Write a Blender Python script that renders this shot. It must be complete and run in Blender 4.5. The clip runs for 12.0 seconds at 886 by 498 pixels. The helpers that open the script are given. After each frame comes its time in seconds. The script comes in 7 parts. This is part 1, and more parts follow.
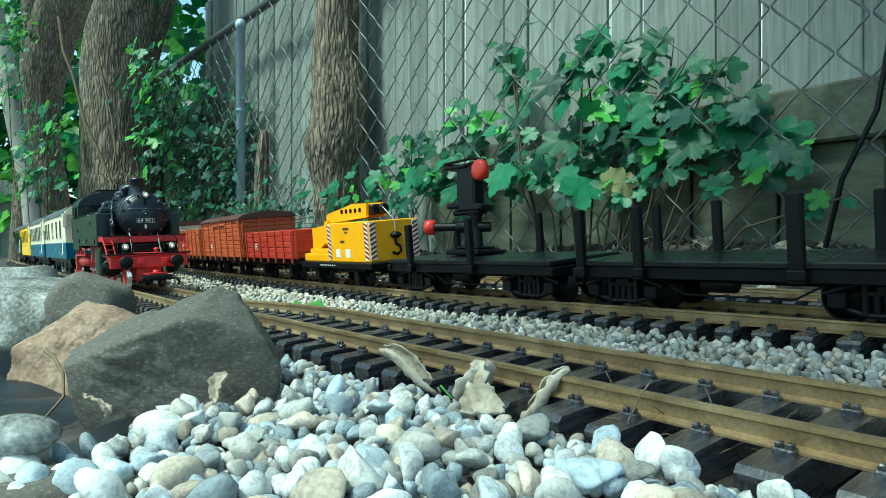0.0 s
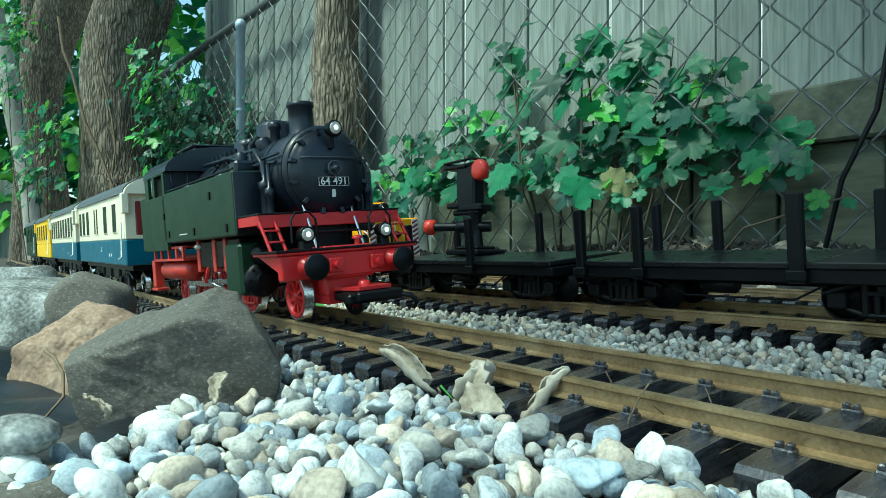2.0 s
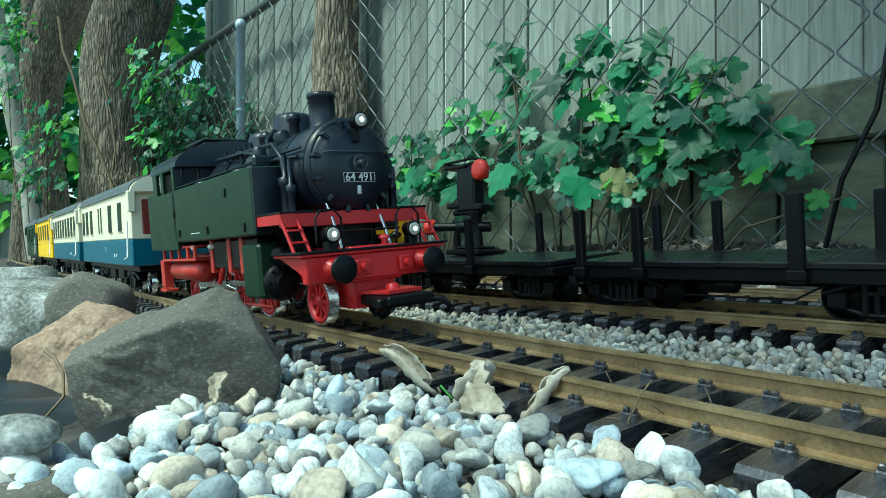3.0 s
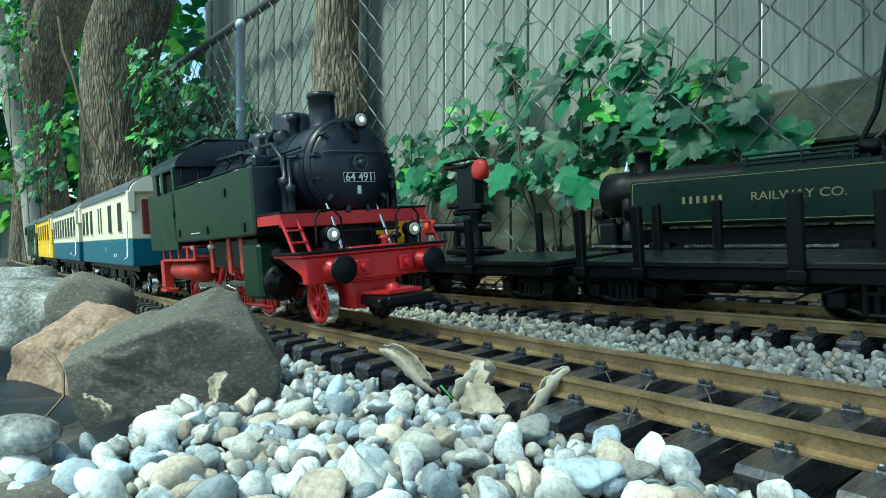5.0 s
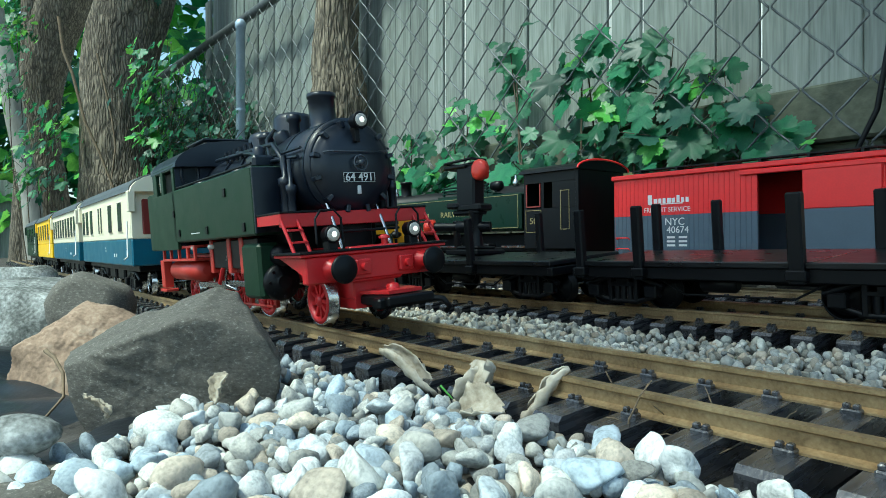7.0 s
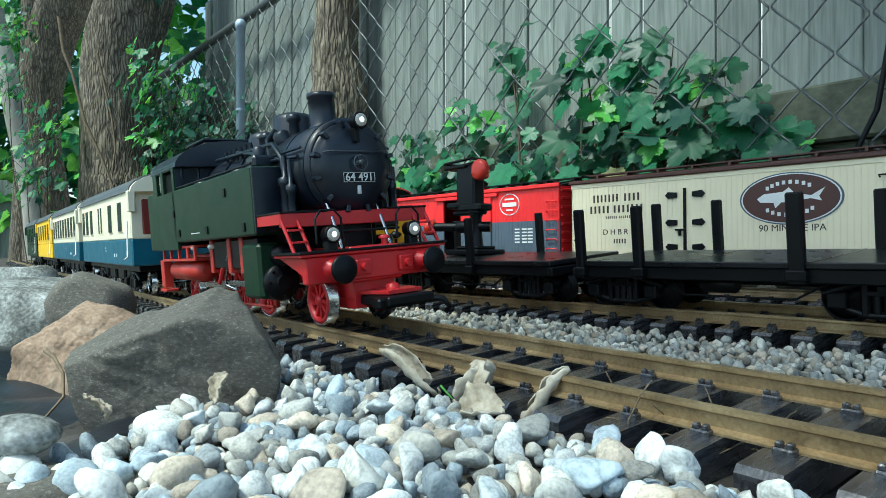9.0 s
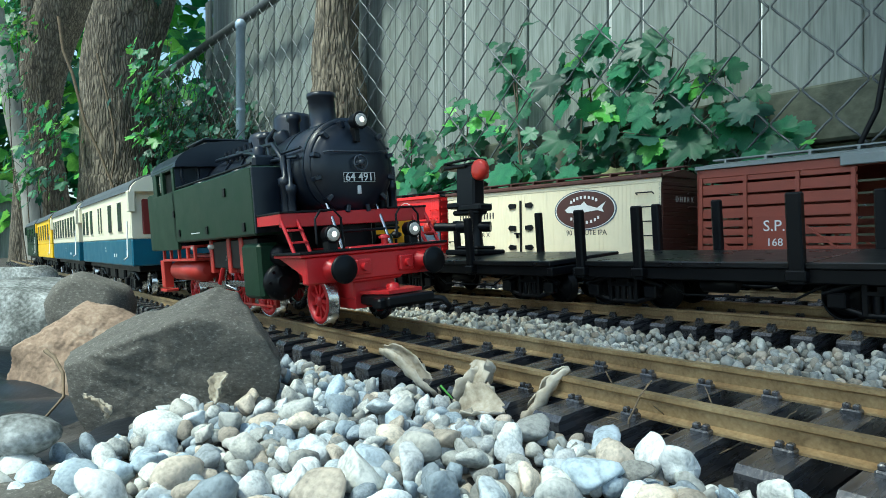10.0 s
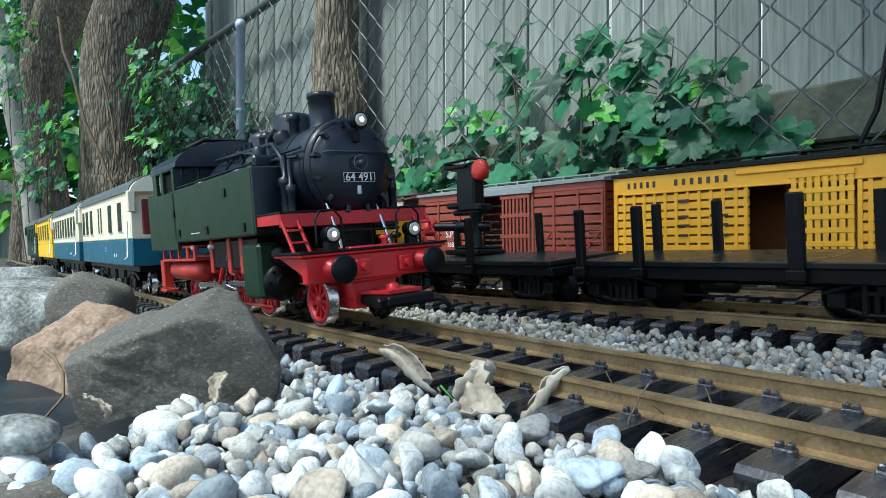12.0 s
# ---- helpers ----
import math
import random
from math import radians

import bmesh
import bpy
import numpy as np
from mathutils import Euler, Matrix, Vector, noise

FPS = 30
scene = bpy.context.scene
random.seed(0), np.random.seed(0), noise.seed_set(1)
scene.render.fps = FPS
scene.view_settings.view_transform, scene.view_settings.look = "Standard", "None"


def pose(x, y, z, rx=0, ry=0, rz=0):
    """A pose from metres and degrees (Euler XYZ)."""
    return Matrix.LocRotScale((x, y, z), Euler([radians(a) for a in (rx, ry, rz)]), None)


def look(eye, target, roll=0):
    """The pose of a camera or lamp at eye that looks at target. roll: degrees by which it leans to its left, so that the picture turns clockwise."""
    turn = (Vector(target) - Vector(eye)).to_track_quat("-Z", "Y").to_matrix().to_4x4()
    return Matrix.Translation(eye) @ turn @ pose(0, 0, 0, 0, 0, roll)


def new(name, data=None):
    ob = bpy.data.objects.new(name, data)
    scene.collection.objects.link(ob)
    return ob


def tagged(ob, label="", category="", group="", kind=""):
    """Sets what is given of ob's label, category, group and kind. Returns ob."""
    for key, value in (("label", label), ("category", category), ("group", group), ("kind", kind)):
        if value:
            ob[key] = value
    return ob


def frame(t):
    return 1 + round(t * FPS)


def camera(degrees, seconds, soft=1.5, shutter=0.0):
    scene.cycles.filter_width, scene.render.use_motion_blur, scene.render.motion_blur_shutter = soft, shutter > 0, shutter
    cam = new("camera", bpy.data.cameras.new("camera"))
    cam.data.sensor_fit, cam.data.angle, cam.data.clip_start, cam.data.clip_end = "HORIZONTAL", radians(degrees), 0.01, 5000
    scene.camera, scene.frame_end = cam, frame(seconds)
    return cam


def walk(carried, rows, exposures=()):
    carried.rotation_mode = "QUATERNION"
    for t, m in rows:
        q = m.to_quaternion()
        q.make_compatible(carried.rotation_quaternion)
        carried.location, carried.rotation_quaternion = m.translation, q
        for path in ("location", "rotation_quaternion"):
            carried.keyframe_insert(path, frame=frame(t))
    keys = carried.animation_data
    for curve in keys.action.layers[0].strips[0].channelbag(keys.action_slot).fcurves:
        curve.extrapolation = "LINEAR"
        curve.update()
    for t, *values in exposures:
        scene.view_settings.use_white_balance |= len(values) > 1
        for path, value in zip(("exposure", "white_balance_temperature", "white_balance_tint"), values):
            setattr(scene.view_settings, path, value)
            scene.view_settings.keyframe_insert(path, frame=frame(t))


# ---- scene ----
cam = camera(68.56, 12.0, 0.9)
EYE = 0.0485
walk(cam, [(0.0, look((0, 0, EYE), (0, 1, EYE))), (12.0, look((0, 0, EYE), (0, 1, EYE)))], [(0.0, 0.87, 5900, -25), (3.0, 0.87, 5900, -24), (5.5, 0.87, 5950, -20), (7.0, 0.85, 6000, -14), (9.5, 0.85, 6000, -10), (10.5, 0.85, 6000, -11), (11.0, 0.85, 6000, 6), (11.5, 0.85, 6250, 17), (12.0, 0.85, 6000, -1)])

# ---- light ----
world = bpy.data.worlds.new("sky")
scene.world = world
world.use_nodes = True
wn = world.node_tree
sky = wn.nodes.new("ShaderNodeTexSky")
sky.sky_type, sky.sun_disc = "NISHITA", False
sky.sun_elevation, sky.sun_rotation = radians(60), radians(234)
sky.air_density, sky.dust_density = 1.0, 2.0
wn.links.new(sky.outputs[0], wn.nodes["Background"].inputs[0])
wn.nodes["Background"].inputs[1].default_value = 0.15
sun = new("sun", bpy.data.lights.new("sun", "SUN"))
sun.data.energy, sun.data.angle, sun.data.color = 2.9, radians(10), (1.0, 0.98, 0.92)
sun.matrix_world = look((-0.80, -0.58, 1.7), (0, 0, 0))


# ---- materials ----
def material(name, colours, scale=40.0, rough=0.6, metal=0.0, bump=0.3, fine=400.0, stretch=(1, 1, 1), spread=0.0, coat=0.0, sub=0.0, hue=0.0, emit=0.0):
    """Noise-varied surface: colours are mixed by noise at two scales; spread varies pieces by Object Info's Random."""
    m = bpy.data.materials.new(name)
    m.use_nodes = True
    nt = m.node_tree
    N, lk = nt.nodes, nt.links
    bsdf = N["Principled BSDF"]
    tc = N.new("ShaderNodeTexCoord")
    mp = N.new("ShaderNodeMapping")
    mp.inputs["Scale"].default_value = stretch
    lk.new(tc.outputs["Object"], mp.inputs["Vector"])
    n1 = N.new("ShaderNodeTexNoise")
    n1.inputs["Scale"].default_value, n1.inputs["Detail"].default_value = scale, 6
    lk.new(mp.outputs[0], n1.inputs["Vector"])
    n2 = N.new("ShaderNodeTexNoise")
    n2.inputs["Scale"].default_value, n2.inputs["Detail"].default_value = fine, 4
    lk.new(mp.outputs[0], n2.inputs["Vector"])
    mix = N.new("ShaderNodeMath")
    mix.operation = "MULTIPLY_ADD"
    mix.inputs[1].default_value = 0.4
    lk.new(n2.outputs[0], mix.inputs[0])
    sc = N.new("ShaderNodeMath")
    sc.operation = "MULTIPLY"
    sc.inputs[1].default_value = 0.6
    lk.new(n1.outputs[0], sc.inputs[0])
    lk.new(sc.outputs[0], mix.inputs[2])
    ramp = N.new("ShaderNodeValToRGB")
    el = ramp.color_ramp.elements
    while len(el) < len(colours):
        el.new(0.5)
    for i, c in enumerate(colours):
        el[i].position = 0.32 + 0.36 * i / max(1, len(colours) - 1)
        el[i].color = (*c, 1)
    lk.new(mix.outputs[0], ramp.inputs[0])
    col = ramp.outputs[0]
    if spread:
        src = N.new("ShaderNodeObjectInfo") if spread > 0 else N.new("ShaderNodeNewGeometry")
        rnd = src.outputs["Random"] if spread > 0 else src.outputs["Random Per Island"]
        hs = N.new("ShaderNodeHueSaturation")
        mr = N.new("ShaderNodeMapRange")
        mr.inputs["To Min"].default_value, mr.inputs["To Max"].default_value = 1 - abs(spread), 1 + abs(spread)
        lk.new(rnd, mr.inputs[0])
        lk.new(mr.outputs[0], hs.inputs["Value"])
        if hue:
            w = N.new("ShaderNodeTexWhiteNoise")
            w.noise_dimensions = "1D"
            lk.new(rnd, w.inputs["W"])
            r2 = N.new("ShaderNodeValToRGB")
            r2.color_ramp.interpolation = "CONSTANT"
            e2 = r2.color_ramp.elements
            tints = [(0.62, 0.66, 0.68), (0.48, 0.55, 0.60), (0.74, 0.72, 0.66), (0.56, 0.53, 0.47), (0.70, 0.69, 0.64), (0.42, 0.47, 0.51), (0.64, 0.54, 0.43), (0.80, 0.80, 0.78)]
            if hue > 1:
                tints = [(0.62, 0.62, 0.58), (0.50, 0.52, 0.51), (0.72, 0.69, 0.61), (0.56, 0.51, 0.43), (0.68, 0.66, 0.60), (0.44, 0.45, 0.44), (0.62, 0.53, 0.43), (0.78, 0.77, 0.73)]
            while len(e2) < len(tints):
                e2.new(0.5)
            for i, c in enumerate(tints):
                e2[i].position, e2[i].color = i / len(tints), (*c, 1)
            lk.new(w.outputs[0], r2.inputs[0])
            mm = N.new("ShaderNodeMixRGB")
            mm.blend_type, mm.inputs[0].default_value = "MULTIPLY", 1.0
            lk.new(col, mm.inputs[1])
            lk.new(r2.outputs[0], mm.inputs[2])
            col = mm.outputs[0]
        lk.new(col, hs.inputs["Color"])
        col = hs.outputs[0]
    lk.new(col, bsdf.inputs["Base Color"])
    rr = N.new("ShaderNodeMapRange")
    rr.inputs["To Min"].default_value, rr.inputs["To Max"].default_value = max(0.03, rough - 0.12), min(1, rough + 0.12)
    lk.new(n1.outputs[0], rr.inputs[0])
    lk.new(rr.outputs[0], bsdf.inputs["Roughness"])
    bsdf.inputs["Metallic"].default_value = metal
    if coat:
        bsdf.inputs["Coat Weight"].default_value, bsdf.inputs["Coat Roughness"].default_value = coat, 0.25
    if emit:
        bsdf.inputs["Emission Color"].default_value, bsdf.inputs["Emission Strength"].default_value = (1, 0.95, 0.85, 1), emit
    if bump:
        bp = N.new("ShaderNodeBump")
        bp.inputs["Strength"].default_value, bp.inputs["Distance"].default_value = bump, 0.6 / fine
        lk.new(mix.outputs[0], bp.inputs["Height"])
        lk.new(bp.outputs[0], bsdf.inputs["Normal"])
    return m


def leaf_material(name, a, b):
    m = material(name, [a, b], 60, 0.45, 0, 0.35, 400, spread=-0.45)
    N, lk = m.node_tree.nodes, m.node_tree.links
    bsdf = N["Principled BSDF"]
    tr = N.new("ShaderNodeBsdfTranslucent")
    src = bsdf.inputs["Base Color"].links[0].from_socket
    br = N.new("ShaderNodeHueSaturation")
    br.inputs["Hue"].default_value, br.inputs["Value"].default_value = 0.47, 1.5
    lk.new(src, br.inputs["Color"])
    lk.new(br.outputs[0], tr.inputs["Color"])
    mx = N.new("ShaderNodeMixShader")
    mx.inputs[0].default_value = 0.4
    lk.new(bsdf.outputs[0], mx.inputs[1])
    lk.new(tr.outputs[0], mx.inputs[2])
    lk.new(mx.outputs[0], N["Material Output"].inputs[0])
    return m


BRASS = material("weathered_brass", [(0.20, 0.135, 0.07), (0.36, 0.255, 0.135), (0.50, 0.385, 0.22)], 60, 0.42, 0.6, 0.3, 700, (1, 1, 1))
SLEEPER = material("sleeper_plastic", [(0.018, 0.018, 0.022), (0.042, 0.042, 0.047), (0.075, 0.076, 0.083)], 420, 0.27, 0, 0.45, 900, (1, 0.10, 1), 0.3)
SLEEPER.node_tree.nodes["Principled BSDF"].inputs["Specular IOR Level"].default_value = 0.8
PEBBLE = material("pebble", [(0.42, 0.435, 0.44), (0.76, 0.775, 0.78), (1.0, 1.0, 1.0)], 260, 0.75, 0, 1.0, 1000, spread=0.42, hue=1)
PEBBLES = material("pebbles", [(0.34, 0.335, 0.31), (0.60, 0.59, 0.55), (0.82, 0.81, 0.77)], 160, 0.8, 0, 0.8, 900, spread=-0.38, hue=2)
PEBBLEFILL = material("small_pebbles", [(0.34, 0.355, 0.36), (0.62, 0.635, 0.64), (0.88, 0.885, 0.88)], 230, 0.78, 0, 0.9, 1000, spread=-0.42, hue=1)
SOIL = material("soil", [(0.012, 0.010, 0.008), (0.04, 0.035, 0.03), (0.08, 0.072, 0.065)], 30, 0.9, 0, 1, 300)
ROCK = material("grey_rock", [(0.045, 0.041, 0.034), (0.088, 0.080, 0.067), (0.115, 0.106, 0.090), (0.27, 0.255, 0.225)], 480, 0.85, 0, 1.0, 1300, (1, 1, 1.6))
ROCKTAN = material("tan_rock", [(0.15, 0.10, 0.066), (0.30, 0.205, 0.14), (0.44, 0.34, 0.25)], 60, 0.85, 0, 0.9, 500)
ROCKPALE = material("pale_rock", [(0.025, 0.03, 0.026), (0.11, 0.115, 0.108), (0.27, 0.28, 0.27), (0.52, 0.53, 0.52)], 40, 0.85, 0, 1.0, 420)
BARK = material("bark", [(0.10, 0.085, 0.06), (0.20, 0.165, 0.12), (0.31, 0.27, 0.205)], 30, 0.9, 0, 0.8, 220, (1, 1, 0.3))
def furrow(mat, scale, depth):
    """Long cracked bark plates: darker, sunken furrows between them."""
    N, lk = mat.node_tree.nodes, mat.node_tree.links
    bsdf = N["Principled BSDF"]
    tc, mp, vo, ns = N.new("ShaderNodeTexCoord"), N.new("ShaderNodeMapping"), N.new("ShaderNodeTexVoronoi"), N.new("ShaderNodeTexNoise")
    ns.inputs["Scale"].default_value, ns.inputs["Detail"].default_value = 14, 4
    mixv = N.new("ShaderNodeMixRGB")
    mixv.blend_type, mixv.inputs[0].default_value = "ADD", 0.022
    lk.new(tc.outputs["Object"], ns.inputs["Vector"])
    lk.new(tc.outputs["Object"], mixv.inputs[1])
    lk.new(ns.outputs["Color"], mixv.inputs[2])
    mp.inputs["Scale"].default_value = (1, 1, 0.13)
    lk.new(mixv.outputs[0], mp.inputs["Vector"])
    vo.feature = "DISTANCE_TO_EDGE"
    vo.inputs["Scale"].default_value = scale
    lk.new(mp.outputs[0], vo.inputs["Vector"])
    mr = N.new("ShaderNodeMapRange")
    mr.inputs["From Max"].default_value, mr.inputs["To Min"].default_value = 0.22, 0.25
    lk.new(vo.outputs["Distance"], mr.inputs[0])
    mm = N.new("ShaderNodeMixRGB")
    mm.blend_type, mm.inputs[0].default_value = "MULTIPLY", 0.85
    lk.new(bsdf.inputs["Base Color"].links[0].from_socket, mm.inputs[1])
    lk.new(mr.outputs[0], mm.inputs[2])
    lk.new(mm.outputs[0], bsdf.inputs["Base Color"])
    bp = N.new("ShaderNodeBump")
    bp.inputs["Strength"].default_value, bp.inputs["Distance"].default_value = 1.0, depth
    lk.new(mr.outputs[0], bp.inputs["Height"])
    lk.new(bsdf.inputs["Normal"].links[0].from_socket, bp.inputs["Normal"])
    lk.new(bp.outputs[0], bsdf.inputs["Normal"])


furrow(BARK, 85, 0.005)
BARKPALE = material("pale_bark", [(0.20, 0.19, 0.165), (0.38, 0.37, 0.33)], 18, 0.85, 0, 0.6, 60, (1, 1, 0.3))
FENCEWOOD = material("weathered_board", [(0.095, 0.112, 0.102), (0.205, 0.23, 0.212), (0.31, 0.34, 0.318)], 34, 0.85, 0, 0.8, 220, (1, 1, 0.05), 0.2)
WHITEWASH = material("pale_render", [(0.66, 0.66, 0.62), (0.8, 0.8, 0.77)], 6, 0.9, 0, 0.2, 80)
DARKWOOD = material("mossy_shaded_board", [(0.036, 0.042, 0.030), (0.08, 0.088, 0.062), (0.135, 0.145, 0.105)], 14, 0.9, 0, 0.6, 90, (0.2, 1, 1))
GALV = material("galvanised", [(0.06, 0.067, 0.072), (0.20, 0.215, 0.22)], 60, 0.5, 0.6, 0.2, 500)
GALVBLUE = material("galvanised_post", [(0.24, 0.31, 0.40), (0.40, 0.48, 0.56)], 25, 0.5, 0.4, 0.3, 300)
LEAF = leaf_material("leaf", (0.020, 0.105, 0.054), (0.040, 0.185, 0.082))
# paler leaf colour; in shrubs and woods it paints in sunlight on leaves
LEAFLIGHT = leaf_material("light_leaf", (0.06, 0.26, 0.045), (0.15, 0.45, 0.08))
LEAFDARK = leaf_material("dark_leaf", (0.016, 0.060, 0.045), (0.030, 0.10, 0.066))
LEAFWILT = material("wilted_leaf", [(0.16, 0.18, 0.07), (0.30, 0.30, 0.14)], 60, 0.75, 0, 0.5, 400)
LEAFDRY = material("dry_leaf", [(0.20, 0.155, 0.10), (0.44, 0.38, 0.29), (0.60, 0.55, 0.46)], 60, 0.8, 0, 0.6, 400)
# darker copy of the stem colour, shade among the shrub leaves painted in
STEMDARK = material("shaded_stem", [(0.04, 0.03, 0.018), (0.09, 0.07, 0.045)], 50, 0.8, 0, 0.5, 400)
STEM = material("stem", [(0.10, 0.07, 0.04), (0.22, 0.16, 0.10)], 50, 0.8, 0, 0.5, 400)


def paint(name, c, rough=0.42, d=0.85):
    return material(name, [tuple(v * d for v in c), c], 50, rough, 0, 0.08, 500)


BLACK = paint("black_plastic", (0.004, 0.0045, 0.006), 0.42, 0.7)
DECK = paint("glossy_black_deck", (0.008, 0.009, 0.011), 0.30, 0.6)
BOILER = paint("boiler_black", (0.007, 0.012, 0.023), 0.36, 0.7)
DKGREEN = paint("dark_green_paint", (0.014, 0.038, 0.020), 0.42, 0.8)
USGREEN = paint("deep_green_paint", (0.003, 0.019, 0.012), 0.3, 0.8)
for matt in (BLACK, DKGREEN, USGREEN):
    matt.node_tree.nodes["Principled BSDF"].inputs["Specular IOR Level"].default_value = 0.22
RED = paint("signal_red", (0.56, 0.016, 0.022), 0.38)
REDDARK = paint("oxide_red", (0.44, 0.032, 0.022), 0.45)
ORANGERED = paint("orange_red", (0.62, 0.035, 0.02), 0.35)
WAGONRED = paint("wagon_red", (0.42, 0.035, 0.018), 0.5)
WAGONORANGE = paint("wagon_orange", (0.46, 0.09, 0.028), 0.5)
CARRED = paint("boxcar_red", (0.82, 0.020, 0.024), 0.4)
CARGREY = paint("boxcar_grey", (0.085, 0.115, 0.15), 0.5)
CREAM = paint("cream_paint", (0.84, 0.74, 0.52), 0.45, 0.95)
COACHCREAM = paint("coach_cream", (0.85, 0.79, 0.60), 0.4, 0.95)
COACHBLUE = paint("coach_blue", (0.010, 0.115, 0.19), 0.35)
BROWN = paint("roof_brown", (0.075, 0.025, 0.018), 0.5)
STOCK = paint("stock_car_brown", (0.25, 0.050, 0.028), 0.5)
YELLOW = paint("golden_yellow", (0.95, 0.47, 0.022), 0.42)
LEMON = paint("lemon_yellow", (0.88, 0.55, 0.012), 0.45)
CRANEYELLOW = paint("crane_yellow", (0.92, 0.42, 0.006), 0.4)
ROOFGREY = paint("roof_grey", (0.22, 0.25, 0.25), 0.5)
COACHROOF = paint("coach_roof", (0.075, 0.085, 0.095), 0.5)
WHITE = paint("white_print", (0.8, 0.8, 0.78), 0.5)
GOLD = paint("gold_print", (0.30, 0.25, 0.11), 0.4)
# smooth black for the smokebox door handwheel, lightened to paint in its highlights
HIGHLIGHTBLACK = paint("highlight_black", (0.05, 0.06, 0.075), 0.25, 0.8)
PRINT = paint("dark_print", (0.05, 0.035, 0.025), 0.5)
STEEL = material("bright_steel", [(0.45, 0.45, 0.45), (0.62, 0.62, 0.61)], 100, 0.25, 1.0, 0.1, 800)
LENS = material("lamp_lens", [(0.10, 0.11, 0.11), (0.34, 0.35, 0.35)], 260, 0.12, 0, 0.1, 900, coat=1.0, emit=0.05)
BULB = material("lamp_bulb", [(0.8, 0.8, 0.78), (0.9, 0.9, 0.88)], 200, 0.2, 0, 0.0, 900, emit=0.5)
WINDOW = paint("dark_window", (0.03, 0.035, 0.04), 0.1)
DOORRED = paint("door_red", (0.22, 0.03, 0.025), 0.4)
INTERIOR = paint("car_inside", (0.30, 0.10, 0.03), 0.7)
VINYL = material("black_sheet", [(0.008, 0.010, 0.014), (0.02, 0.024, 0.03)], 20, 0.35, 0, 0.3, 200)


# ---- mesh helpers ----
class B:
    """Gathers simple shapes into one mesh; k scales all that is added."""

    def __init__(self, k=1.0):
        self.v, self.f, self.k, self.smooth = [], [], k, []

    def add(self, vs, fs, smooth=False):
        o = len(self.v)
        self.v += [tuple(c * self.k for c in p) for p in vs]
        self.f += [tuple(i + o for i in q) for q in fs]
        self.smooth += [smooth] * len(fs)
        return self

    def box(self, a, b, c=0.0, m=None):
        """Box from corner a to corner b, edges chamfered by c."""
        lo = [min(p, q) for p, q in zip(a, b)]
        hi = [max(p, q) for p, q in zip(a, b)]
        c = min(c, *[(h - l) * 0.45 for l, h in zip(lo, hi)])
        vs, fs = [], []
        if c <= 0:
            vs = [(x, y, z) for x in (lo[0], hi[0]) for y in (lo[1], hi[1]) for z in (lo[2], hi[2])]
            fs = [(0, 1, 3, 2), (4, 6, 7, 5), (0, 4, 5, 1), (2, 3, 7, 6), (0, 2, 6, 4), (1, 5, 7, 3)]
        else:
            idx = {}
            for sx in (0, 1):
                for sy in (0, 1):
                    for sz in (0, 1):
                        s = (sx, sy, sz)
                        for ax in range(3):
                            p = [(hi if s[i] else lo)[i] + (0 if i == ax else (-c if s[i] else c)) for i in range(3)]
                            idx[s, ax] = len(vs)
                            vs.append(tuple(p))
            for ax in range(3):
                u, w = (ax + 1) % 3, (ax + 2) % 3
                for side in (0, 1):
                    q = []
                    for su, sw in ((0, 0), (1, 0), (1, 1), (0, 1)):
                        s = [0, 0, 0]
                        s[ax], s[u], s[w] = side, su, sw
                        q.append(idx[tuple(s), ax])
                    fs.append(tuple(q if side else q[::-1]))
                for su in (0, 1):
                    for sw in (0, 1):
                        s0, s1 = [0, 0, 0], [0, 0, 0]
                        s0[ax], s1[ax] = 0, 1
                        s0[u] = s1[u] = su
                        s0[w] = s1[w] = sw
                        q = [idx[tuple(s0), u], idx[tuple(s1), u], idx[tuple(s1), w], idx[tuple(s0), w]]
                        fs.append(tuple(q if su == sw else q[::-1]))
            for sx in (0, 1):
                for sy in (0, 1):
                    for sz in (0, 1):
                        q = [idx[(sx, sy, sz), i] for i in range(3)]
                        fs.append(tuple(q if (sx + sy + sz) % 2 else q[::-1]))
        if m is not None:
            vs = [tuple(m @ Vector(p)) for p in vs]
        return self.add(vs, fs)

    def cyl(self, p0, p1, r0, r1=None, seg=16, caps=True):
        r1 = r0 if r1 is None else r1
        p0, p1 = Vector(p0), Vector(p1)
        d = (p1 - p0).normalized()
        a = d.orthogonal().normalized()
        b = d.cross(a)
        vs, fs = [], []
        for p, r in ((p0, r0), (p1, r1)):
            for i in range(seg):
                t = 2 * math.pi * i / seg
                vs.append(tuple(p + a * (r * math.cos(t)) + b * (r * math.sin(t))))
        fs = [(i, (i + 1) % seg, seg + (i + 1) % seg, seg + i) for i in range(seg)]
        self.add(vs, fs, True)
        if caps:
            self.add(vs, [tuple(range(seg))[::-1], tuple(range(seg, 2 * seg))])
        return self

    def lathe(self, base, axis, prof, seg=24, caps=True):
        """Turned shape: prof of (distance along axis, radius)."""
        base, d = Vector(base), Vector(axis).normalized()
        a = d.orthogonal().normalized()
        b = d.cross(a)
        vs = []
        for h, r in prof:
            for i in range(seg):
                t = 2 * math.pi * i / seg
                vs.append(tuple(base + d * h + a * (r * math.cos(t)) + b * (r * math.sin(t))))
        fs = []
        for j in range(len(prof) - 1):
            for i in range(seg):
                fs.append((j * seg + i, j * seg + (i + 1) % seg, (j + 1) * seg + (i + 1) % seg, (j + 1) * seg + i))
        self.add(vs, fs, True)
        n = len(prof)
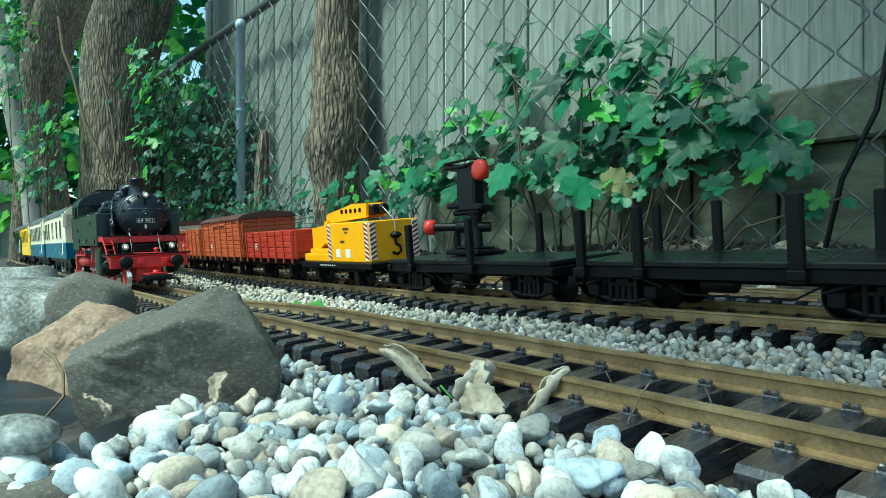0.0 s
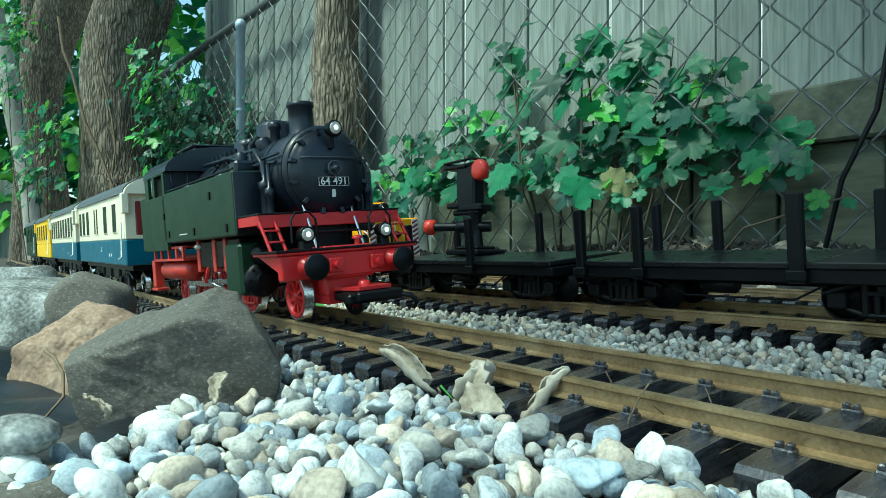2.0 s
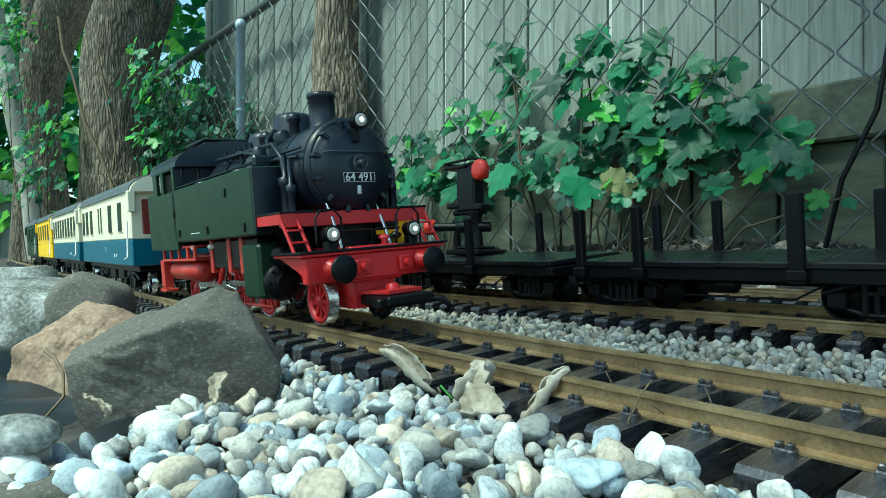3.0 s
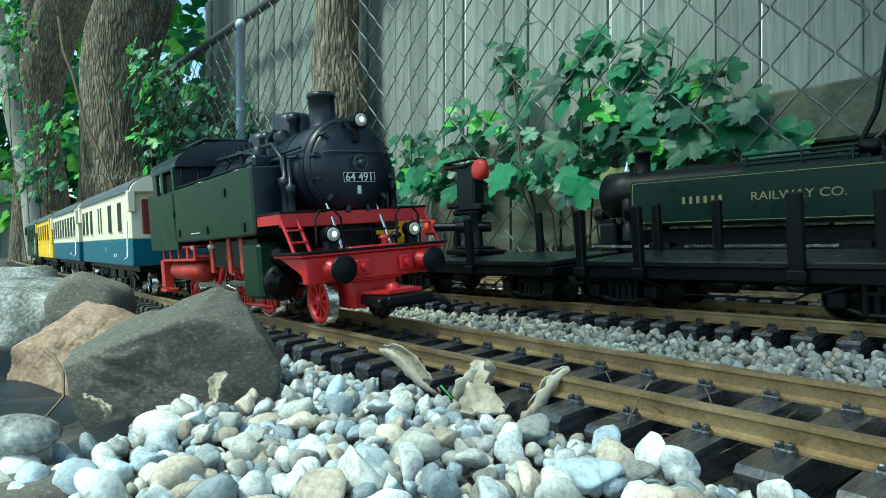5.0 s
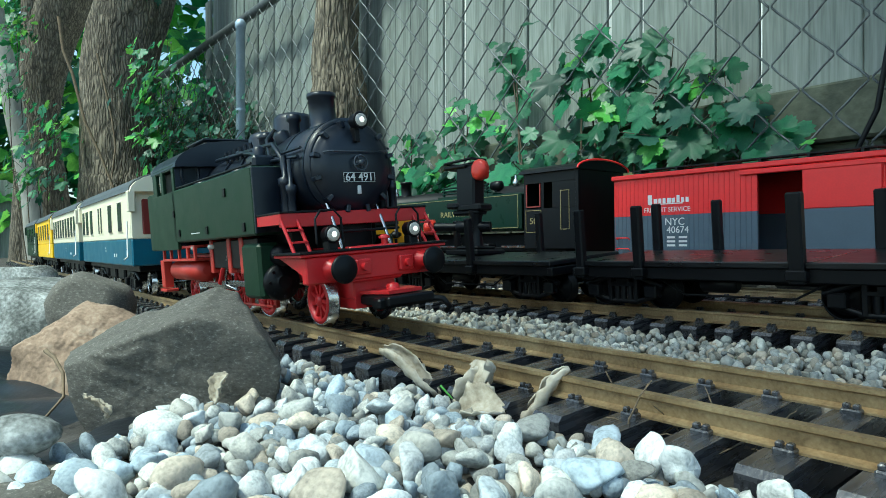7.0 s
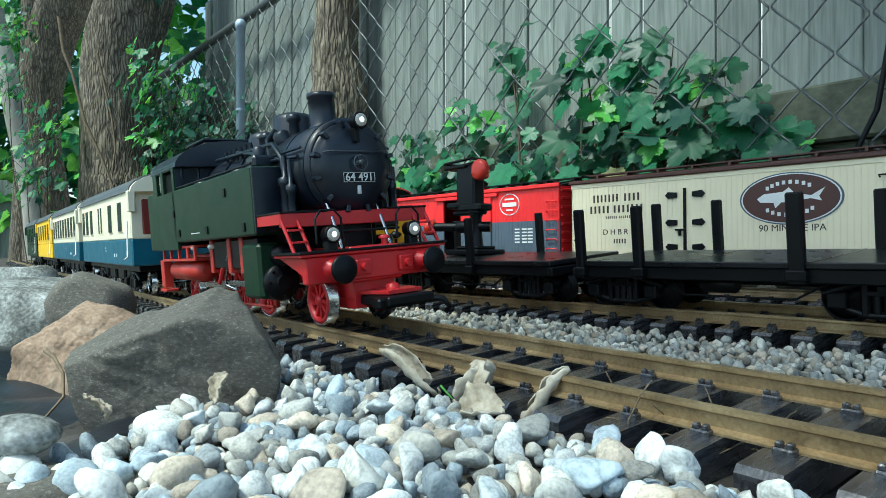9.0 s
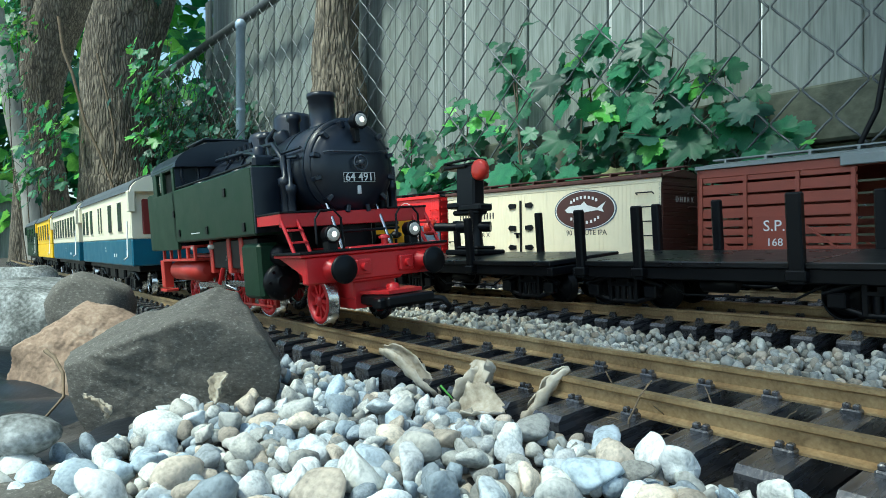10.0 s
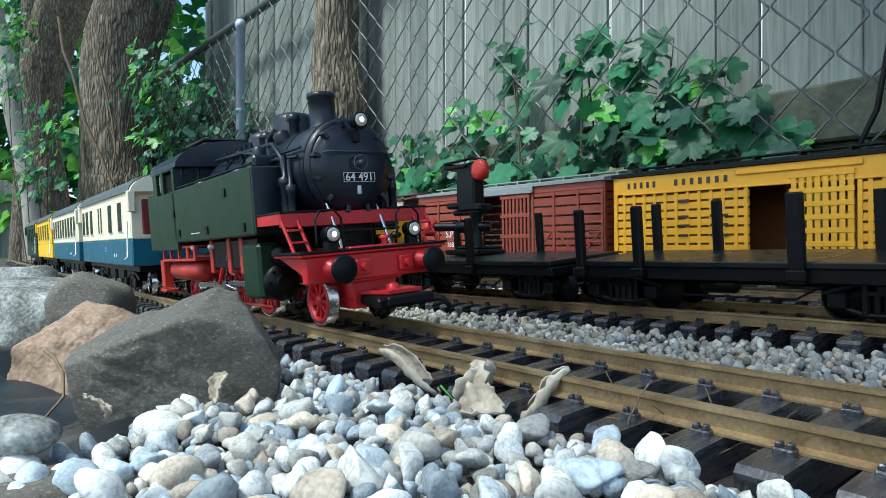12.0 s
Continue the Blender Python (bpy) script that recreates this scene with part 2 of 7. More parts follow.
        if caps:
            self.add(vs, [tuple(range(seg))[::-1], tuple(range((n - 1) * seg, n * seg))])
        return self

    def tube(self, pts, r, seg=8, r1=None):
        """Round rod along points, tapering from r to r1."""
        r1 = r if r1 is None else r1
        pts = [Vector(p) for p in pts]
        vs, n = [], len(pts)
        ref = Vector((0.3, 0.2, 1)).normalized()
        for j, p in enumerate(pts):
            d = (pts[min(j + 1, n - 1)] - pts[max(j - 1, 0)]).normalized()
            a = d.cross(ref)
            a = (a if a.length > 1e-4 else d.orthogonal()).normalized()
            b = d.cross(a)
            rr = r + (r1 - r) * j / (n - 1)
            for i in range(seg):
                t = 2 * math.pi * i / seg
                vs.append(tuple(p + a * (rr * math.cos(t)) + b * (rr * math.sin(t))))
        fs = [(j * seg + i, j * seg + (i + 1) % seg, (j + 1) * seg + (i + 1) % seg, (j + 1) * seg + i) for j in range(n - 1) for i in range(seg)]
        self.add(vs, fs, True)
        self.add(vs, [tuple(range(seg))[::-1], tuple(range((n - 1) * seg, n * seg))])
        return self

    def prism(self, prof, x0, x1, axis=0):
        """Outline prof of (a, b) pushed from x0 to x1 along axis (0: a=y, b=z; 1: a=x, b=z; 2: a=x, b=y)."""
        n = len(prof)
        at = {0: lambda a, b, x: (x, a, b), 1: lambda a, b, x: (a, x, b), 2: lambda a, b, x: (a, b, x)}[axis]
        vs = [at(a, b, x0) for a, b in prof] + [at(a, b, x1) for a, b in prof]
        fs = [(i, (i + 1) % n, n + (i + 1) % n, n + i) for i in range(n)] + [tuple(range(n))[::-1], tuple(range(n, 2 * n))]
        return self.add(vs, fs)

    def mesh(self, name):
        me = bpy.data.meshes.new(name)
        me.from_pydata(self.v, [], self.f)
        me.polygons.foreach_set("use_smooth", self.smooth)
        bm = bmesh.new()
        bm.from_mesh(me)
        bmesh.ops.recalc_face_normals(bm, faces=bm.faces)
        bm.to_mesh(me)
        bm.free()
        return me


def part(name, b, mat, parent=None, label=""):
    me = b.mesh(name)
    me.materials.append(mat)
    ob = new(name, me)
    if parent is not None:
        ob.parent = parent
    return tagged(ob, label)


def thing(name, label, category, group="", m=None):
    e = new(name)
    e.empty_display_size = 0.01
    if m is not None:
        e.matrix_world = m
    return tagged(e, label, category, group)


def lettering(name, body, size, mat, parent, m, label="", squeeze=1.0, bold=0.0):
    """Raised flat letters in the built-in font, centred on the pose m, reading along its x, upright along its y."""
    cu = bpy.data.curves.new(name, "FONT")
    cu.body, cu.size, cu.align_x, cu.align_y, cu.extrude, cu.resolution_u = body, size, "CENTER", "CENTER", 0.00015, 3
    cu.offset = bold
    tmp = bpy.data.objects.new(name, cu)
    scene.collection.objects.link(tmp)
    bpy.context.view_layer.update()
    me = bpy.data.meshes.new_from_object(tmp.evaluated_get(bpy.context.evaluated_depsgraph_get()))
    bpy.data.objects.remove(tmp)
    me.materials.append(mat)
    ob = new(name, me)
    ob.parent = parent
    ob.matrix_basis = m @ Matrix.Diagonal((squeeze, 1, 1, 1))
    return tagged(ob, label)


# ---- the three tracks ----
O1, TH = Vector((-0.0252, 0.3936, 0)), -0.9138
DIR, LEFT = Vector((math.cos(TH), math.sin(TH), 0)), Vector((-math.sin(TH), math.cos(TH), 0))
TRACKS = {1: (0.0, 0.0, 0.0202, 4.8), 2: (0.261, 0.0295, 0.048, 5.0), 3: (0.560, 0.0425, 0.0, 1.0)}


def dip(u):
    """How far the near track sags behind the stones."""
    s = max(0.0, min(1.0, (-0.12 - u) / 0.28))
    return 0.006 * s * s * (3 - 2 * s)


def climb(u):
    """How far the middle track rises towards the open end."""
    s = max(0.0, min(1.0, (u + 0.30) / 0.5))
    return 0.0044 * s * s * (3 - 2 * s)


def bank(n, u):
    """Sideways lean of a track in degrees."""
    return TRACKS[n][3] - (380.0 * dip(u) if n == 1 else 0.0)


def lateral(n, u):
    """Sideways place of track n at u and its slope; the near track runs straight behind the stones."""
    a, b, k, _ = TRACKS[n]
    c = max(u, -0.6) if n == 1 else u
    slope = b + 2 * k * c
    return a + b * c + k * c * c + slope * (u - c), slope


def on_track(n, u, v=0.0, z=0.0):
    """Place at u metres along track n, v to its far side and z above its rails, with its heading and bank."""
    side, slope = lateral(n, u)
    h = math.atan(slope)
    p = O1 + DIR * u + LEFT * side - Vector((0, 0, {1: dip(u), 2: -climb(u), 3: 0.0}[n]))
    return Matrix.Translation(p) @ pose(0, 0, 0, 0, 0, math.degrees(TH + h)) @ pose(0, 0, 0, bank(n, u)) @ Matrix.Translation((0, v, z))


def vehicle_pose(n, u, wheelbase, back=False):
    """Pose of a vehicle whose middle is at u: both bogies on the rails."""
    p0, p1 = on_track(n, u - wheelbase / 2), on_track(n, u + wheelbase / 2)
    d = p1.translation - p0.translation
    m = Matrix.Translation((p0.translation + p1.translation) / 2) @ pose(0, 0, 0, 0, 0, math.degrees(math.atan2(d.y, d.x))) @ pose(0, 0, 0, 0, -math.degrees(math.atan2(d.z, math.hypot(d.x, d.y)))) @ pose(0, 0, 0, bank(n, u))
    return m @ pose(0, 0, 0, 0, 0, 180) if back else m


def ground_height(x, y):
    w = Vector((x, y, 0)) - O1
    u, v = w.dot(DIR), w.dot(LEFT)
    v -= lateral(1, max(-3.0, min(u, 0.6)))[0] + 0.02 * u
    n = 0.006 * noise.noise((x * 9, y * 9, 0)) + 0.012 * noise.noise((x * 2.2, y * 2.2, 3))
    z = -0.0225 + n * 0.5
    z += 0.002 * max(0.0, min(1.0, (v - 0.02) / 0.2))
    rise = max(0.0, min(1.0, (v - 0.655 + 0.01 * u) / 0.10))
    z += 0.075 * rise * rise * (3 - 2 * rise) + n * rise * 1.5
    if v < -0.075:
        z -= 0.10 * min(0.25, -0.075 - v)
    if v < 0.16:
        z -= dip(u) * max(0.0, min(1.0, (0.16 - v) / 0.08)) * max(0.0, min(1.0, (v + 0.10) / 0.04))
    z += climb(u) * max(0.0, min(1.0, (v - 0.14) / 0.07)) * max(0.0, min(1.0, (0.42 - v) / 0.08))
    return z - 0.004


# ---- ground ----
def build_ground():
    xs = [-60, -30, -15, -8] + [-5 + 0.1 * i for i in range(30)] + [-2 + 0.03 * i for i in range(107)] + [1.22 + 0.2 * i for i in range(10)] + [5, 10, 25, 60]
    ys = [-60, -20, -8, -3, -1.2] + [-0.6 + 0.03 * i for i in range(74)] + [1.65 + 0.1 * i for i in range(36)] + [5.5, 7, 10, 16, 30, 60]
    vs = [(x, y, ground_height(x, y)) for y in ys for x in xs]
    nx = len(xs)
    fs = [(j * nx + i, j * nx + i + 1, (j + 1) * nx + i + 1, (j + 1) * nx + i) for j in range(len(ys) - 1) for i in range(nx - 1)]
    b = B()
    b.add(vs, fs, True)
    tagged(part("ground", b, SOIL), "dark damp garden soil under gravel and leaf litter", "ground", kind="structure")


def build_track(n, u0, u1, label):
    rails = thing("railway_track", label, "railway track", "garden railway tracks")
    gauge, w = 0.0225, 0.0017
    prof = [(-w, 0), (w, 0), (w + 0.0001, -0.0016), (0.0007, -0.0024), (0.0007, -0.0066), (0.0034, -0.0076), (0.0034, -0.0084), (-0.0034, -0.0084), (-0.0034, -0.0076), (-0.0007, -0.0066), (-0.0007, -0.0024), (-w - 0.0001, -0.0016)]
    steps = int((u1 - u0) / 0.03)
    for side in (-1, 1):
        b = B()
        c = side * (gauge + w)
        vs, m = [], len(prof)
        for i in range(steps + 1):
            t = on_track(n, u0 + (u1 - u0) * i / steps)
            vs += [tuple(t @ Vector((0, c + p[0], p[1]))) for p in prof]
        fs = [(i * m + j, i * m + (j + 1) % m, (i + 1) * m + (j + 1) % m, (i + 1) * m + j) for i in range(steps) for j in range(m)]
        fs += [tuple(range(m)), tuple(range(steps * m, steps * m + m))]
        b.add(vs, fs)
        part("rail", b, BRASS, rails, "brass rail with brown patina")
    pitch = 0.0262
    sl = B()
    sl.prism([(-0.046, -0.0215), (0.046, -0.0215), (0.046, -0.0105), (0.044, -0.0085), (-0.044, -0.0085), (-0.046, -0.0105)], -0.0066, 0.0066)
    for s in (-1, 1):
        for e in (-1, 1):
            y = s * (gauge + w) + e * 0.0044
            sl.box((-0.0032, y - 0.0020, -0.009), (0.0032, y + 0.0020, -0.0066), 0.0005)
            for e2 in (-0.0016, 0.0016):
                sl.box((e2 - 0.0011, y - 0.0012, -0.0068), (e2 + 0.0011, y + 0.0012, -0.0050), 0.0004)
    me = sl.mesh("sleeper")
    me.materials.append(SLEEPER)
    count = int((u1 - u0) / pitch)
    far = B()
    near_u = -1.35
    for i in range(count):
        u = u0 + pitch * (i + 0.5)
        t = on_track(n, u) @ pose(0, 0.0006 * math.sin(i * 7.1), 0, 0, 0, 0.8 * math.sin(i * 3.7))
        if u > near_u:
            ob = new("sleeper", me)
            ob.parent, ob.matrix_basis = rails, t
        else:
            far.add([tuple(t @ Vector(p)) for p in sl.v], sl.f)
    if far.v:
        tagged(part("sleepers", far, SLEEPER, rails), kind="stuff")


def pebble_mesh(name, seed, rough, mat, sub=2):
    bm = bmesh.new()
    bmesh.ops.create_icosphere(bm, subdivisions=sub, radius=0.5)
    rng = random.Random(seed)
    off = Vector((rng.uniform(0, 50), rng.uniform(0, 50), rng.uniform(0, 50)))
    sx, sy, sz = rng.uniform(0.85, 1.3), rng.uniform(0.7, 1.0), rng.uniform(0.5, 0.85)
    cuts = [(Vector((rng.gauss(0, 1), rng.gauss(0, 1), rng.gauss(0, 1))).normalized(), rng.uniform(0.22, 0.42)) for _ in range(7)]
    for v in bm.verts:
        p = v.co.copy()
        p *= 1 + rough * noise.noise(p * 2.2 + off) + 0.3 * rough * noise.noise(p * 6 + off)
        if rough > 0.3:
            for c, d in cuts:
                e = p.dot(c) - d
                if e > 0:
                    p -= c * e * 0.85
        p *= 1 + 0.03 * noise.noise(p * 11 + off)
        v.co = Vector((p.x * sx, p.y * sy, p.z * sz)) * 0.012
    me = bpy.data.meshes.new(name)
    bm.to_mesh(me)
    bm.free()
    me.polygons.foreach_set("use_smooth", [True] * len(me.polygons))
    me.materials.append(mat)
    return me


def track_gap(x, y):
    """Distance from the middle of the nearest track."""
    w = Vector((x, y, 0)) - O1
    u, v = w.dot(DIR), w.dot(LEFT)
    best = 9
    for n in TRACKS:
        best = min(best, abs(v - lateral(n, u)[0]))
    return best, u, v


def build_gravel():
    rng = random.Random(4)
    gravel = thing("gravel_bed", "rounded river pebbles in grey, blue-grey and beige", "gravel")
    shapes = [pebble_mesh("pebble", i, (0.2, 0.3, 0.42, 0.26, 0.55, 0.34)[i % 6], PEBBLE, 3) for i in range(18)]
    lo = [pebble_mesh("ballast_stone", 50 + i, 0.22 if i % 4 == 0 else 0.45, PEBBLES, 2) for i in range(12)]
    raw = []
    for me in lo:
        raw.append(([tuple(v.co) for v in me.vertices], [tuple(p.vertices) for p in me.polygons]))
        bpy.data.meshes.remove(me)
    vs_all, fs_all, count = [], [], 0

    def stone(x, y, z, s):
        r = Euler((rng.uniform(0, 6.3), rng.uniform(0, 6.3), rng.uniform(0, 6.3))).to_matrix()
        vs, fs = rng.choice(raw)
        a = np.array(vs) @ np.array(r).T * (s / 0.012) + np.array((x, y, z))
        nonlocal count
        vs_all.append(a)
        fs_all.append(np.array(fs) + count)
        count += len(vs)

    def finish(name, mat):
        nonlocal vs_all, fs_all, count
        me = bpy.data.meshes.new(name)
        me.from_pydata(np.concatenate(vs_all).tolist(), [], np.concatenate(fs_all).tolist())
        me.polygons.foreach_set("use_smooth", [True] * len(me.polygons))
        me.materials.append(mat)
        ob = new(name, me)
        ob.parent = gravel
        tagged(ob, kind="stuff")
        vs_all, fs_all, count = [], [], 0

    # foreground pebbles on the camera's side of the first track, larger towards the camera
    spots, tries = [], 0
    while len(spots) < 300 and tries < 90000:
        tries += 1
        y = 0.10 + 0.27 * rng.random() ** 0.9
        x = rng.uniform(-0.72 * y - 0.01, 0.17)
        g, u, v = track_gap(x, y)
        if v > -0.050 or math.hypot(x, y) < 0.11 or y > 0.31 or (x < -0.13 and y > 0.245):
            continue
        size = (rng.choice((0.006, 0.007, 0.008, 0.009, 0.011, 0.013)) if y > 0.23 else rng.choice((0.008, 0.010, 0.012, 0.014, 0.017))) * (0.6 if x > 0.07 else 1.0)
        if abs(x - 0.02) < 0.035 and 0.24 < y < 0.31:
            size = min(size, 0.0075)
        if any((x - a) ** 2 + (y - c) ** 2 < (0.325 * (size + s)) ** 2 for a, c, s in spots):
            continue
        spots.append((x, y, size))
    for i, (x, y, s) in enumerate(spots):
        ob = new("pebble", shapes[rng.randrange(18)])
        ob.parent = gravel
        ob.matrix_basis = Matrix.Translation((x, y, ground_height(x, y) + 0.005 + s * rng.uniform(0.22, 0.4))) @ pose(0, 0, 0, rng.uniform(-60, 60), rng.uniform(-60, 60), rng.uniform(0, 360)) @ Matrix.Scale(s * 1.08 / 0.012, 4)
    # a lower layer that fills between them
    for _ in range(4200):
        x, y = rng.uniform(-0.24, 0.22), rng.uniform(0.07, 0.40)
        g, u, v = track_gap(x, y)
        if v < -0.047 and math.hypot(x, y) > 0.10:
            if x > -0.135 or y < 0.24:
                stone(x, y, ground_height(x, y) + rng.uniform(0.002, 0.007), rng.uniform(0.005, 0.0095))
    finish("pebble_fill", PEBBLEFILL)
    # ballast between and under the tracks
    for _ in range(12500):
        u = 0.45 - 2.4 * rng.random() ** 1.6
        v = rng.uniform(-0.06, 0.62)
        p = O1 + DIR * u + LEFT * (v + 0.03 * u * u)
        g, uu, vv = track_gap(p.x, p.y)
        s = rng.uniform(0.0045, 0.0095)
        low = g < 0.049
        if low and rng.random() < 0.75:
            continue
        stone(p.x, p.y, ground_height(p.x, p.y) + (-0.0045 if low else 0.003 + rng.uniform(0, 0.004)), s * (0.8 if low else 1))
    for _ in range(5000):
        u, v = 0.42 - 1.1 * rng.random(), rng.uniform(0.048, 0.222)
        p = O1 + DIR * u + LEFT * (v + 0.03 * u * u)
        if track_gap(p.x, p.y)[0] > 0.049:
            stone(p.x, p.y, ground_height(p.x, p.y) + rng.uniform(0.001, 0.005), rng.uniform(0.0045, 0.0085))
    for _ in range(1500):
        u = rng.uniform(-1.9, -0.2)
        v = -0.05 - abs(rng.gauss(0, 0.05))
        p = O1 + DIR * u + LEFT * (v + lateral(1, u)[0])
        stone(p.x, p.y, ground_height(p.x, p.y) + 0.003, rng.uniform(0.006, 0.012))
    finish("ballast", PEBBLES)


def rock(name, label, mat, centre, size, turn, seed, cuts, sub=4):
    """Broken stone: a lump cut by flat faces and roughened."""
    bm = bmesh.new()
    bmesh.ops.create_icosphere(bm, subdivisions=sub, radius=0.75)
    off = Vector((seed * 3.1, seed * 1.7, seed * 0.9))
    for v in bm.verts:
        p = v.co.copy()
        for n, d in cuts:
            n = Vector(n).normalized()
            e = p.dot(n) - d
            if e > 0:
                p -= n * e
        p *= 1 + 0.05 * noise.noise(p * 2.5 + off) + 0.03 * noise.noise(p * 7 + off) + 0.012 * noise.noise(p * 22 + off)
        v.co = Vector((p.x * size[0], p.y * size[1], p.z * size[2]))
    me = bpy.data.meshes.new(name)
    bm.to_mesh(me)
    bm.free()
    me.materials.append(mat)
    me.polygons.foreach_set("use_smooth", [True] * len(me.polygons))
    ob = new(name, me)
    ob.matrix_world = Matrix.Translation(centre) @ pose(0, 0, 0, *turn)
    return tagged(ob, label, "rock", "border rocks")


def hull_rock(name, label, mat, centre, corners, seed, sharp=26.0, rough=1.0):
    """Broken stone with flat faces: the hull of its corners, edges worn round, faces pitted and layered."""
    bm = bmesh.new()
    for c in corners:
        bm.verts.new(c)
    bmesh.ops.convex_hull(bm, input=list(bm.verts))
    mid = sum((Vector(c) for c in corners), Vector()) / len(corners)
    bm.normal_update()
    planes = []
    for f in bm.faces:
        d = f.normal.dot(f.verts[0].co - mid)
        planes.append((f.normal.copy(), d) if d > 0 else (-f.normal, -d))
    bm.free()
    bm = bmesh.new()
    bmesh.ops.create_icosphere(bm, subdivisions=6, radius=1.0)
    N, D = np.array([tuple(n) for n, d in planes]), np.array([max(d, 1e-4) for n, d in planes])
    V = np.array([tuple(v.co) for v in bm.verts])
    R = np.power(np.power(np.maximum(V @ N.T / D, 0.0), sharp).sum(axis=1), -1.0 / sharp)
    off = Vector((seed * 2.3, seed * 1.1, seed * 3.7))
    for v, r in zip(bm.verts, R):
        p = v.co * float(r)
        layer = noise.noise((p.z * 190 + p.x * 70 + 2 * noise.noise(p * 40), seed, p.y * 30))
        d = 0.0016 * noise.noise(p * 45 + off) + 0.0008 * noise.noise(p * 140 + off) + 0.0004 * noise.noise(p * 420 + off) + 0.0007 * layer
        v.co = mid + p + v.co * d * rough
    me = bpy.data.meshes.new(name)
    bm.to_mesh(me)
    bm.free()
    me.materials.append(mat)
    me.polygons.foreach_set("use_smooth", [True] * len(me.polygons))
    ob = new(name, me)
    ob.matrix_world = Matrix.Translation(centre)
    return tagged(ob, label, "rock", "border rocks")


def build_rocks():
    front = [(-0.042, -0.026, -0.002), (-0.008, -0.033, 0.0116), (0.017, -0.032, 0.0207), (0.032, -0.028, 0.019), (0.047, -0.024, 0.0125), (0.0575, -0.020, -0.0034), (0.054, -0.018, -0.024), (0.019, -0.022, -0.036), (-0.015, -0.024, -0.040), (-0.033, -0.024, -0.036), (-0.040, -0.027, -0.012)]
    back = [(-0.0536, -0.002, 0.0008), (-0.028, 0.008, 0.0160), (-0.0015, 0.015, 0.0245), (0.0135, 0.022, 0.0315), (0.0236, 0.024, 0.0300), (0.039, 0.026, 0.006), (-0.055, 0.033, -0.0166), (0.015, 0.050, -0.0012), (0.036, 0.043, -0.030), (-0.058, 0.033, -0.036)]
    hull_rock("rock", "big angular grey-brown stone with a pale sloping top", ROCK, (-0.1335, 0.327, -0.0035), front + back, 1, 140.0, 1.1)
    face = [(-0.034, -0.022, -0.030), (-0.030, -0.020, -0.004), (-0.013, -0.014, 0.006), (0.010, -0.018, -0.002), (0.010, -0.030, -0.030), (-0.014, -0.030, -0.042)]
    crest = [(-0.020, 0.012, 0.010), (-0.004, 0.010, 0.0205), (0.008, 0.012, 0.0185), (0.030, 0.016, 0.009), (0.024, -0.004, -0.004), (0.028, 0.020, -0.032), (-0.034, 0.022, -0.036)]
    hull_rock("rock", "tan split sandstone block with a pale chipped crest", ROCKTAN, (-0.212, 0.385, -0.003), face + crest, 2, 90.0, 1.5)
    rock("boulder", "rounded smooth grey-brown boulder", ROCK, (-0.262, 0.485, 0.005), (0.040, 0.045, 0.036), (0, 8, 10), 3, [((0, -1, 0.3), 0.6), ((0.3, 0, 1), 0.62)])
    rock("boulder", "pale weathered limestone boulder with mossy stains", ROCKPALE, (-0.318, 0.515, -0.006), (0.074, 0.065, 0.050), (0, 3, 20), 4, [((0.1, -0.3, 1), 0.5), ((0, -1, 0.2), 0.55), ((-0.4, -1, 0.4), 0.5)])
    rock("boulder", "pale lichen-covered boulder beside the track", ROCKPALE, (-0.425, 0.645, 0.010), (0.055, 0.05, 0.040), (0, -4, -10), 5, [((0, 0, 1), 0.5), ((0.2, -1, 0.2), 0.55)])
    rock("rock", "low flat grey stone half sunk in gravel", ROCK, (-0.150, 0.213, -0.034), (0.042, 0.035, 0.016), (0, 0, 0), 6, [((0, 0, 1), 0.4)])
    rock("pebble_stone", "large smooth pale oval pebble", ROCKPALE, (-0.152, 0.232, -0.018), (0.019, 0.013, 0.010), (0, 0, 10), 7, [])
    rock("pebble_stone", "large smooth blue-grey pebble", PEBBLE, (-0.116, 0.266, -0.0245), (0.0145, 0.011, 0.009), (0, 6, -10), 8, [])
    # black pond sheet between the stones
    b = B()
    n = 24
    vs = []
    for j in range(n + 1):
        for i in range(n + 1):
            x, y = -0.30 + 0.17 * i / n, 0.22 + 0.2 * j / n
            z = ground_height(x, y) + 0.003 + 0.009 * noise.noise((x * 26, y * 40, 2)) + 0.02 * max(0, (-0.17 - x) / 0.1) ** 2
            vs.append((x, y, z))
    fs = [(j * (n + 1) + i, j * (n + 1) + i + 1, (j + 1) * (n + 1) + i + 1, (j + 1) * (n + 1) + i) for j in range(n) for i in range(n)]
    b.add(vs, fs, True)
    ob = part("pond_liner", b, VINYL)
    sol = ob.modifiers.new("thick", "SOLIDIFY")
    sol.thickness = 0.001
    tagged(ob, "rumpled black plastic pond liner between the rocks", "pond liner")


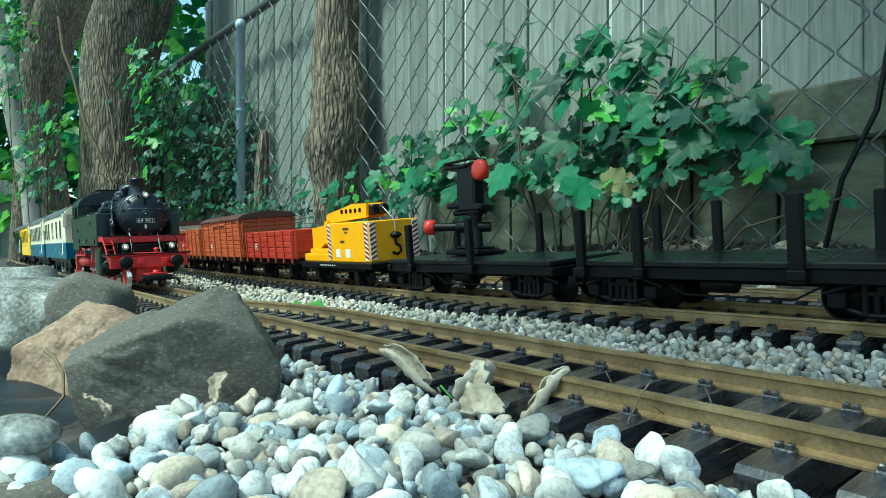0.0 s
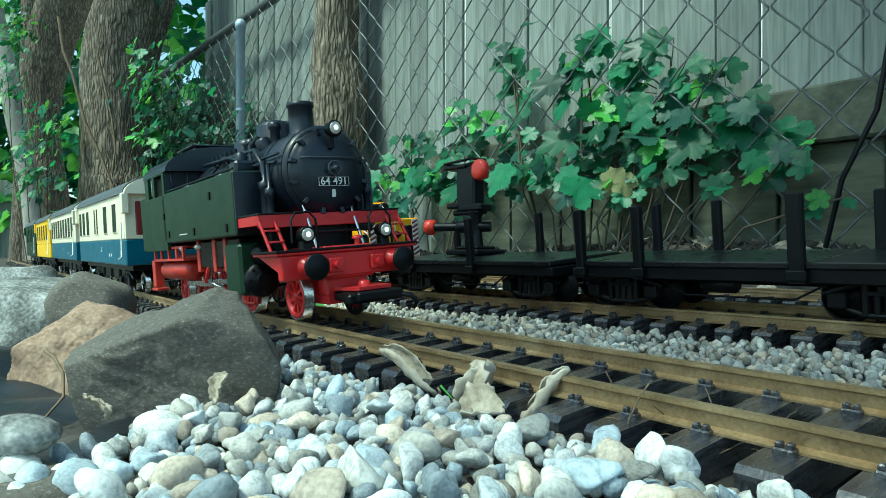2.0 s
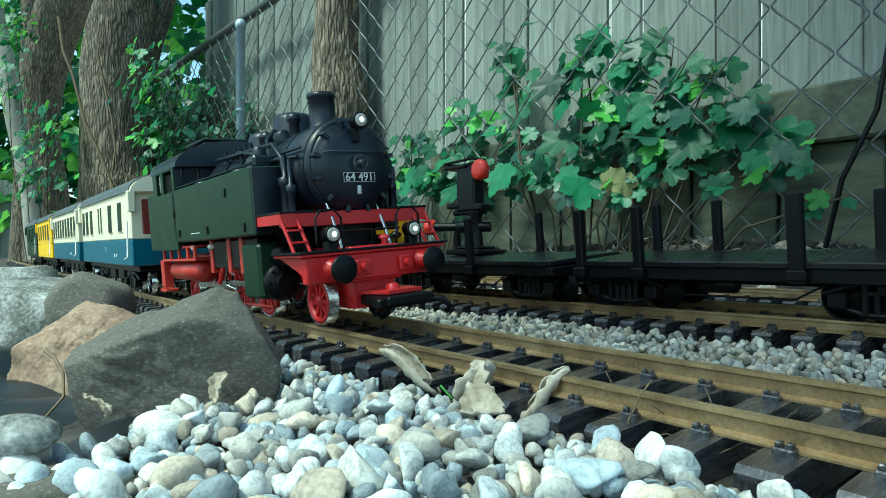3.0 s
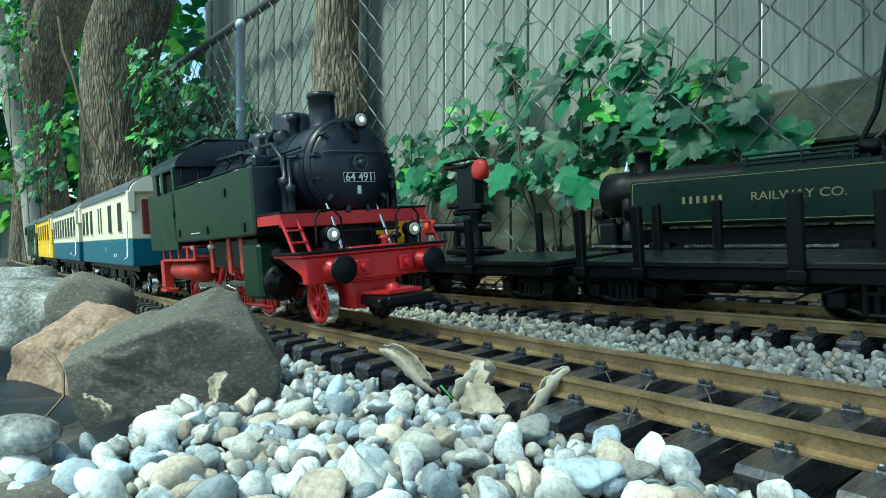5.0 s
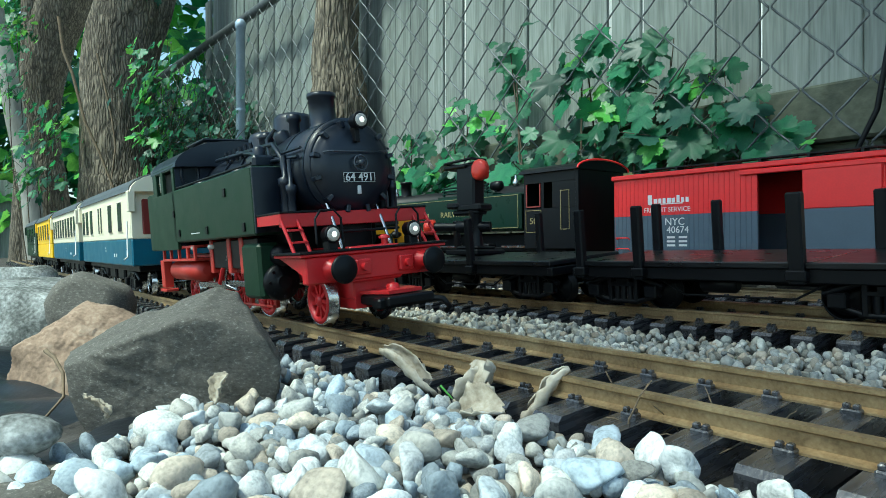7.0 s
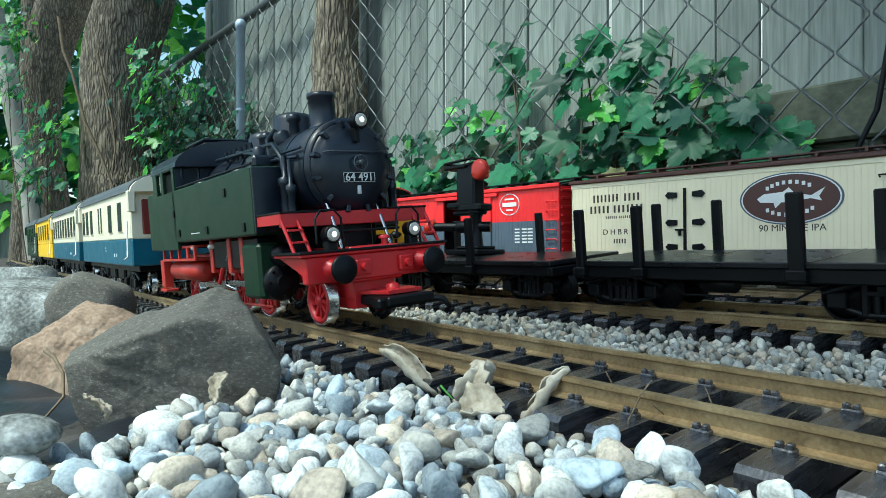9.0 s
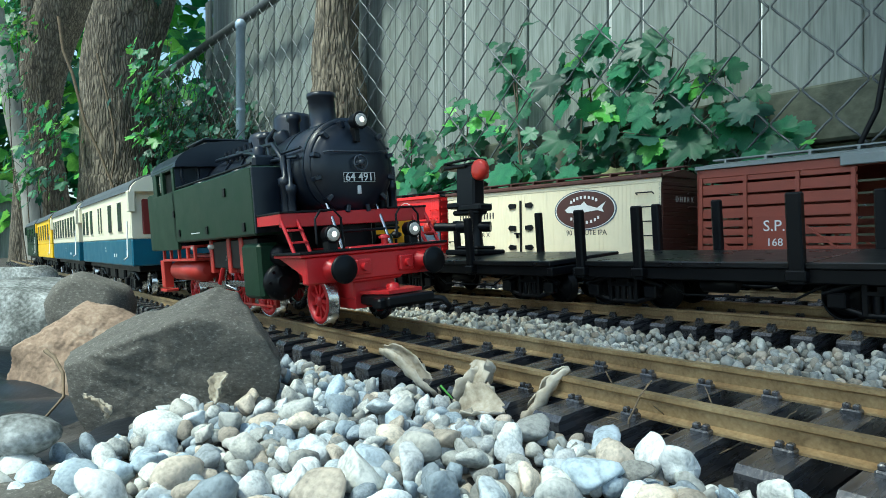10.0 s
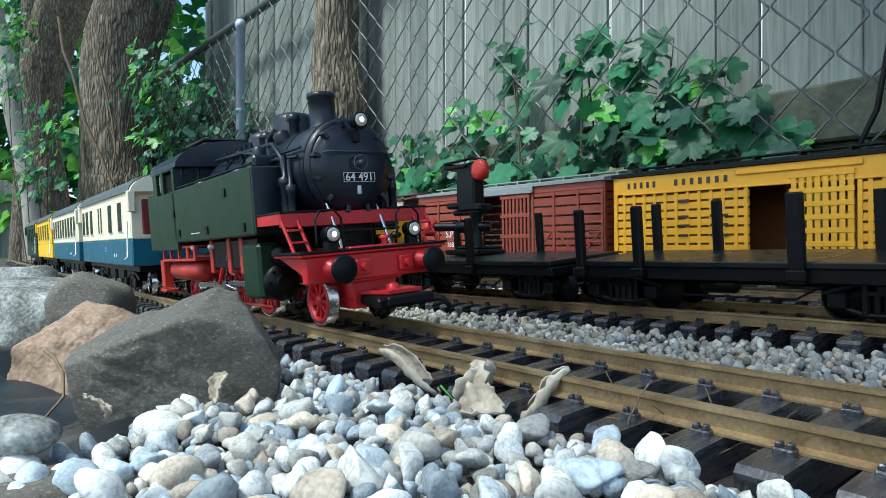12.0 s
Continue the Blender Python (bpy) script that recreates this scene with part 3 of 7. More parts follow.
def dry_leaf(label, m, length, width, curl, seed):
    """Curled withered leaf: a strip rolled along its length, with a ragged edge."""
    rng = random.Random(seed)
    nu, nv = 16, 10
    vs = []
    for i in range(nu + 1):
        t = i / nu
        w = width * (0.25 + 0.75 * math.sin(math.pi * min(1, t * 0.95 + 0.05)) ** 0.7)
        for j in range(nv + 1):
            a = (j / nv - 0.5) * curl
            r = w / max(curl, 0.5) * 1.6
            ragged = 1 + 0.25 * noise.noise((t * 7 + seed, j * 0.7, 0))
            p = Vector((t * length, r * math.sin(a) * ragged, r * (1 - math.cos(a)) * ragged + 0.12 * length * math.sin(t * 4 + seed)))
            vs.append(tuple(p + Vector((0, 0, 0.002 * noise.noise((t * 9, j * 0.9, seed))))))
    fs = [(i * (nv + 1) + j, i * (nv + 1) + j + 1, (i + 1) * (nv + 1) + j + 1, (i + 1) * (nv + 1) + j) for i in range(nu) for j in range(nv)]
    b = B()
    b.add(vs, fs, True)
    ob = part("withered_leaf", b, LEAFDRY)
    sol = ob.modifiers.new("thick", "SOLIDIFY")
    sol.thickness = 0.0006
    ob.matrix_world = m
    return tagged(ob, label, "dead leaf", "withered leaves by the track")


def twig(label, pts, r, mat=None):
    b = B()
    b.tube(pts, r, 7, r * 0.5)
    return tagged(part("twig", b, mat or STEM), label, "twig")


def build_cable():
    b = B()
    b.tube([fence_point(0.05, 0.715, 0.50), fence_point(0.035, 0.715, 0.37), fence_point(0.012, 0.715, 0.225), fence_point(-0.028, 0.715, 0.14), fence_point(-0.05, 0.72, 0.05)], 0.0035, 8)
    tagged(part("cable", b, BLACK), "black cable hanging down the chain-link fence", "cable")


def build_litter():
    lab = "curled pale-brown withered leaf lying against the rail"
    dry_leaf(lab, Matrix.Translation((-0.030, 0.310, -0.003)) @ pose(0, 0, 0, 20, 22, -24), 0.034, 0.011, 4.5, 1)
    dry_leaf(lab, Matrix.Translation((0.008, 0.272, -0.018)) @ pose(0, 0, 0, -50, -40, 40), 0.024, 0.017, 2.2, 2)
    dry_leaf(lab, Matrix.Translation((0.018, 0.268, -0.020)) @ pose(0, 0, 0, 70, -50, 120), 0.024, 0.018, 1.8, 3)
    dry_leaf(lab, Matrix.Translation((0.006, 0.266, -0.022)) @ pose(0, 0, 0, 30, -20, -30), 0.022, 0.016, 2.6, 6)
    dry_leaf("rolled pale dead leaf leaning on the rail", Matrix.Translation((0.028, 0.262, -0.021)) @ pose(0, 0, 0, 10, -36, -4), 0.031, 0.0085, 5.2, 4)
    dry_leaf("small dry yellowish leaf beside the big stone", Matrix.Translation((-0.104, 0.292, -0.020)) @ pose(0, 0, 0, 30, -60, 20), 0.014, 0.007, 2.0, 5)
    dry_leaf("small dry yellowish leaf beside the big stone", Matrix.Translation((-0.140, 0.268, -0.022)) @ pose(0, 0, 0, 30, -50, 160), 0.014, 0.006, 2.0, 7)
    twig("thin grey curved twig beside the sandstone block", [(-0.205, 0.335, -0.004), (-0.195, 0.326, -0.006), (-0.186, 0.318, -0.012), (-0.181, 0.310, -0.022), (-0.186, 0.300, -0.032)], 0.0011, STEM)
    twig("short yellow-green leaf stalk by the rail", [(-0.001, 0.285, -0.0115), (0.004, 0.278, -0.0155)], 0.0006, LEAFLIGHT)
    twig("thin dead grass stem among the sleepers", [(0.058, 0.242, -0.018), (0.075, 0.238, -0.013), (0.095, 0.236, -0.010), (0.112, 0.225, -0.010)], 0.0007)
    twig("thin dead grass stem among the sleepers", [(0.062, 0.245, -0.016), (0.066, 0.246, -0.006), (0.062, 0.248, 0.002)], 0.0006)
    twig("thin dead grass stem among the sleepers", [(0.066, 0.243, -0.014), (0.074, 0.243, -0.008), (0.077, 0.244, -0.002)], 0.0005)
    rng = random.Random(61)
    for _ in range(16):
        p = Vector((rng.uniform(0.060, 0.108), rng.uniform(0.212, 0.240), rng.uniform(-0.022, -0.016)))
        pts = [p]
        d = Vector((rng.uniform(-1, 1), rng.uniform(-0.5, 0.5), rng.uniform(0.0, 0.9))).normalized()
        for _ in range(4):
            d = (d + Vector((rng.uniform(-0.4, 0.4), rng.uniform(-0.3, 0.3), rng.uniform(-0.45, 0.2)))).normalized()
            pts.append(pts[-1] + d * rng.uniform(0.003, 0.007))
        twig("thin dead rootlet tangled beside the sleepers", pts, rng.uniform(0.00025, 0.0005))
    shape = leaf_shape()
    for (u, v, s, tip) in ((-0.40, 0.132, 0.022, (1, -0.3, 0.15)), (-0.41, 0.130, 0.016, (-1, -0.2, 0.2))):
        p = O1 + DIR * u + LEFT * v
        b = B()
        add_leaf(b, (p.x, p.y, ground_height(p.x, p.y) + 0.009), tip, (0, -0.4, 1), s, shape)
        ob = part("fallen_leaf", b, LEAFLIGHT)
        tagged(ob, "small bright green leaf lying on the gravel", "leaf")
    # clods of dark soil heaped against the fence
    rng = random.Random(44)
    clod = pebble_mesh("clod", 77, 0.6, SOIL, 2)
    cv, cf = np.array([tuple(v.co) for v in clod.vertices]), [tuple(p.vertices) for p in clod.polygons]
    bpy.data.meshes.remove(clod)
    b = B()
    for _ in range(900):
        u, v = rng.uniform(-1.4, 0.3), rng.uniform(0.635, 0.79)
        p = fence_point(u, v, 0)
        r = np.array(Euler((rng.uniform(0, 6.3), rng.uniform(0, 6.3), rng.uniform(0, 6.3))).to_matrix())
        b.add((cv @ r.T * rng.uniform(0.6, 2.2) + np.array((p.x, p.y, ground_height(p.x, p.y) + 0.003))).tolist(), cf)
    tagged(part("soil_clods", b, SOIL), "heap of crumbly dark soil along the fence", "soil", kind="stuff")
    # litter at the foot of the fence
    rng = random.Random(21)
    b = B()
    for _ in range(420):
        u, v = rng.uniform(-1.3, 0.25), rng.uniform(0.63, 0.76)
        p = fence_point(u, v, 0)
        z = ground_height(p.x, p.y)
        if rng.random() < 0.5:
            a = rng.uniform(0, 6.3)
            l = rng.uniform(0.01, 0.05)
            b.tube([(p.x, p.y, z + 0.002), (p.x + l * math.cos(a) * 0.5, p.y + l * math.sin(a) * 0.5, z + rng.uniform(0.002, 0.012)), (p.x + l * math.cos(a), p.y + l * math.sin(a), z + 0.004)], 0.0011, 4)
        else:
            add_leaf(b, (p.x, p.y, z + 0.004), (rng.uniform(-1, 1), rng.uniform(-1, 1), rng.uniform(-0.2, 0.5)), (rng.uniform(-0.6, 0.6), rng.uniform(-0.9, 0.2), 1), rng.uniform(0.012, 0.035), shape)
    ob = tagged(part("leaf_litter", b, LEAFDRY), "dry leaves and twigs along the fence foot", "leaf litter", kind="stuff")


# ---- fences and trees ----
V_WIRE, V_WOOD = 0.727, 0.83


def fence_point(u, v, z):
    return O1 + DIR * u + LEFT * (v + 0.0275 * u) + Vector((0, 0, z))


def build_wood_fence():
    fence = thing("wooden_fence", "tall weathered grey-green board fence with bright gaps", "fence")
    step = 0.0725
    for i in range(51):
        u = 0.9 - i * step
        rng = random.Random(i)
        gap = rng.choice((0.001, 0.001, 0.002, 0.003, 0.004, 0.008))
        b = B()
        b.box((0, -0.005, -0.02), (step - gap, 0.005, 1.18 + rng.uniform(-0.006, 0.006)), 0.0015)
        ob = part("board", b, FENCEWOOD, fence)
        p = fence_point(u, V_WOOD + rng.uniform(-0.003, 0.003), 0)
        ob.matrix_basis = Matrix.Translation(p) @ pose(0, 0, 0, rng.uniform(-0.3, 0.3), rng.uniform(-0.12, 0.12), math.degrees(TH + 0.0275))
    b = B()
    m = Matrix.Translation(fence_point(0, V_WOOD - 0.026, 0)) @ pose(0, 0, 0, 0, 0, math.degrees(TH + 0.0275))
    b.box((-1.0, -0.018, 0.203), (1.2, 0.018, 0.287), 0.004, m)
    part("bottom_rail", b, DARKWOOD, fence, "dark mossy horizontal plank near the ground")
    # added dark boards: shade below the plank is put into their colour
    for i in range(15):
        b = B()
        u = 1.15 - 0.145 * i
        b.box((u - 0.139, -0.006, -0.02), (u, 0.006, 0.204), 0.002)
        ob = part("shaded_lower_board", b, DARKWOOD, fence, "dark lower board with the plank's shade in its colour")
        ob.matrix_basis = Matrix.Translation(fence_point(0, V_WOOD - 0.018, 0)) @ pose(0, 0, 0, 0, 0, math.degrees(TH + 0.0275))
    b = B()
    b.box((-2.75, 0.012, 0.95), (1.2, 0.05, 1.04), 0.004, Matrix.Translation(fence_point(0, V_WOOD, 0)) @ pose(0, 0, 0, 0, 0, math.degrees(TH)))
    part("top_rail", b, FENCEWOOD, fence)
    # a pale wall added to catch the sun and brighten the gaps, seen only through them
    b = B()
    b.box((-5.0, 0, -0.05), (3.0, 0.12, 2.6), 0.01, Matrix.Translation(fence_point(0, V_WOOD + 1.9, 0)) @ pose(0, 0, 0, 0, 0, math.degrees(TH)))
    tagged(part("gap_backing_wall", b, WHITEWASH), "pale wall added behind the board fence to brighten its gaps", "wall", kind="structure")


def build_back_fence():
    fence = thing("plank_fence", "low grey plank fence behind the trees", "fence")
    for i in range(16):
        b = B()
        b.box((-0.075, -0.01, -0.05), (0.072, 0.01, 0.62), 0.003)
        ob = part("board", b, FENCEWOOD, fence)
        ob.matrix_basis = pose(-5.6 + 0.15 * i, 5.4, 0, 0, 0, 4)


def build_wire_fence():
    fence = thing("chain_link_fence", "galvanised chain-link fence with diamond mesh", "fence")
    pitch, top = 0.0849, 0.915
    half = pitch / 2
    b = B()
    n0, n1 = int(-4.6 / half), int(0.75 / half)
    rows = int((top - 0.02) / half)
    r = 0.0017
    for i in range(n0, n1):
        pts = []
        for j in range(rows + 1):
            u = (i + 0.5 + (0.47 if (j + i) % 2 else -0.47)) * half
            bulge = 0.008 * noise.noise((u * 2, j * 0.2, 0))
            z = 0.015 + j * half
            p = fence_point(u, V_WIRE + bulge + (0.0022 if (i + j) % 2 else -0.0022), z)
            pts.append(p)
        full = []
        for a, c in zip(pts, pts[1:]):
            bow = Vector((0, 0, 0.0008 if (i + len(full) // 4) % 2 else -0.0008))
            full += [a.lerp(c, 0.05), a.lerp(c, 0.3) + bow, a.lerp(c, 0.7) - bow, a.lerp(c, 0.95)]
        b.tube(full, r, 5)
    part("mesh", b, GALV, fence, "galvanised diamond wire mesh")
    b = B()
    b.cyl(fence_point(-4.6, V_WIRE + 0.012, top), fence_point(0.8, V_WIRE + 0.012, top), 0.017, seg=14)
    part("top_rail", b, GALV, fence)
    for u in (-2.0, -4.3):
        b = B()
        p = fence_point(u, V_WIRE - 0.03, 0)
        b.lathe((p.x, p.y, -0.05), (0, 0, 1), [(0, 0.0165), (0.90, 0.0165), (0.903, 0.020), (0.922, 0.020), (0.934, 0.012), (0.938, 0.002)], 18)
        for z in (0.25, 0.55, 0.85):
            b.lathe((p.x, p.y, z), (0, 0, 1), [(0, 0.0182), (0.010, 0.0182)], 18)
        part("post", b, GALVBLUE, fence, "bluish galvanised round post")


def spline(pts, n):
    """Smooth run of points through pts, n to a span."""
    out = []
    for i in range(len(pts) - 1):
        p0, p1, p2, p3 = [np.array(pts[max(0, min(len(pts) - 1, i + j))], float) for j in (-1, 0, 1, 2)]
        for j in range(n + (i == len(pts) - 2)):
            t = j / n
            out.append(0.5 * (2 * p1 + (p2 - p0) * t + (2 * p0 - 5 * p1 + 4 * p2 - p3) * t * t + (3 * p1 - p0 - 3 * p2 + p3) * t ** 3))
    return out


def trunk(name, label, rows, mat, seed, lumps=0.06, seg=150, ridge=0.05, limbs=4):
    """Tapered trunk through rows of (x, y, z, radius) with furrowed bark; limbs and a leafy crown above."""
    vs = []
    dense = spline(rows, 30)
    for x, y, z, r in dense:
        for k in range(seg):
            a = 2 * math.pi * k / seg
            d = Vector((math.cos(a), math.sin(a), 0))
            q = noise.noise((d.x * 1.6 + seed, d.y * 1.6, z * 3.5))
            w = 0.35 * noise.noise((d.x * 3 + seed, d.y * 3, z * 6))
            f = abs(noise.noise((d.x * r * 75 + w + seed, d.y * r * 75 + w, z * 9))) - 0.25 + 0.4 * noise.noise((d.x * r * 160 + seed, d.y * r * 160, z * 40))
            vs.append((x + d.x * r * (1 + lumps * q + ridge * f), y + d.y * r * (1 + lumps * q + ridge * f), z))
    m = len(dense)
    fs = [(j * seg + k, j * seg + (k + 1) % seg, (j + 1) * seg + (k + 1) % seg, (j + 1) * seg + k) for j in range(m - 1) for k in range(seg)]
    b = B()
    b.add(vs, fs, True)
    e = thing(name, label, "tree", "trees along the fence")
    part("trunk", b, mat, e)
    rng = random.Random(seed)
    top, r = Vector(rows[-1][:3]), rows[-1][3]
    crown = B()
    shape = leaf_shape(30)
    for i in range(limbs):
        a = i * 1.57 + rng.uniform(-0.4, 0.4)
        tip = top + Vector((0.9 * math.cos(a), 0.9 * math.sin(a), rng.uniform(0.5, 0.9)))
        limb = B()
        limb.tube([top - Vector((0, 0, 0.1)), top.lerp(tip, 0.5) + Vector((0, 0, 0.1)), tip], r * 0.6, 10, r * 0.15)
        part("limb", limb, mat, e)
        for _ in range(70):
            p = tip + Vector((rng.gauss(0, 0.3), rng.gauss(0, 0.3), rng.gauss(0, 0.22)))
            add_leaf(crown, p, (rng.uniform(-1, 1), rng.uniform(-1, 1), rng.uniform(-1, 0.2)), (rng.uniform(-0.5, 0.5), rng.uniform(-0.5, 0.5), 1), rng.uniform(0.08, 0.15), shape)
    if limbs:
        tagged(part("crown", crown, LEAF, e), kind="stuff")
    return e


def leaf_shape(n=56):
    """Palmate leaf with five toothed lobes in its own plane, base at the origin, tip along +x, folded along the midrib."""
    lobes = [(0.0, 0.62, 0.62), (1.05, 0.55, 0.58), (-1.05, 0.55, 0.58), (2.0, 0.42, 0.6), (-2.0, 0.42, 0.6)]
    pts = []
    for i in range(n + 1):
        a = -2.75 + 5.5 * i / n
        r = max(l * (1 - 0.52 * min(1.0, abs(a - c) / w) ** 2.2) for c, l, w in lobes)
        r = max(r, 0.20) * (1 + (0.05 if i % 2 else -0.05))
        pts.append((0.36 + r * math.cos(a), r * math.sin(a)))
    vs = [(0.0, 0, 0), (0.36, 0, -0.03)] + [(x, y, 0.16 * abs(y) - 0.20 * x * x - 0.16 * y * y + 0.03 * math.sin(9 * y + 7 * x)) for x, y in pts]
    return vs, [(1, i, i + 1) for i in range(2, n + 2)] + [(0, 1, 2), (0, n + 2, 1)]


def add_leaf(b, p, tip, up, size, shape):
    x = Vector(tip).normalized()
    z = (Vector(up) - x * Vector(up).dot(x))
    z = z.normalized() if z.length > 1e-4 else x.orthogonal()
    y = z.cross(x)
    vs, fs = shape
    b.add([tuple(Vector(p) + (x * q[0] + y * q[1] + z * q[2]) * size) for q in vs], fs, True)


def bush(name, label, spots, mats, seed, leaf_size, stem_base, behind=False):
    """Shrub: stems from the ground to clumps of lobed leaves that face the light and the open side."""
    rng = random.Random(seed)
    e = thing(name, label, "shrub", "plants along the fence")
    shape = leaf_shape()
    bs = [B() for _ in mats]
    st = B()
    for (u, v, z, ru, rv, rz, n) in spots:
        if behind and z > 0.21:
            v += 0.045
        c = fence_point(u, v, z)
        bx = fence_point(*stem_base[:2], 0)
        bx = bx.lerp(c, 0.5)
        base = Vector((bx.x, bx.y, ground_height(bx.x, bx.y) - 0.005))
        st.tube([base, base.lerp(c, 0.5) + Vector((rng.uniform(-0.03, 0.03), 0, 0.02)), c], 0.0024, 6, 0.0014)
        for _ in range(int(n * 0.78) if behind else n):
            p = c + DIR * rng.gauss(0, ru * 0.6) + LEFT * rng.gauss(0, rv * 0.5) + Vector((0, 0, rng.gauss(0, rz * 0.55)))
            if p.z < ground_height(p.x, p.y) + 0.02:
                p.z = ground_height(p.x, p.y) + 0.02
            out = (-LEFT * rng.uniform(0.0, 0.6) + DIR * rng.uniform(-0.9, 0.9) + Vector((0, 0, rng.uniform(-1.0, 0.1))))
            up = Vector((rng.uniform(-0.5, 0.5), rng.uniform(-0.6, 0.0), rng.uniform(0.25, 1.0))) - LEFT * rng.uniform(0.3, 1.0)
            k = rng.choices(range(len(mats)), [m[1] for m in mats])[0]
            s = leaf_size * rng.choice((0.45, 0.55, 0.65, 0.8, 0.95, 1.1, 1.6))
            if z < 0.19:
                s = min(s, leaf_size * 0.9)
            add_leaf(bs[k], p, out, up, s, shape)
            if rng.random() < 0.5:
                st.tube([p, p + (c - p) * 0.5 + Vector((0, 0, -0.01))], 0.0009, 4)
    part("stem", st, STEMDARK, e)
    for b, m in zip(bs, mats):
        if b.v:
            tagged(part("leaves", b, m[0], e), kind="stuff")
    return e


def build_trees():
    trunk("tree", "ridged brown tree trunk swollen where it meets the chain-link fence", [(-0.302, 1.86, -0.006, 0.074), (-0.302, 1.86, 0.115, 0.068), (-0.302, 1.86, 0.212, 0.065), (-0.311, 1.86, 0.293, 0.073), (-0.309, 1.86, 0.349, 0.084), (-0.296, 1.86, 0.422, 0.081), (-0.294, 1.86, 0.503, 0.078), (-0.306, 1.86, 0.6, 0.065), (-0.302, 1.86, 0.762, 0.057), (-0.302, 1.86, 1.4, 0.052), (-0.322, 1.86, 2.2, 0.045)], BARK, 1, 0.12, ridge=0.11)
    trunk("tree", "broad furrowed brown tree trunk leaning over the track", [(-1.329, 2.7, -0.02, 0.188), (-1.336, 2.7, 0.286, 0.162), (-1.345, 2.7, 0.38, 0.148), (-1.35, 2.7, 0.614, 0.139), (-1.343, 2.7, 0.802, 0.143), (-1.315, 2.7, 0.943, 0.149), (-1.275, 2.7, 1.084, 0.15), (-1.2, 2.7, 1.5, 0.145), (-1.05, 2.7, 2.6, 0.12)], BARK, 5)
    trunk("tree", "shaded brown bent tree trunk behind the train", [(-2.179, 3.6, -0.042, 0.131), (-2.198, 3.6, 0.396, 0.106), (-2.219, 3.6, 0.646, 0.088), (-2.226, 3.6, 0.834, 0.094), (-2.21, 3.6, 1.022, 0.11), (-2.166, 3.6, 1.21, 0.119), (-2.088, 3.6, 1.429, 0.131), (-1.85, 3.6, 2.1, 0.12)], BARK, 9)
    trunk("tree", "thin dark tree stem in the shade", [(-2.523, 3.9, -0.05, 0.075), (-2.51, 3.9, 0.527, 0.054), (-2.496, 3.9, 1.035, 0.044), (-2.482, 3.9, 1.544, 0.044), (-2.5, 3.9, 2.2, 0.04)], BARK, 11, seg=40, limbs=2)
    trunk("tree", "smooth pale leaning tree trunk", [(-2.06, 3.3, -0.006, 0.052), (-2.086, 3.3, 0.252, 0.046), (-2.118, 3.3, 0.453, 0.044), (-2.149, 3.3, 0.597, 0.044), (-2.178, 3.3, 0.74, 0.044), (-2.221, 3.3, 1.027, 0.04), (-2.267, 3.3, 1.228, 0.037), (-2.4, 3.3, 2.3, 0.03)], BARKPALE, 13, 0.04, 60, 0.01)
    trunk("tree_stump", "dead brown broken stem against the fence", [(-0.574, 2.05, 0.086, 0.025), (-0.574, 2.05, 0.193, 0.021), (-0.572, 2.05, 0.3, 0.021), (-0.565, 2.05, 0.407, 0.014), (-0.56, 2.05, 0.421, 0.005)], BARK, 17, 0.2, 60, 0.12, limbs=0)
    twig("long bare pale vine hanging beside the big trunk", [(-1.419, 2.4, 0.906), (-1.402, 2.4, 0.781), (-1.369, 2.4, 0.698), (-1.323, 2.4, 0.52), (-1.265, 2.4, 0.395), (-1.219, 2.4, 0.28), (-1.208, 2.4, 0.134)], 0.007)
    twig("thin bare vine on the bark of the big trunk", [(-1.304, 2.45, 0.786), (-1.276, 2.45, 0.668), (-1.248, 2.45, 0.541), (-1.234, 2.45, 0.434), (-1.253, 2.45, 0.285)], 0.005)


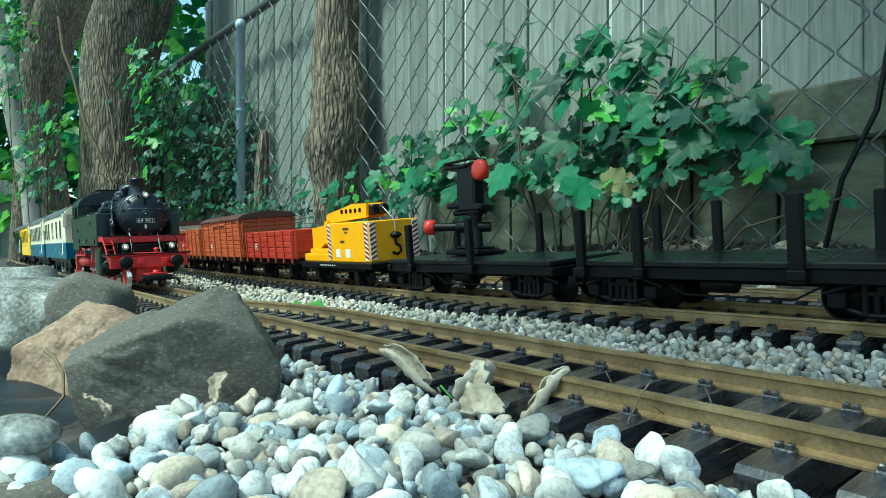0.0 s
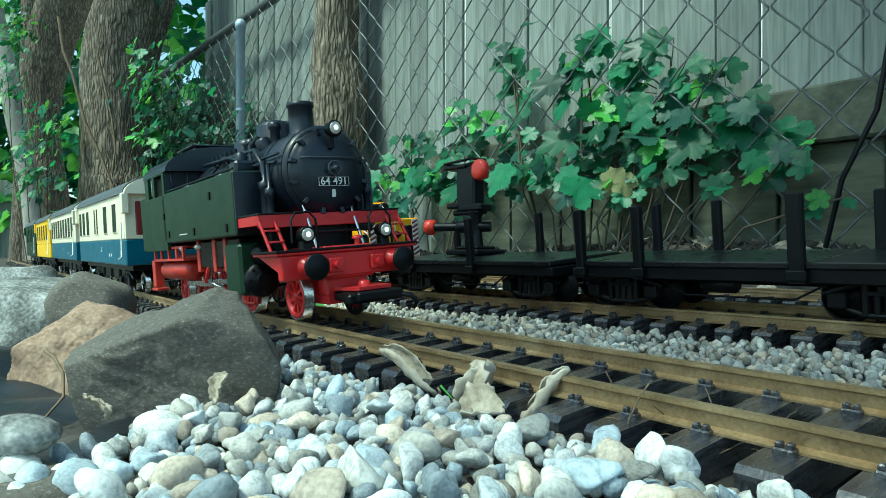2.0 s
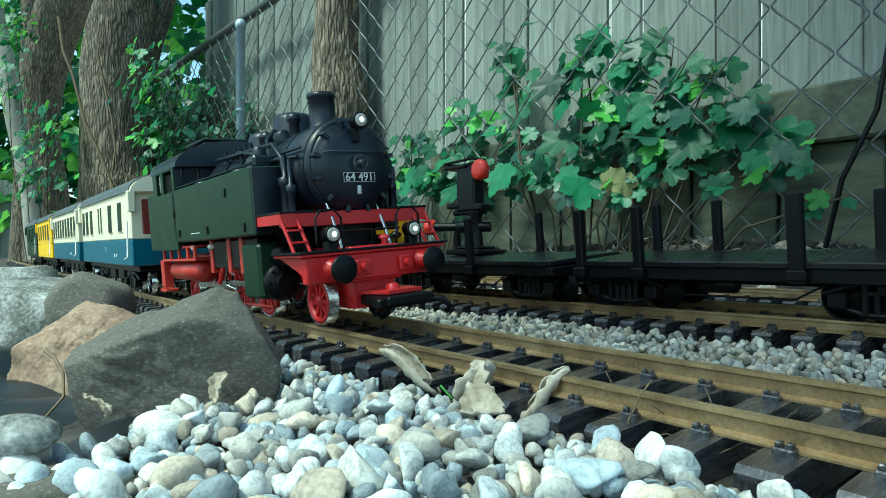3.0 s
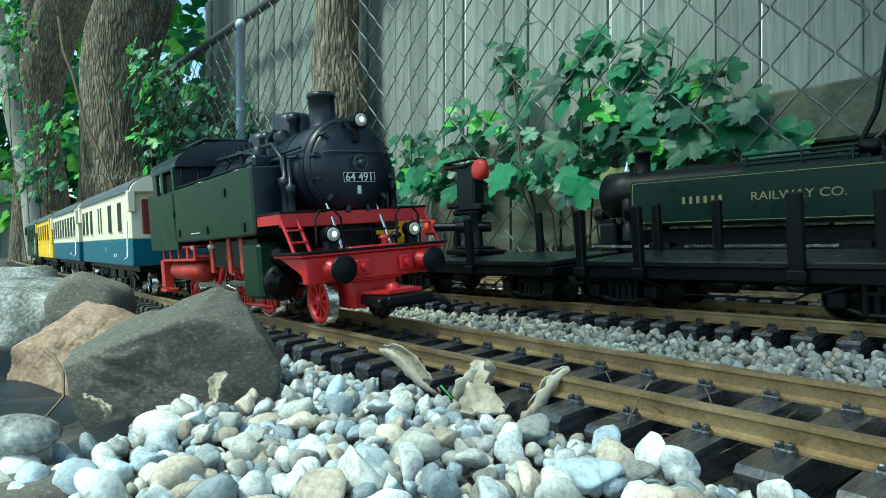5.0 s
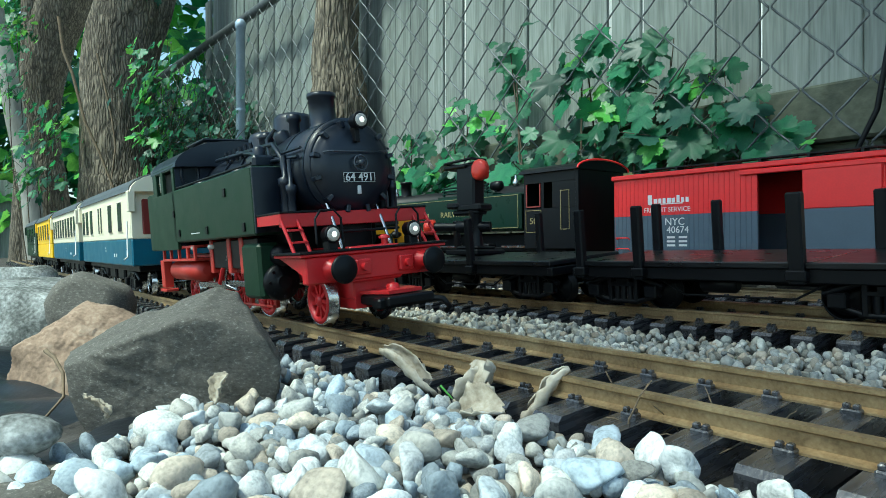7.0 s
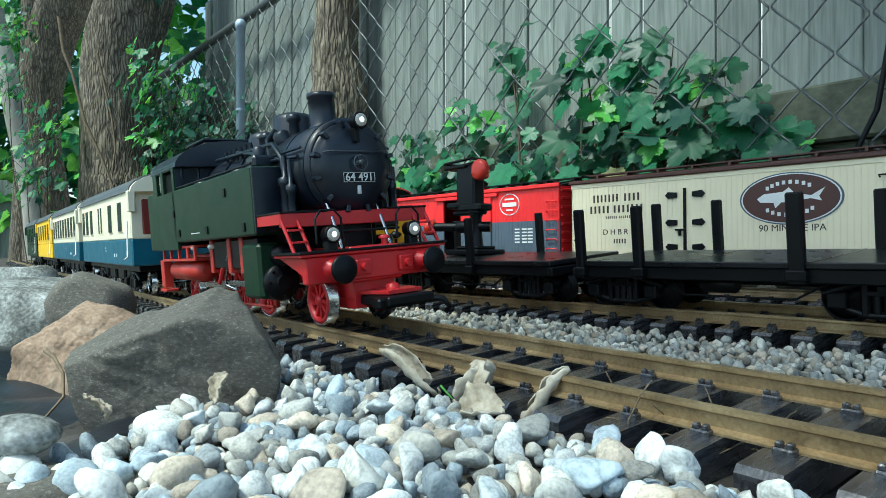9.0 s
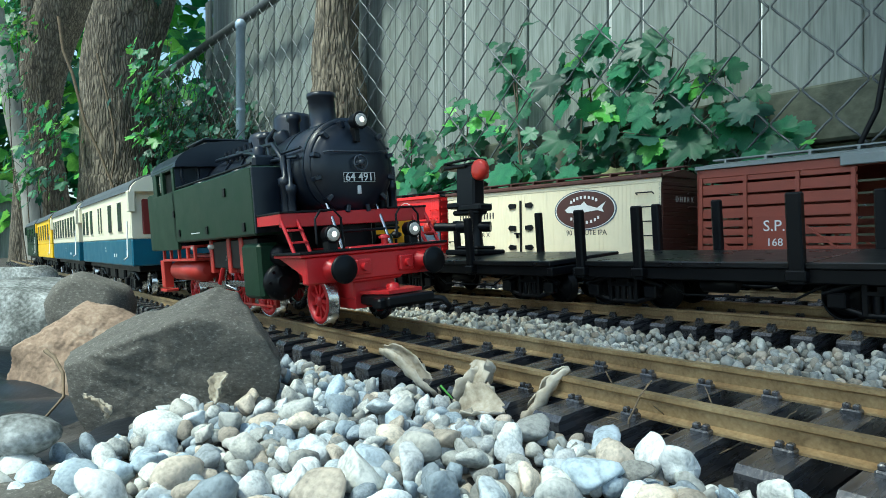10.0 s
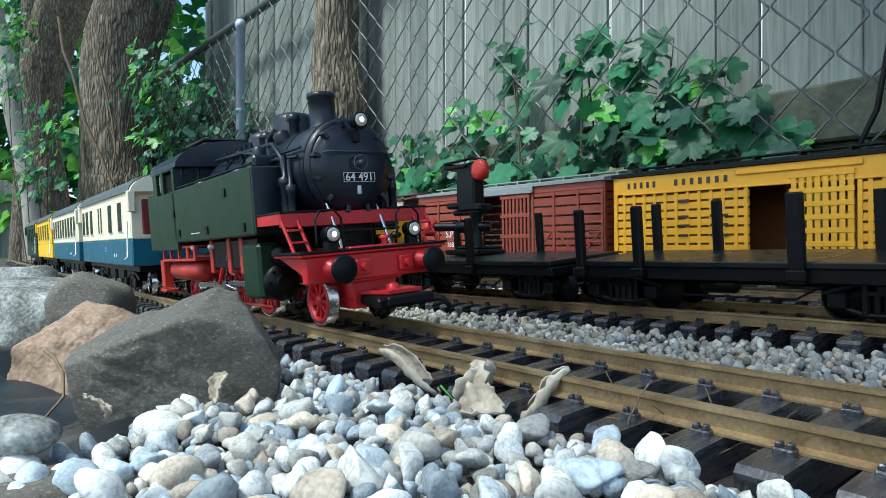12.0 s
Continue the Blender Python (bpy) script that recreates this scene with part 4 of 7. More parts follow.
def build_canopy():
    """An unseen tree added behind the camera, its crown placed to shade the tracks."""
    rng = random.Random(31)
    e = thing("unseen_shade_tree", "unseen leafy tree added to shade the tracks and fence", "tree", "trees along the fence")
    b = B()
    b.tube([(0.9, -1.5, -0.05), (0.85, -1.45, 0.8), (0.6, -1.1, 1.5), (0.2, -0.6, 1.85)], 0.10, 16, 0.05)
    part("trunk", b, BARK, e)
    c = Vector((-0.22, -0.06, 1.8))
    for tip in ((-0.7, -0.1, 1.8), (0.0, 0.3, 1.85), (0.4, -0.2, 1.8), (-0.2, -0.5, 1.9)):
        b = B()
        b.tube([(0.2, -0.6, 1.85), ((0.2 + tip[0]) / 2, (-0.6 + tip[1]) / 2, 1.95), tip], 0.03, 8, 0.008)
        part("limb", b, BARK, e)
    crown = B()
    shape = leaf_shape()
    for _ in range(720):
        d = Vector((rng.gauss(0, 1), rng.gauss(0, 1), rng.gauss(0, 1))).normalized() * rng.random() ** 0.45
        p = c + Vector((d.x * 0.72, d.y * 0.52, d.z * 0.32))
        add_leaf(crown, p, (rng.uniform(-1, 1), rng.uniform(-1, 1), rng.uniform(-0.8, 0.2)), (rng.uniform(-0.7, 0.2), rng.uniform(-0.6, 0.3), 1), rng.uniform(0.07, 0.13), shape)
    # extra unseen clump, placed to shade the right part of the fence
    for _ in range(280):
        p = Vector((0.24, 0.50, 1.85)) + Vector((rng.gauss(0, 0.2), rng.gauss(0, 0.16), rng.gauss(0, 0.12)))
        add_leaf(crown, p, (rng.uniform(-1, 1), rng.uniform(-1, 1), rng.uniform(-0.8, 0.2)), (rng.uniform(-0.7, 0.2), rng.uniform(-0.6, 0.3), 1), rng.uniform(0.07, 0.13), shape)
    tagged(part("crown", crown, LEAFDARK, e), kind="stuff")


def build_plants():
    mats = [(LEAF, 6), (LEAFDARK, 2.0), (LEAFLIGHT, 1.0)]
    bush("shrub", "green lobed-leaf shrub growing through the chain-link fence",
         [(-0.68, 0.71, 0.475, 0.05, 0.03, 0.035, 14), (-0.66, 0.71, 0.405, 0.05, 0.03, 0.04, 14), (-0.63, 0.69, 0.277, 0.07, 0.04, 0.05, 26), (-0.48, 0.71, 0.43, 0.06, 0.03, 0.04, 16), (-0.48, 0.70, 0.375, 0.07, 0.04, 0.05, 20),
          (-0.41, 0.69, 0.306, 0.08, 0.05, 0.05, 30), (-0.36, 0.71, 0.394, 0.06, 0.03, 0.04, 16), (-0.30, 0.70, 0.325, 0.07, 0.04, 0.05, 24), (-0.27, 0.69, 0.247, 0.07, 0.05, 0.05, 28), (-0.20, 0.70, 0.278, 0.05, 0.03, 0.05, 18),
          (-0.23, 0.71, 0.335, 0.05, 0.03, 0.03, 10), (-0.16, 0.69, 0.221, 0.05, 0.03, 0.04, 16), (-0.09, 0.69, 0.172, 0.05, 0.03, 0.025, 10), (-0.46, 0.68, 0.203, 0.07, 0.04, 0.05, 26), (-0.36, 0.68, 0.231, 0.07, 0.05, 0.05, 26),
          (-0.55, 0.68, 0.202, 0.06, 0.04, 0.04, 16), (-0.18, 0.70, 0.166, 0.06, 0.03, 0.03, 10), (-0.35, 0.68, 0.160, 0.07, 0.03, 0.03, 12), (-0.02, 0.70, 0.115, 0.03, 0.02, 0.02, 5)],
         mats, 3, 0.048, (-0.42, 0.7), True)
    bush("shrub", "low leafy shrub at the foot of the fence",
         [(-0.80, 0.70, 0.345, 0.06, 0.04, 0.05, 14), (-0.84, 0.69, 0.294, 0.07, 0.05, 0.05, 20), (-1.02, 0.70, 0.32, 0.07, 0.04, 0.05, 16), (-0.89, 0.68, 0.225, 0.09, 0.05, 0.05, 26), (-1.33, 0.66, 0.215, 0.08, 0.05, 0.03, 18), (-1.18, 0.67, 0.205, 0.08, 0.05, 0.04, 20), (-1.07, 0.68, 0.24, 0.07, 0.05, 0.05, 20), (-0.98, 0.67, 0.19, 0.09, 0.05, 0.05, 24), (-0.74, 0.68, 0.19, 0.08, 0.05, 0.05, 22)],
         mats, 5, 0.046, (-0.9, 0.7), True)
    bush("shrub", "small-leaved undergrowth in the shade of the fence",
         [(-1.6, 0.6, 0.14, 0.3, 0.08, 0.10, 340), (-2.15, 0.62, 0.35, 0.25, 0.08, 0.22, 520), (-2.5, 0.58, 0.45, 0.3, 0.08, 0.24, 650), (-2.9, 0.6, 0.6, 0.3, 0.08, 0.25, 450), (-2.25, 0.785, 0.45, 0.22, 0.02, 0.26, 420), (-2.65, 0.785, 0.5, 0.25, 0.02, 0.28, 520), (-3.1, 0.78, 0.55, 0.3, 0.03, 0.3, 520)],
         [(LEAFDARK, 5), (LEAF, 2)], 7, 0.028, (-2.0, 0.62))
    bush("young_maple", "maple saplings with dark lobed leaves among the trunks",
         [(-2.65, 0.18, 0.52, 0.12, 0.10, 0.10, 110), (-2.6, 0.14, 0.33, 0.12, 0.10, 0.10, 110), (-2.25, 0.44, 0.66, 0.12, 0.08, 0.10, 110), (-2.2, 0.46, 0.46, 0.1, 0.08, 0.10, 90), (-2.35, 0.50, 1.05, 0.12, 0.06, 0.03, 18), (-3.25, 0.14, 1.08, 0.12, 0.10, 0.12, 110), (-3.15, 0.10, 0.80, 0.10, 0.08, 0.10, 60)],
         [(LEAF, 5), (LEAFDARK, 1), (LEAFLIGHT, 2.5)], 9, 0.036, (-2.7, 0.2))
    wither = B()
    for u, z, size in ((-0.355, 0.185, 0.055), (-0.335, 0.175, 0.045), (-0.43, 0.165, 0.04)):
        add_leaf(wither, fence_point(u, 0.665, z), (0.25, -0.1, -1), (-0.5, -0.8, 0.2), size, leaf_shape())
    tagged(part("wilted_leaf", wither, LEAFWILT), "limp yellow-green wilted leaves hanging on the fence", "dead leaf", kind="stuff")
    # leafy branches overhead and far woods
    rng = random.Random(12)
    shape = leaf_shape(22)
    woods = thing("far_woods", "dense sunlit green foliage beyond the garden", "trees")
    # mostly the pale leaf colour, which puts sunlight into the woods
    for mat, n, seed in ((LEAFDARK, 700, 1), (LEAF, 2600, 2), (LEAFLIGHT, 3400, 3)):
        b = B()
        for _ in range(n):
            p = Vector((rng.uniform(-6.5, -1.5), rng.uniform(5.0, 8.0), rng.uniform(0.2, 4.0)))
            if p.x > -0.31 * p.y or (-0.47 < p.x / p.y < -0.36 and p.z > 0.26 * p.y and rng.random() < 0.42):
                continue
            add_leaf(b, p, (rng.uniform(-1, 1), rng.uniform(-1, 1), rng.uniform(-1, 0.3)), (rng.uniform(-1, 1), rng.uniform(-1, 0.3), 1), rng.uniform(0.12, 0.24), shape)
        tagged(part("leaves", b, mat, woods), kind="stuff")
    woods["kind"] = "stuff"


# ---- vehicles ----
def side_pose(x, y, z):
    """Writing on the side that faces the camera of a vehicle that runs away from it."""
    return Matrix.Translation((x, y, z)) @ Matrix(((-1, 0, 0, 0), (0, 0, 1, 0), (0, 1, 0, 0), (0, 0, 0, 1)))


def near_pose(x, y, z):
    """Writing on the right-hand side of a vehicle."""
    return Matrix.Translation((x, y, z)) @ pose(0, 0, 0, 90)


def front_pose(x, y, z):
    return Matrix.Translation((x, y, z)) @ pose(0, 0, 0, 90, 0, 90)


SPUN = []


def wheelset(parent, x, r, mat, k=1.0, spokes=0, gauge=0.0225, speed="slow", face=None):
    """An axle with two flanged wheels, turning about its own middle."""
    b = B()
    b.cyl((0, -gauge, 0), (0, gauge, 0), r * 0.16, seg=8)
    w = part("wheelset", b, STEEL, parent)
    w.matrix_basis = pose(x, 0, r)
    for s in (-1, 1):
        t = B()
        t.lathe((0, s * (gauge - 0.0028), 0), (0, s, 0), [(0, r * 0.8), (0, r * 1.13), (0.0012, r * 1.13), (0.0018, r), (0.0062, r * 0.985), (0.0064, r * 0.93), (0.0045, r * 0.90), (0.001, r * 0.8), (0, r * 0.8)], 28, False)
        part("tyre", t, STEEL if speed == "engine" else BLACK, w, "bright steel tyre" if speed == "engine" else "")
        c = B()
        y0, y1 = s * (gauge - 0.0015), s * (gauge + 0.0025)
        if spokes:
            c.lathe((0, y0, 0), (0, s, 0), [(0, r * 0.24), (0.005, r * 0.24), (0.0056, r * 0.12)], 14)
            for i in range(spokes):
                c.box((r * 0.15, min(y0, y1), -r * 0.07), (r * 0.86, max(y0, y1), r * 0.07), 0, pose(0, 0, 0, 0, 360 * i / spokes))
            c.lathe((0, y0, 0), (0, s, 0), [(0, r * 0.74), (0, r * 0.92), (0.0052, r * 0.92), (0.0052, r * 0.74), (0, r * 0.74)], 24, False)
        else:
            c.lathe((0, y0, 0), (0, s, 0), [(0, r * 0.85), (0.002, r * 0.8), (0.001, r * 0.4), (0.004, r * 0.25), (0.0045, r * 0.1)], 20)
        part("wheel_centre", c, mat, w)
    SPUN.append((w, x, r, speed))
    return w


def bogie(parent, x, r=0.0145, base=0.054, speed="fast", mat=None, span=0.040):
    """Freight truck: two arched side frames with springs and journal boxes, and its axles."""
    mat = mat or BLACK
    b = B()
    for s in (-1, 1):
        y0, y1 = s * (span - 0.005), s * span
        prof = [(-base / 2 - 0.009, 0.012), (-base / 2 - 0.009, 0.019), (-0.014, 0.027), (0.014, 0.027), (base / 2 + 0.009, 0.019)]
        pts = [(p[0] + x, (y0 + y1) / 2, p[1]) for p in prof[1:5]]
        b.tube(pts, 0.0024, 6)
        pts = [(x - base / 2 - 0.006, (y0 + y1) / 2, 0.013), (x - 0.012, (y0 + y1) / 2, 0.0065), (x + 0.012, (y0 + y1) / 2, 0.0065), (x + base / 2 + 0.006, (y0 + y1) / 2, 0.013)]
        b.tube(pts, 0.0022, 6)
        for dx in (-0.012, 0.012):
            b.box((x + dx - 0.0018, y0, 0.006), (x + dx + 0.0018, y1, 0.0275), 0.0005)
        for dx in (-0.006, 0.0, 0.006):
            b.cyl((x + dx, (y0 + y1) / 2, 0.008), (x + dx, (y0 + y1) / 2, 0.019), 0.0024, seg=8)
        b.box((x - 0.012, min(y0, y1), 0.019), (x + 0.012, max(y0, y1), 0.022), 0.0004)
        for dx in (-base / 2, base / 2):
            b.box((x + dx - 0.0055, y0, 0.0105), (x + dx + 0.0055, y1 + s * 0.003, 0.0205), 0.001)
    b.box((x - 0.006, -span, 0.019), (x + 0.006, span, 0.026), 0.001)
    t = part("truck", b, mat, parent)
    for dx in (-base / 2, base / 2):
        wheelset(parent, x + dx, r, BLACK, speed=speed)
    return t


def bars(name, parent, mat, m, rows):
    """Unreadable or brand lettering as plain bars: rows of (x, y, width, height)."""
    b = B()
    for x, y, w, h in rows:
        b.box((x - w / 2, y - h / 2, 0), (x + w / 2, y + h / 2, 0.0003))
    ob = part(name, b, mat, parent)
    ob.matrix_basis = m
    return ob


def word_bars(x, y, n, step, h):
    return [(x + step * (i - (n - 1) / 2), y, step * 0.42, h) for i in range(n)]


def steam_engine():
    """German tank engine; built in real metres and scaled; x = 0 at the front buffers' faces."""
    k = 1 / 27
    e = thing("steam_locomotive", "black and dark green model tank engine with red buffer beam", "locomotive")

    def P(name, b, mat, label="", parent=e):
        return part(name, b, mat, parent, label)

    # frame and buffer beam
    b = B(k)
    b.box((-9.6, -0.5, 0.75), (-0.5, 0.5, 1.35), 0.03)
    b.box((-1.6, -0.42, 0.45), (-0.62, 0.42, 0.8), 0.03)
    b.prism([(-0.62, 0.30), (-0.62, 0.52), (-2.3, 0.7), (-2.3, 0.3)], -0.4, 0.4, 1)
    P("frame", b, RED)
    b = B(k)
    b.box((-0.62, -1.34, 0.80), (-0.44, 1.34, 1.24), 0.025)
    b.box((-1.5, -1.42, 1.24), (-0.40, 1.42, 1.29), 0.015)
    for y in (-1.30, 1.30):
        b.prism([(-0.62, 1.24), (-1.5, 1.24), (-0.62, 0.95)], y - 0.02, y + 0.02, 1)
    beam = P("buffer_beam", b, RED)
    b = B(k)
    b.box((-1.5, -1.45, 1.29), (-0.38, 1.45, 1.33), 0.01)
    P("front_plate", b, BLACK)
    for y in (-0.33, 0.52):
        b = B(k)
        b.box((-0.44, y - 0.14, 0.88), (-0.36, y + 0.14, 1.14), 0.02)
        b.cyl((-0.36, y, 1.01), (-0.26, y, 1.01), 0.07, seg=10)
        P("pipe_socket", b, RED, parent=beam)
    for y in (-0.875, 0.875):
        b = B(k)
        b.lathe((-0.46, y, 1.02), (1, 0, 0), [(0, 0.19), (0.07, 0.19), (0.10, 0.13), (0.36, 0.12)], 20)
        buf = P("buffer", b, RED)
        b = B(k)
        b.lathe((-0.10, y, 1.02), (1, 0, 0), [(0, 0.10), (0.03, 0.225), (0.06, 0.23), (0.085, 0.20), (0.095, 0.0)], 28)
        P("buffer_head", b, BLACK, "dull black buffer head", buf)
    b = B(k)
    b.box((-0.75, -0.30, 0.36), (0.25, 0.62, 0.52), 0.03)
    b.box((-0.1, -0.42, 0.32), (0.14, 0.72, 0.50), 0.04)
    b.tube([(0.14, 0.55, 0.42), (0.34, 0.72, 0.38), (0.40, 0.80, 0.24), (0.30, 0.78, 0.16)], 0.05, 8)
    P("coupler", b, BLACK, "black hook coupler")
    b = B(k)
    b.prism([(-0.75, -0.34), (0.05, -0.15), (0.05, 0.5), (-0.75, 0.6)], 0.54, 0.60, 2)
    b.lathe((-0.3, 0.15, 0.6), (0, 0, 1), [(0, 0.12), (0.08, 0.1), (0.1, 0.02)], 12)
    P("coupler_plate", b, RED)
    # upper running plate round the smokebox
    b = B(k)
    b.prism([(-1.02, -1.46), (-1.02, 1.46), (-4.2, 1.46), (-4.2, -1.46)], 1.80, 1.97, 2)
    b.box((-1.06, -1.46, 1.74), (-1.0, 1.46, 1.98), 0.012)
    P("running_plate", b, RED)
    b = B(k)
    b.box((-4.2, -1.47, 1.975), (-0.98, -0.6, 2.01), 0.008)
    b.box((-4.2, 0.6, 1.975), (-0.98, 1.47, 2.01), 0.008)
    P("tread_plate", b, BLACK)
    # steps between the two plates
    for y in (-1.30, 1.30):
        b = B(k)
        for dx, dy in ((0, -0.14), (0, 0.14)):
            b.tube([(-1.02, y + dy - 0.0, 1.86), (-0.72, y + dy + (0.06 if dy > 0 else 0.06), 1.30)], 0.032, 6)
        for t in (0.3, 0.66):
            x, z = -1.02 + 0.3 * t, 1.86 - 0.56 * t
            b.box((x - 0.03, y - 0.12 + 0.06 * t, z - 0.02), (x + 0.06, y + 0.16 + 0.06 * t, z + 0.015), 0.006)
        P("step_ladder", b, RED)
    # grab rods in front of the smokebox
    for y in (-0.52, 0.45):
        b = B(k)
        b.tube([(-1.15, y, 2.12), (-0.75, y + 0.02, 1.33)], 0.034, 8)
        P("slanted_rod", b, STEEL)
    b = B(k)
    b.tube([(-0.9, -0.75, 1.62), (-0.88, 0.75, 1.62)], 0.025, 6)
    for y in (-0.78, 0.78):
        b.tube([(-0.62, y - 0.25, 1.45), (-0.62, y - 0.25, 1.85), (-0.62, y - 0.15, 1.98), (-0.62, y + 0.1, 1.98), (-0.62, y + 0.22, 1.85), (-0.62, y + 0.24, 1.3)], 0.022, 6)
    P("handrail", b, BLACK)
    b = B(k)
    b.box((-1.9, -0.42, 1.30), (-1.25, 0.42, 1.95), 0.03)
    b.box((-2.6, -0.9, 1.0), (-1.9, 0.9, 1.80), 0.03)
    P("smokebox_saddle", b, BLACK)
    b = B(k)
    b.cyl((-0.66, 0.28, 1.33), (-0.66, 0.28, 1.45), 0.06, seg=10)
    b.lathe((-0.66, 0.28, 1.45), (0, 0, 1), [(0, 0.1), (0.04, 0.1), (0.07, 0.04)], 12)
    P("valve_cap", b, RED)
    # boiler, smokebox and door
    b = B(k)
    b.lathe((-1.12, 0, 2.76), (-1, 0, 0), [(0, 0.80), (0.04, 0.86), (2.2, 0.86), (2.22, 0.83), (6.4, 0.83)], 48)
    boiler = P("boiler", b, BOILER)
    for x in (-1.22, -2.1, -3.35, -4.4, -5.4):
        b = B(k)
        b.lathe((x, 0, 2.76), (-1, 0, 0), [(0, 0.872), (0.07, 0.872)], 48)
        P("boiler_band", b, BOILER, parent=boiler)
    b = B(k)
    b.lathe((-1.12, 0, 2.74), (1, 0, 0), [(0, 0.79), (0.05, 0.79), (0.06, 0.74), (0.13, 0.70), (0.20, 0.52), (0.24, 0.25), (0.25, 0.0)], 48)
    for i in range(12):
        a = 2 * math.pi * (i + 0.5) / 12
        b.box((-1.13, -0.04, 0.69), (-0.96, 0.04, 0.82), 0.012, Matrix.Translation((0, 0, 2.74)) @ pose(0, 0, 0, math.degrees(a)) )
    door = P("smokebox_door", b, BOILER)
    b = B(k)
    b.lathe((-0.88, 0, 2.78), (1, 0, 0), [(0, 0.05), (0.16, 0.05), (0.165, 0.0)], 10)
    wheel_pts = [(-0.78, 0.13 * math.cos(t * math.pi / 8), 2.78 + 0.13 * math.sin(t * math.pi / 8)) for t in range(17)]
    b.tube(wheel_pts, 0.018, 6)
    for a in (0.4, 1.97, 3.54, 5.1):
        b.tube([(-0.78, 0, 2.78), (-0.78, 0.13 * math.cos(a), 2.78 + 0.13 * math.sin(a))], 0.014, 5)
    b.tube([(-0.94, -0.62, 2.98), (-0.82, -0.55, 2.98), (-0.80, 0.55, 2.98), (-0.94, 0.62, 2.98)], 0.016, 6)
    P("door_handwheel", b, HIGHLIGHTBLACK, parent=door)
    b = B(k)
    b.box((-0.92, -0.31, 2.46), (-0.865, 0.31, 2.62), 0.01)
    plate = P("cab_number_plate", b, BLACK, parent=door)
    bars("plate_border", door, WHITE, front_pose(-0.865 * k, 0, 2.54 * k), [(0, 0.078 * k, 0.62 * k, 0.006 * k), (0, -0.078 * k, 0.62 * k, 0.006 * k), (-0.307 * k, 0, 0.006 * k, 0.15 * k), (0.307 * k, 0, 0.006 * k, 0.15 * k)])
    lettering("plate_number", "64 491", 0.20 * k, WHITE, door, front_pose(-0.862 * k, 0, 2.54 * k), bold=0.00004)
    b = B(k)
    b.box((-0.93, -0.035, 2.25), (-0.88, 0.035, 2.40), 0.01)
    P("depot_plate", b, WHITE, parent=door)
    # lamps
    for x, y, z in ((-0.70, 0, 3.50), (-0.50, -0.80, 1.58), (-0.50, 0.80, 1.58)):
        b = B(k)
        b.lathe((x - 0.22, y, z), (1, 0, 0), [(0, 0.08), (0.04, 0.13), (0.20, 0.135), (0.24, 0.15), (0.25, 0.13)], 20)
        if z > 3:
            b.box((x - 0.3, -0.05, z - 0.35), (x - 0.12, 0.05, z - 0.08), 0.01)
        else:
            b.box((x - 0.2, y - 0.09, z - 0.3), (x, y + 0.09, z - 0.1), 0.02)
        lamp = P("headlamp", b, BLACK)
        b = B(k)
        b.lathe((x + 0.03, y, z), (1, 0, 0), [(0, 0.112), (0.02, 0.108), (0.035, 0.08), (0.04, 0.0)], 20)
        P("lens", b, LENS, "clear glass lens", lamp)
        b = B(k)
        b.lathe((x + 0.068, y, z), (1, 0, 0), [(0, 0.05), (0.012, 0.042), (0.018, 0.0)], 14)
        P("bulb", b, BULB, "lit white bulb", lamp)
    # chimney, domes and fittings
    b = B(k)
    b.lathe((-2.05, 0, 3.52), (0, 0, 1), [(0, 0.34), (0.10, 0.255), (0.60, 0.245), (0.62, 0.27), (0.70, 0.27), (0.70, 0.22), (0.55, 0.20)], 28)
    P("chimney", b, BOILER)
    for x, r, h in ((-3.35, 0.40, 0.50), (-4.9, 0.34, 0.36)):
        b = B(k)
        b.lathe((x, 0, 3.45), (0, 0, 1), [(0, r * 1.15), (0.12, r), (h, r), (h + 0.1, r * 0.85), (h + 0.15, r * 0.4), (h + 0.16, 0)], 24)
        P("dome", b, BOILER)
    b = B(k)
    for s in (-1, 1):
        b.tube([(-1.25, s * 0.88, 3.1), (-6.3, s * 0.88, 3.1)], 0.025, 6)
        b.tube([(-1.3, s * 0.92, 2.95), (-2.4, s * 0.95, 3.0), (-3.1, s * 0.7, 3.5), (-3.35, s * 0.42, 3.75)], 0.035, 6)
        b.tube([(-1.9, s * 0.9, 2.2), (-1.9, s * 0.95, 3.0), (-2.6, s * 0.8, 3.35), (-6.3, s * 0.62, 3.5)], 0.045, 6)
        b.tube([(-2.6, s * 0.9, 2.95), (-3.6, s * 0.8, 3.3), (-4.9, s * 0.62, 3.5)], 0.05, 6)
        b.lathe((-1.75, s * 0.98, 2.02), (0, 0, 1), [(0, 0.10), (0.45, 0.10), (0.48, 0.13), (0.6, 0.13), (0.64, 0.05), (1.0, 0.05)], 14)
        b.lathe((-1.45, s * 1.02, 2.02), (0, 0, 1), [(0, 0.07), (0.3, 0.07), (0.33, 0.10), (0.45, 0.10), (0.48, 0.04), (0.9, 0.04)], 12)
        for j in range(6):
            b.cyl((-4.2 - 0.3 * j, s * 0.55, 3.35), (-4.2 - 0.3 * j, s * 0.60, 3.62), 0.04, seg=8)
    b.lathe((-2.55, -0.35, 3.45), (0, 0, 1), [(0, 0.1), (0.3, 0.1), (0.34, 0.14), (0.45, 0.14), (0.48, 0.05)], 14)
    b.lathe((-4.15, -0.25, 3.5), (0, 0, 1), [(0, 0.16), (0.18, 0.16), (0.22, 0.2), (0.32, 0.1)], 14)
    b.lathe((-4.15, 0.25, 3.5), (0, 0, 1), [(0, 0.12), (0.25, 0.12), (0.3, 0.05)], 14)
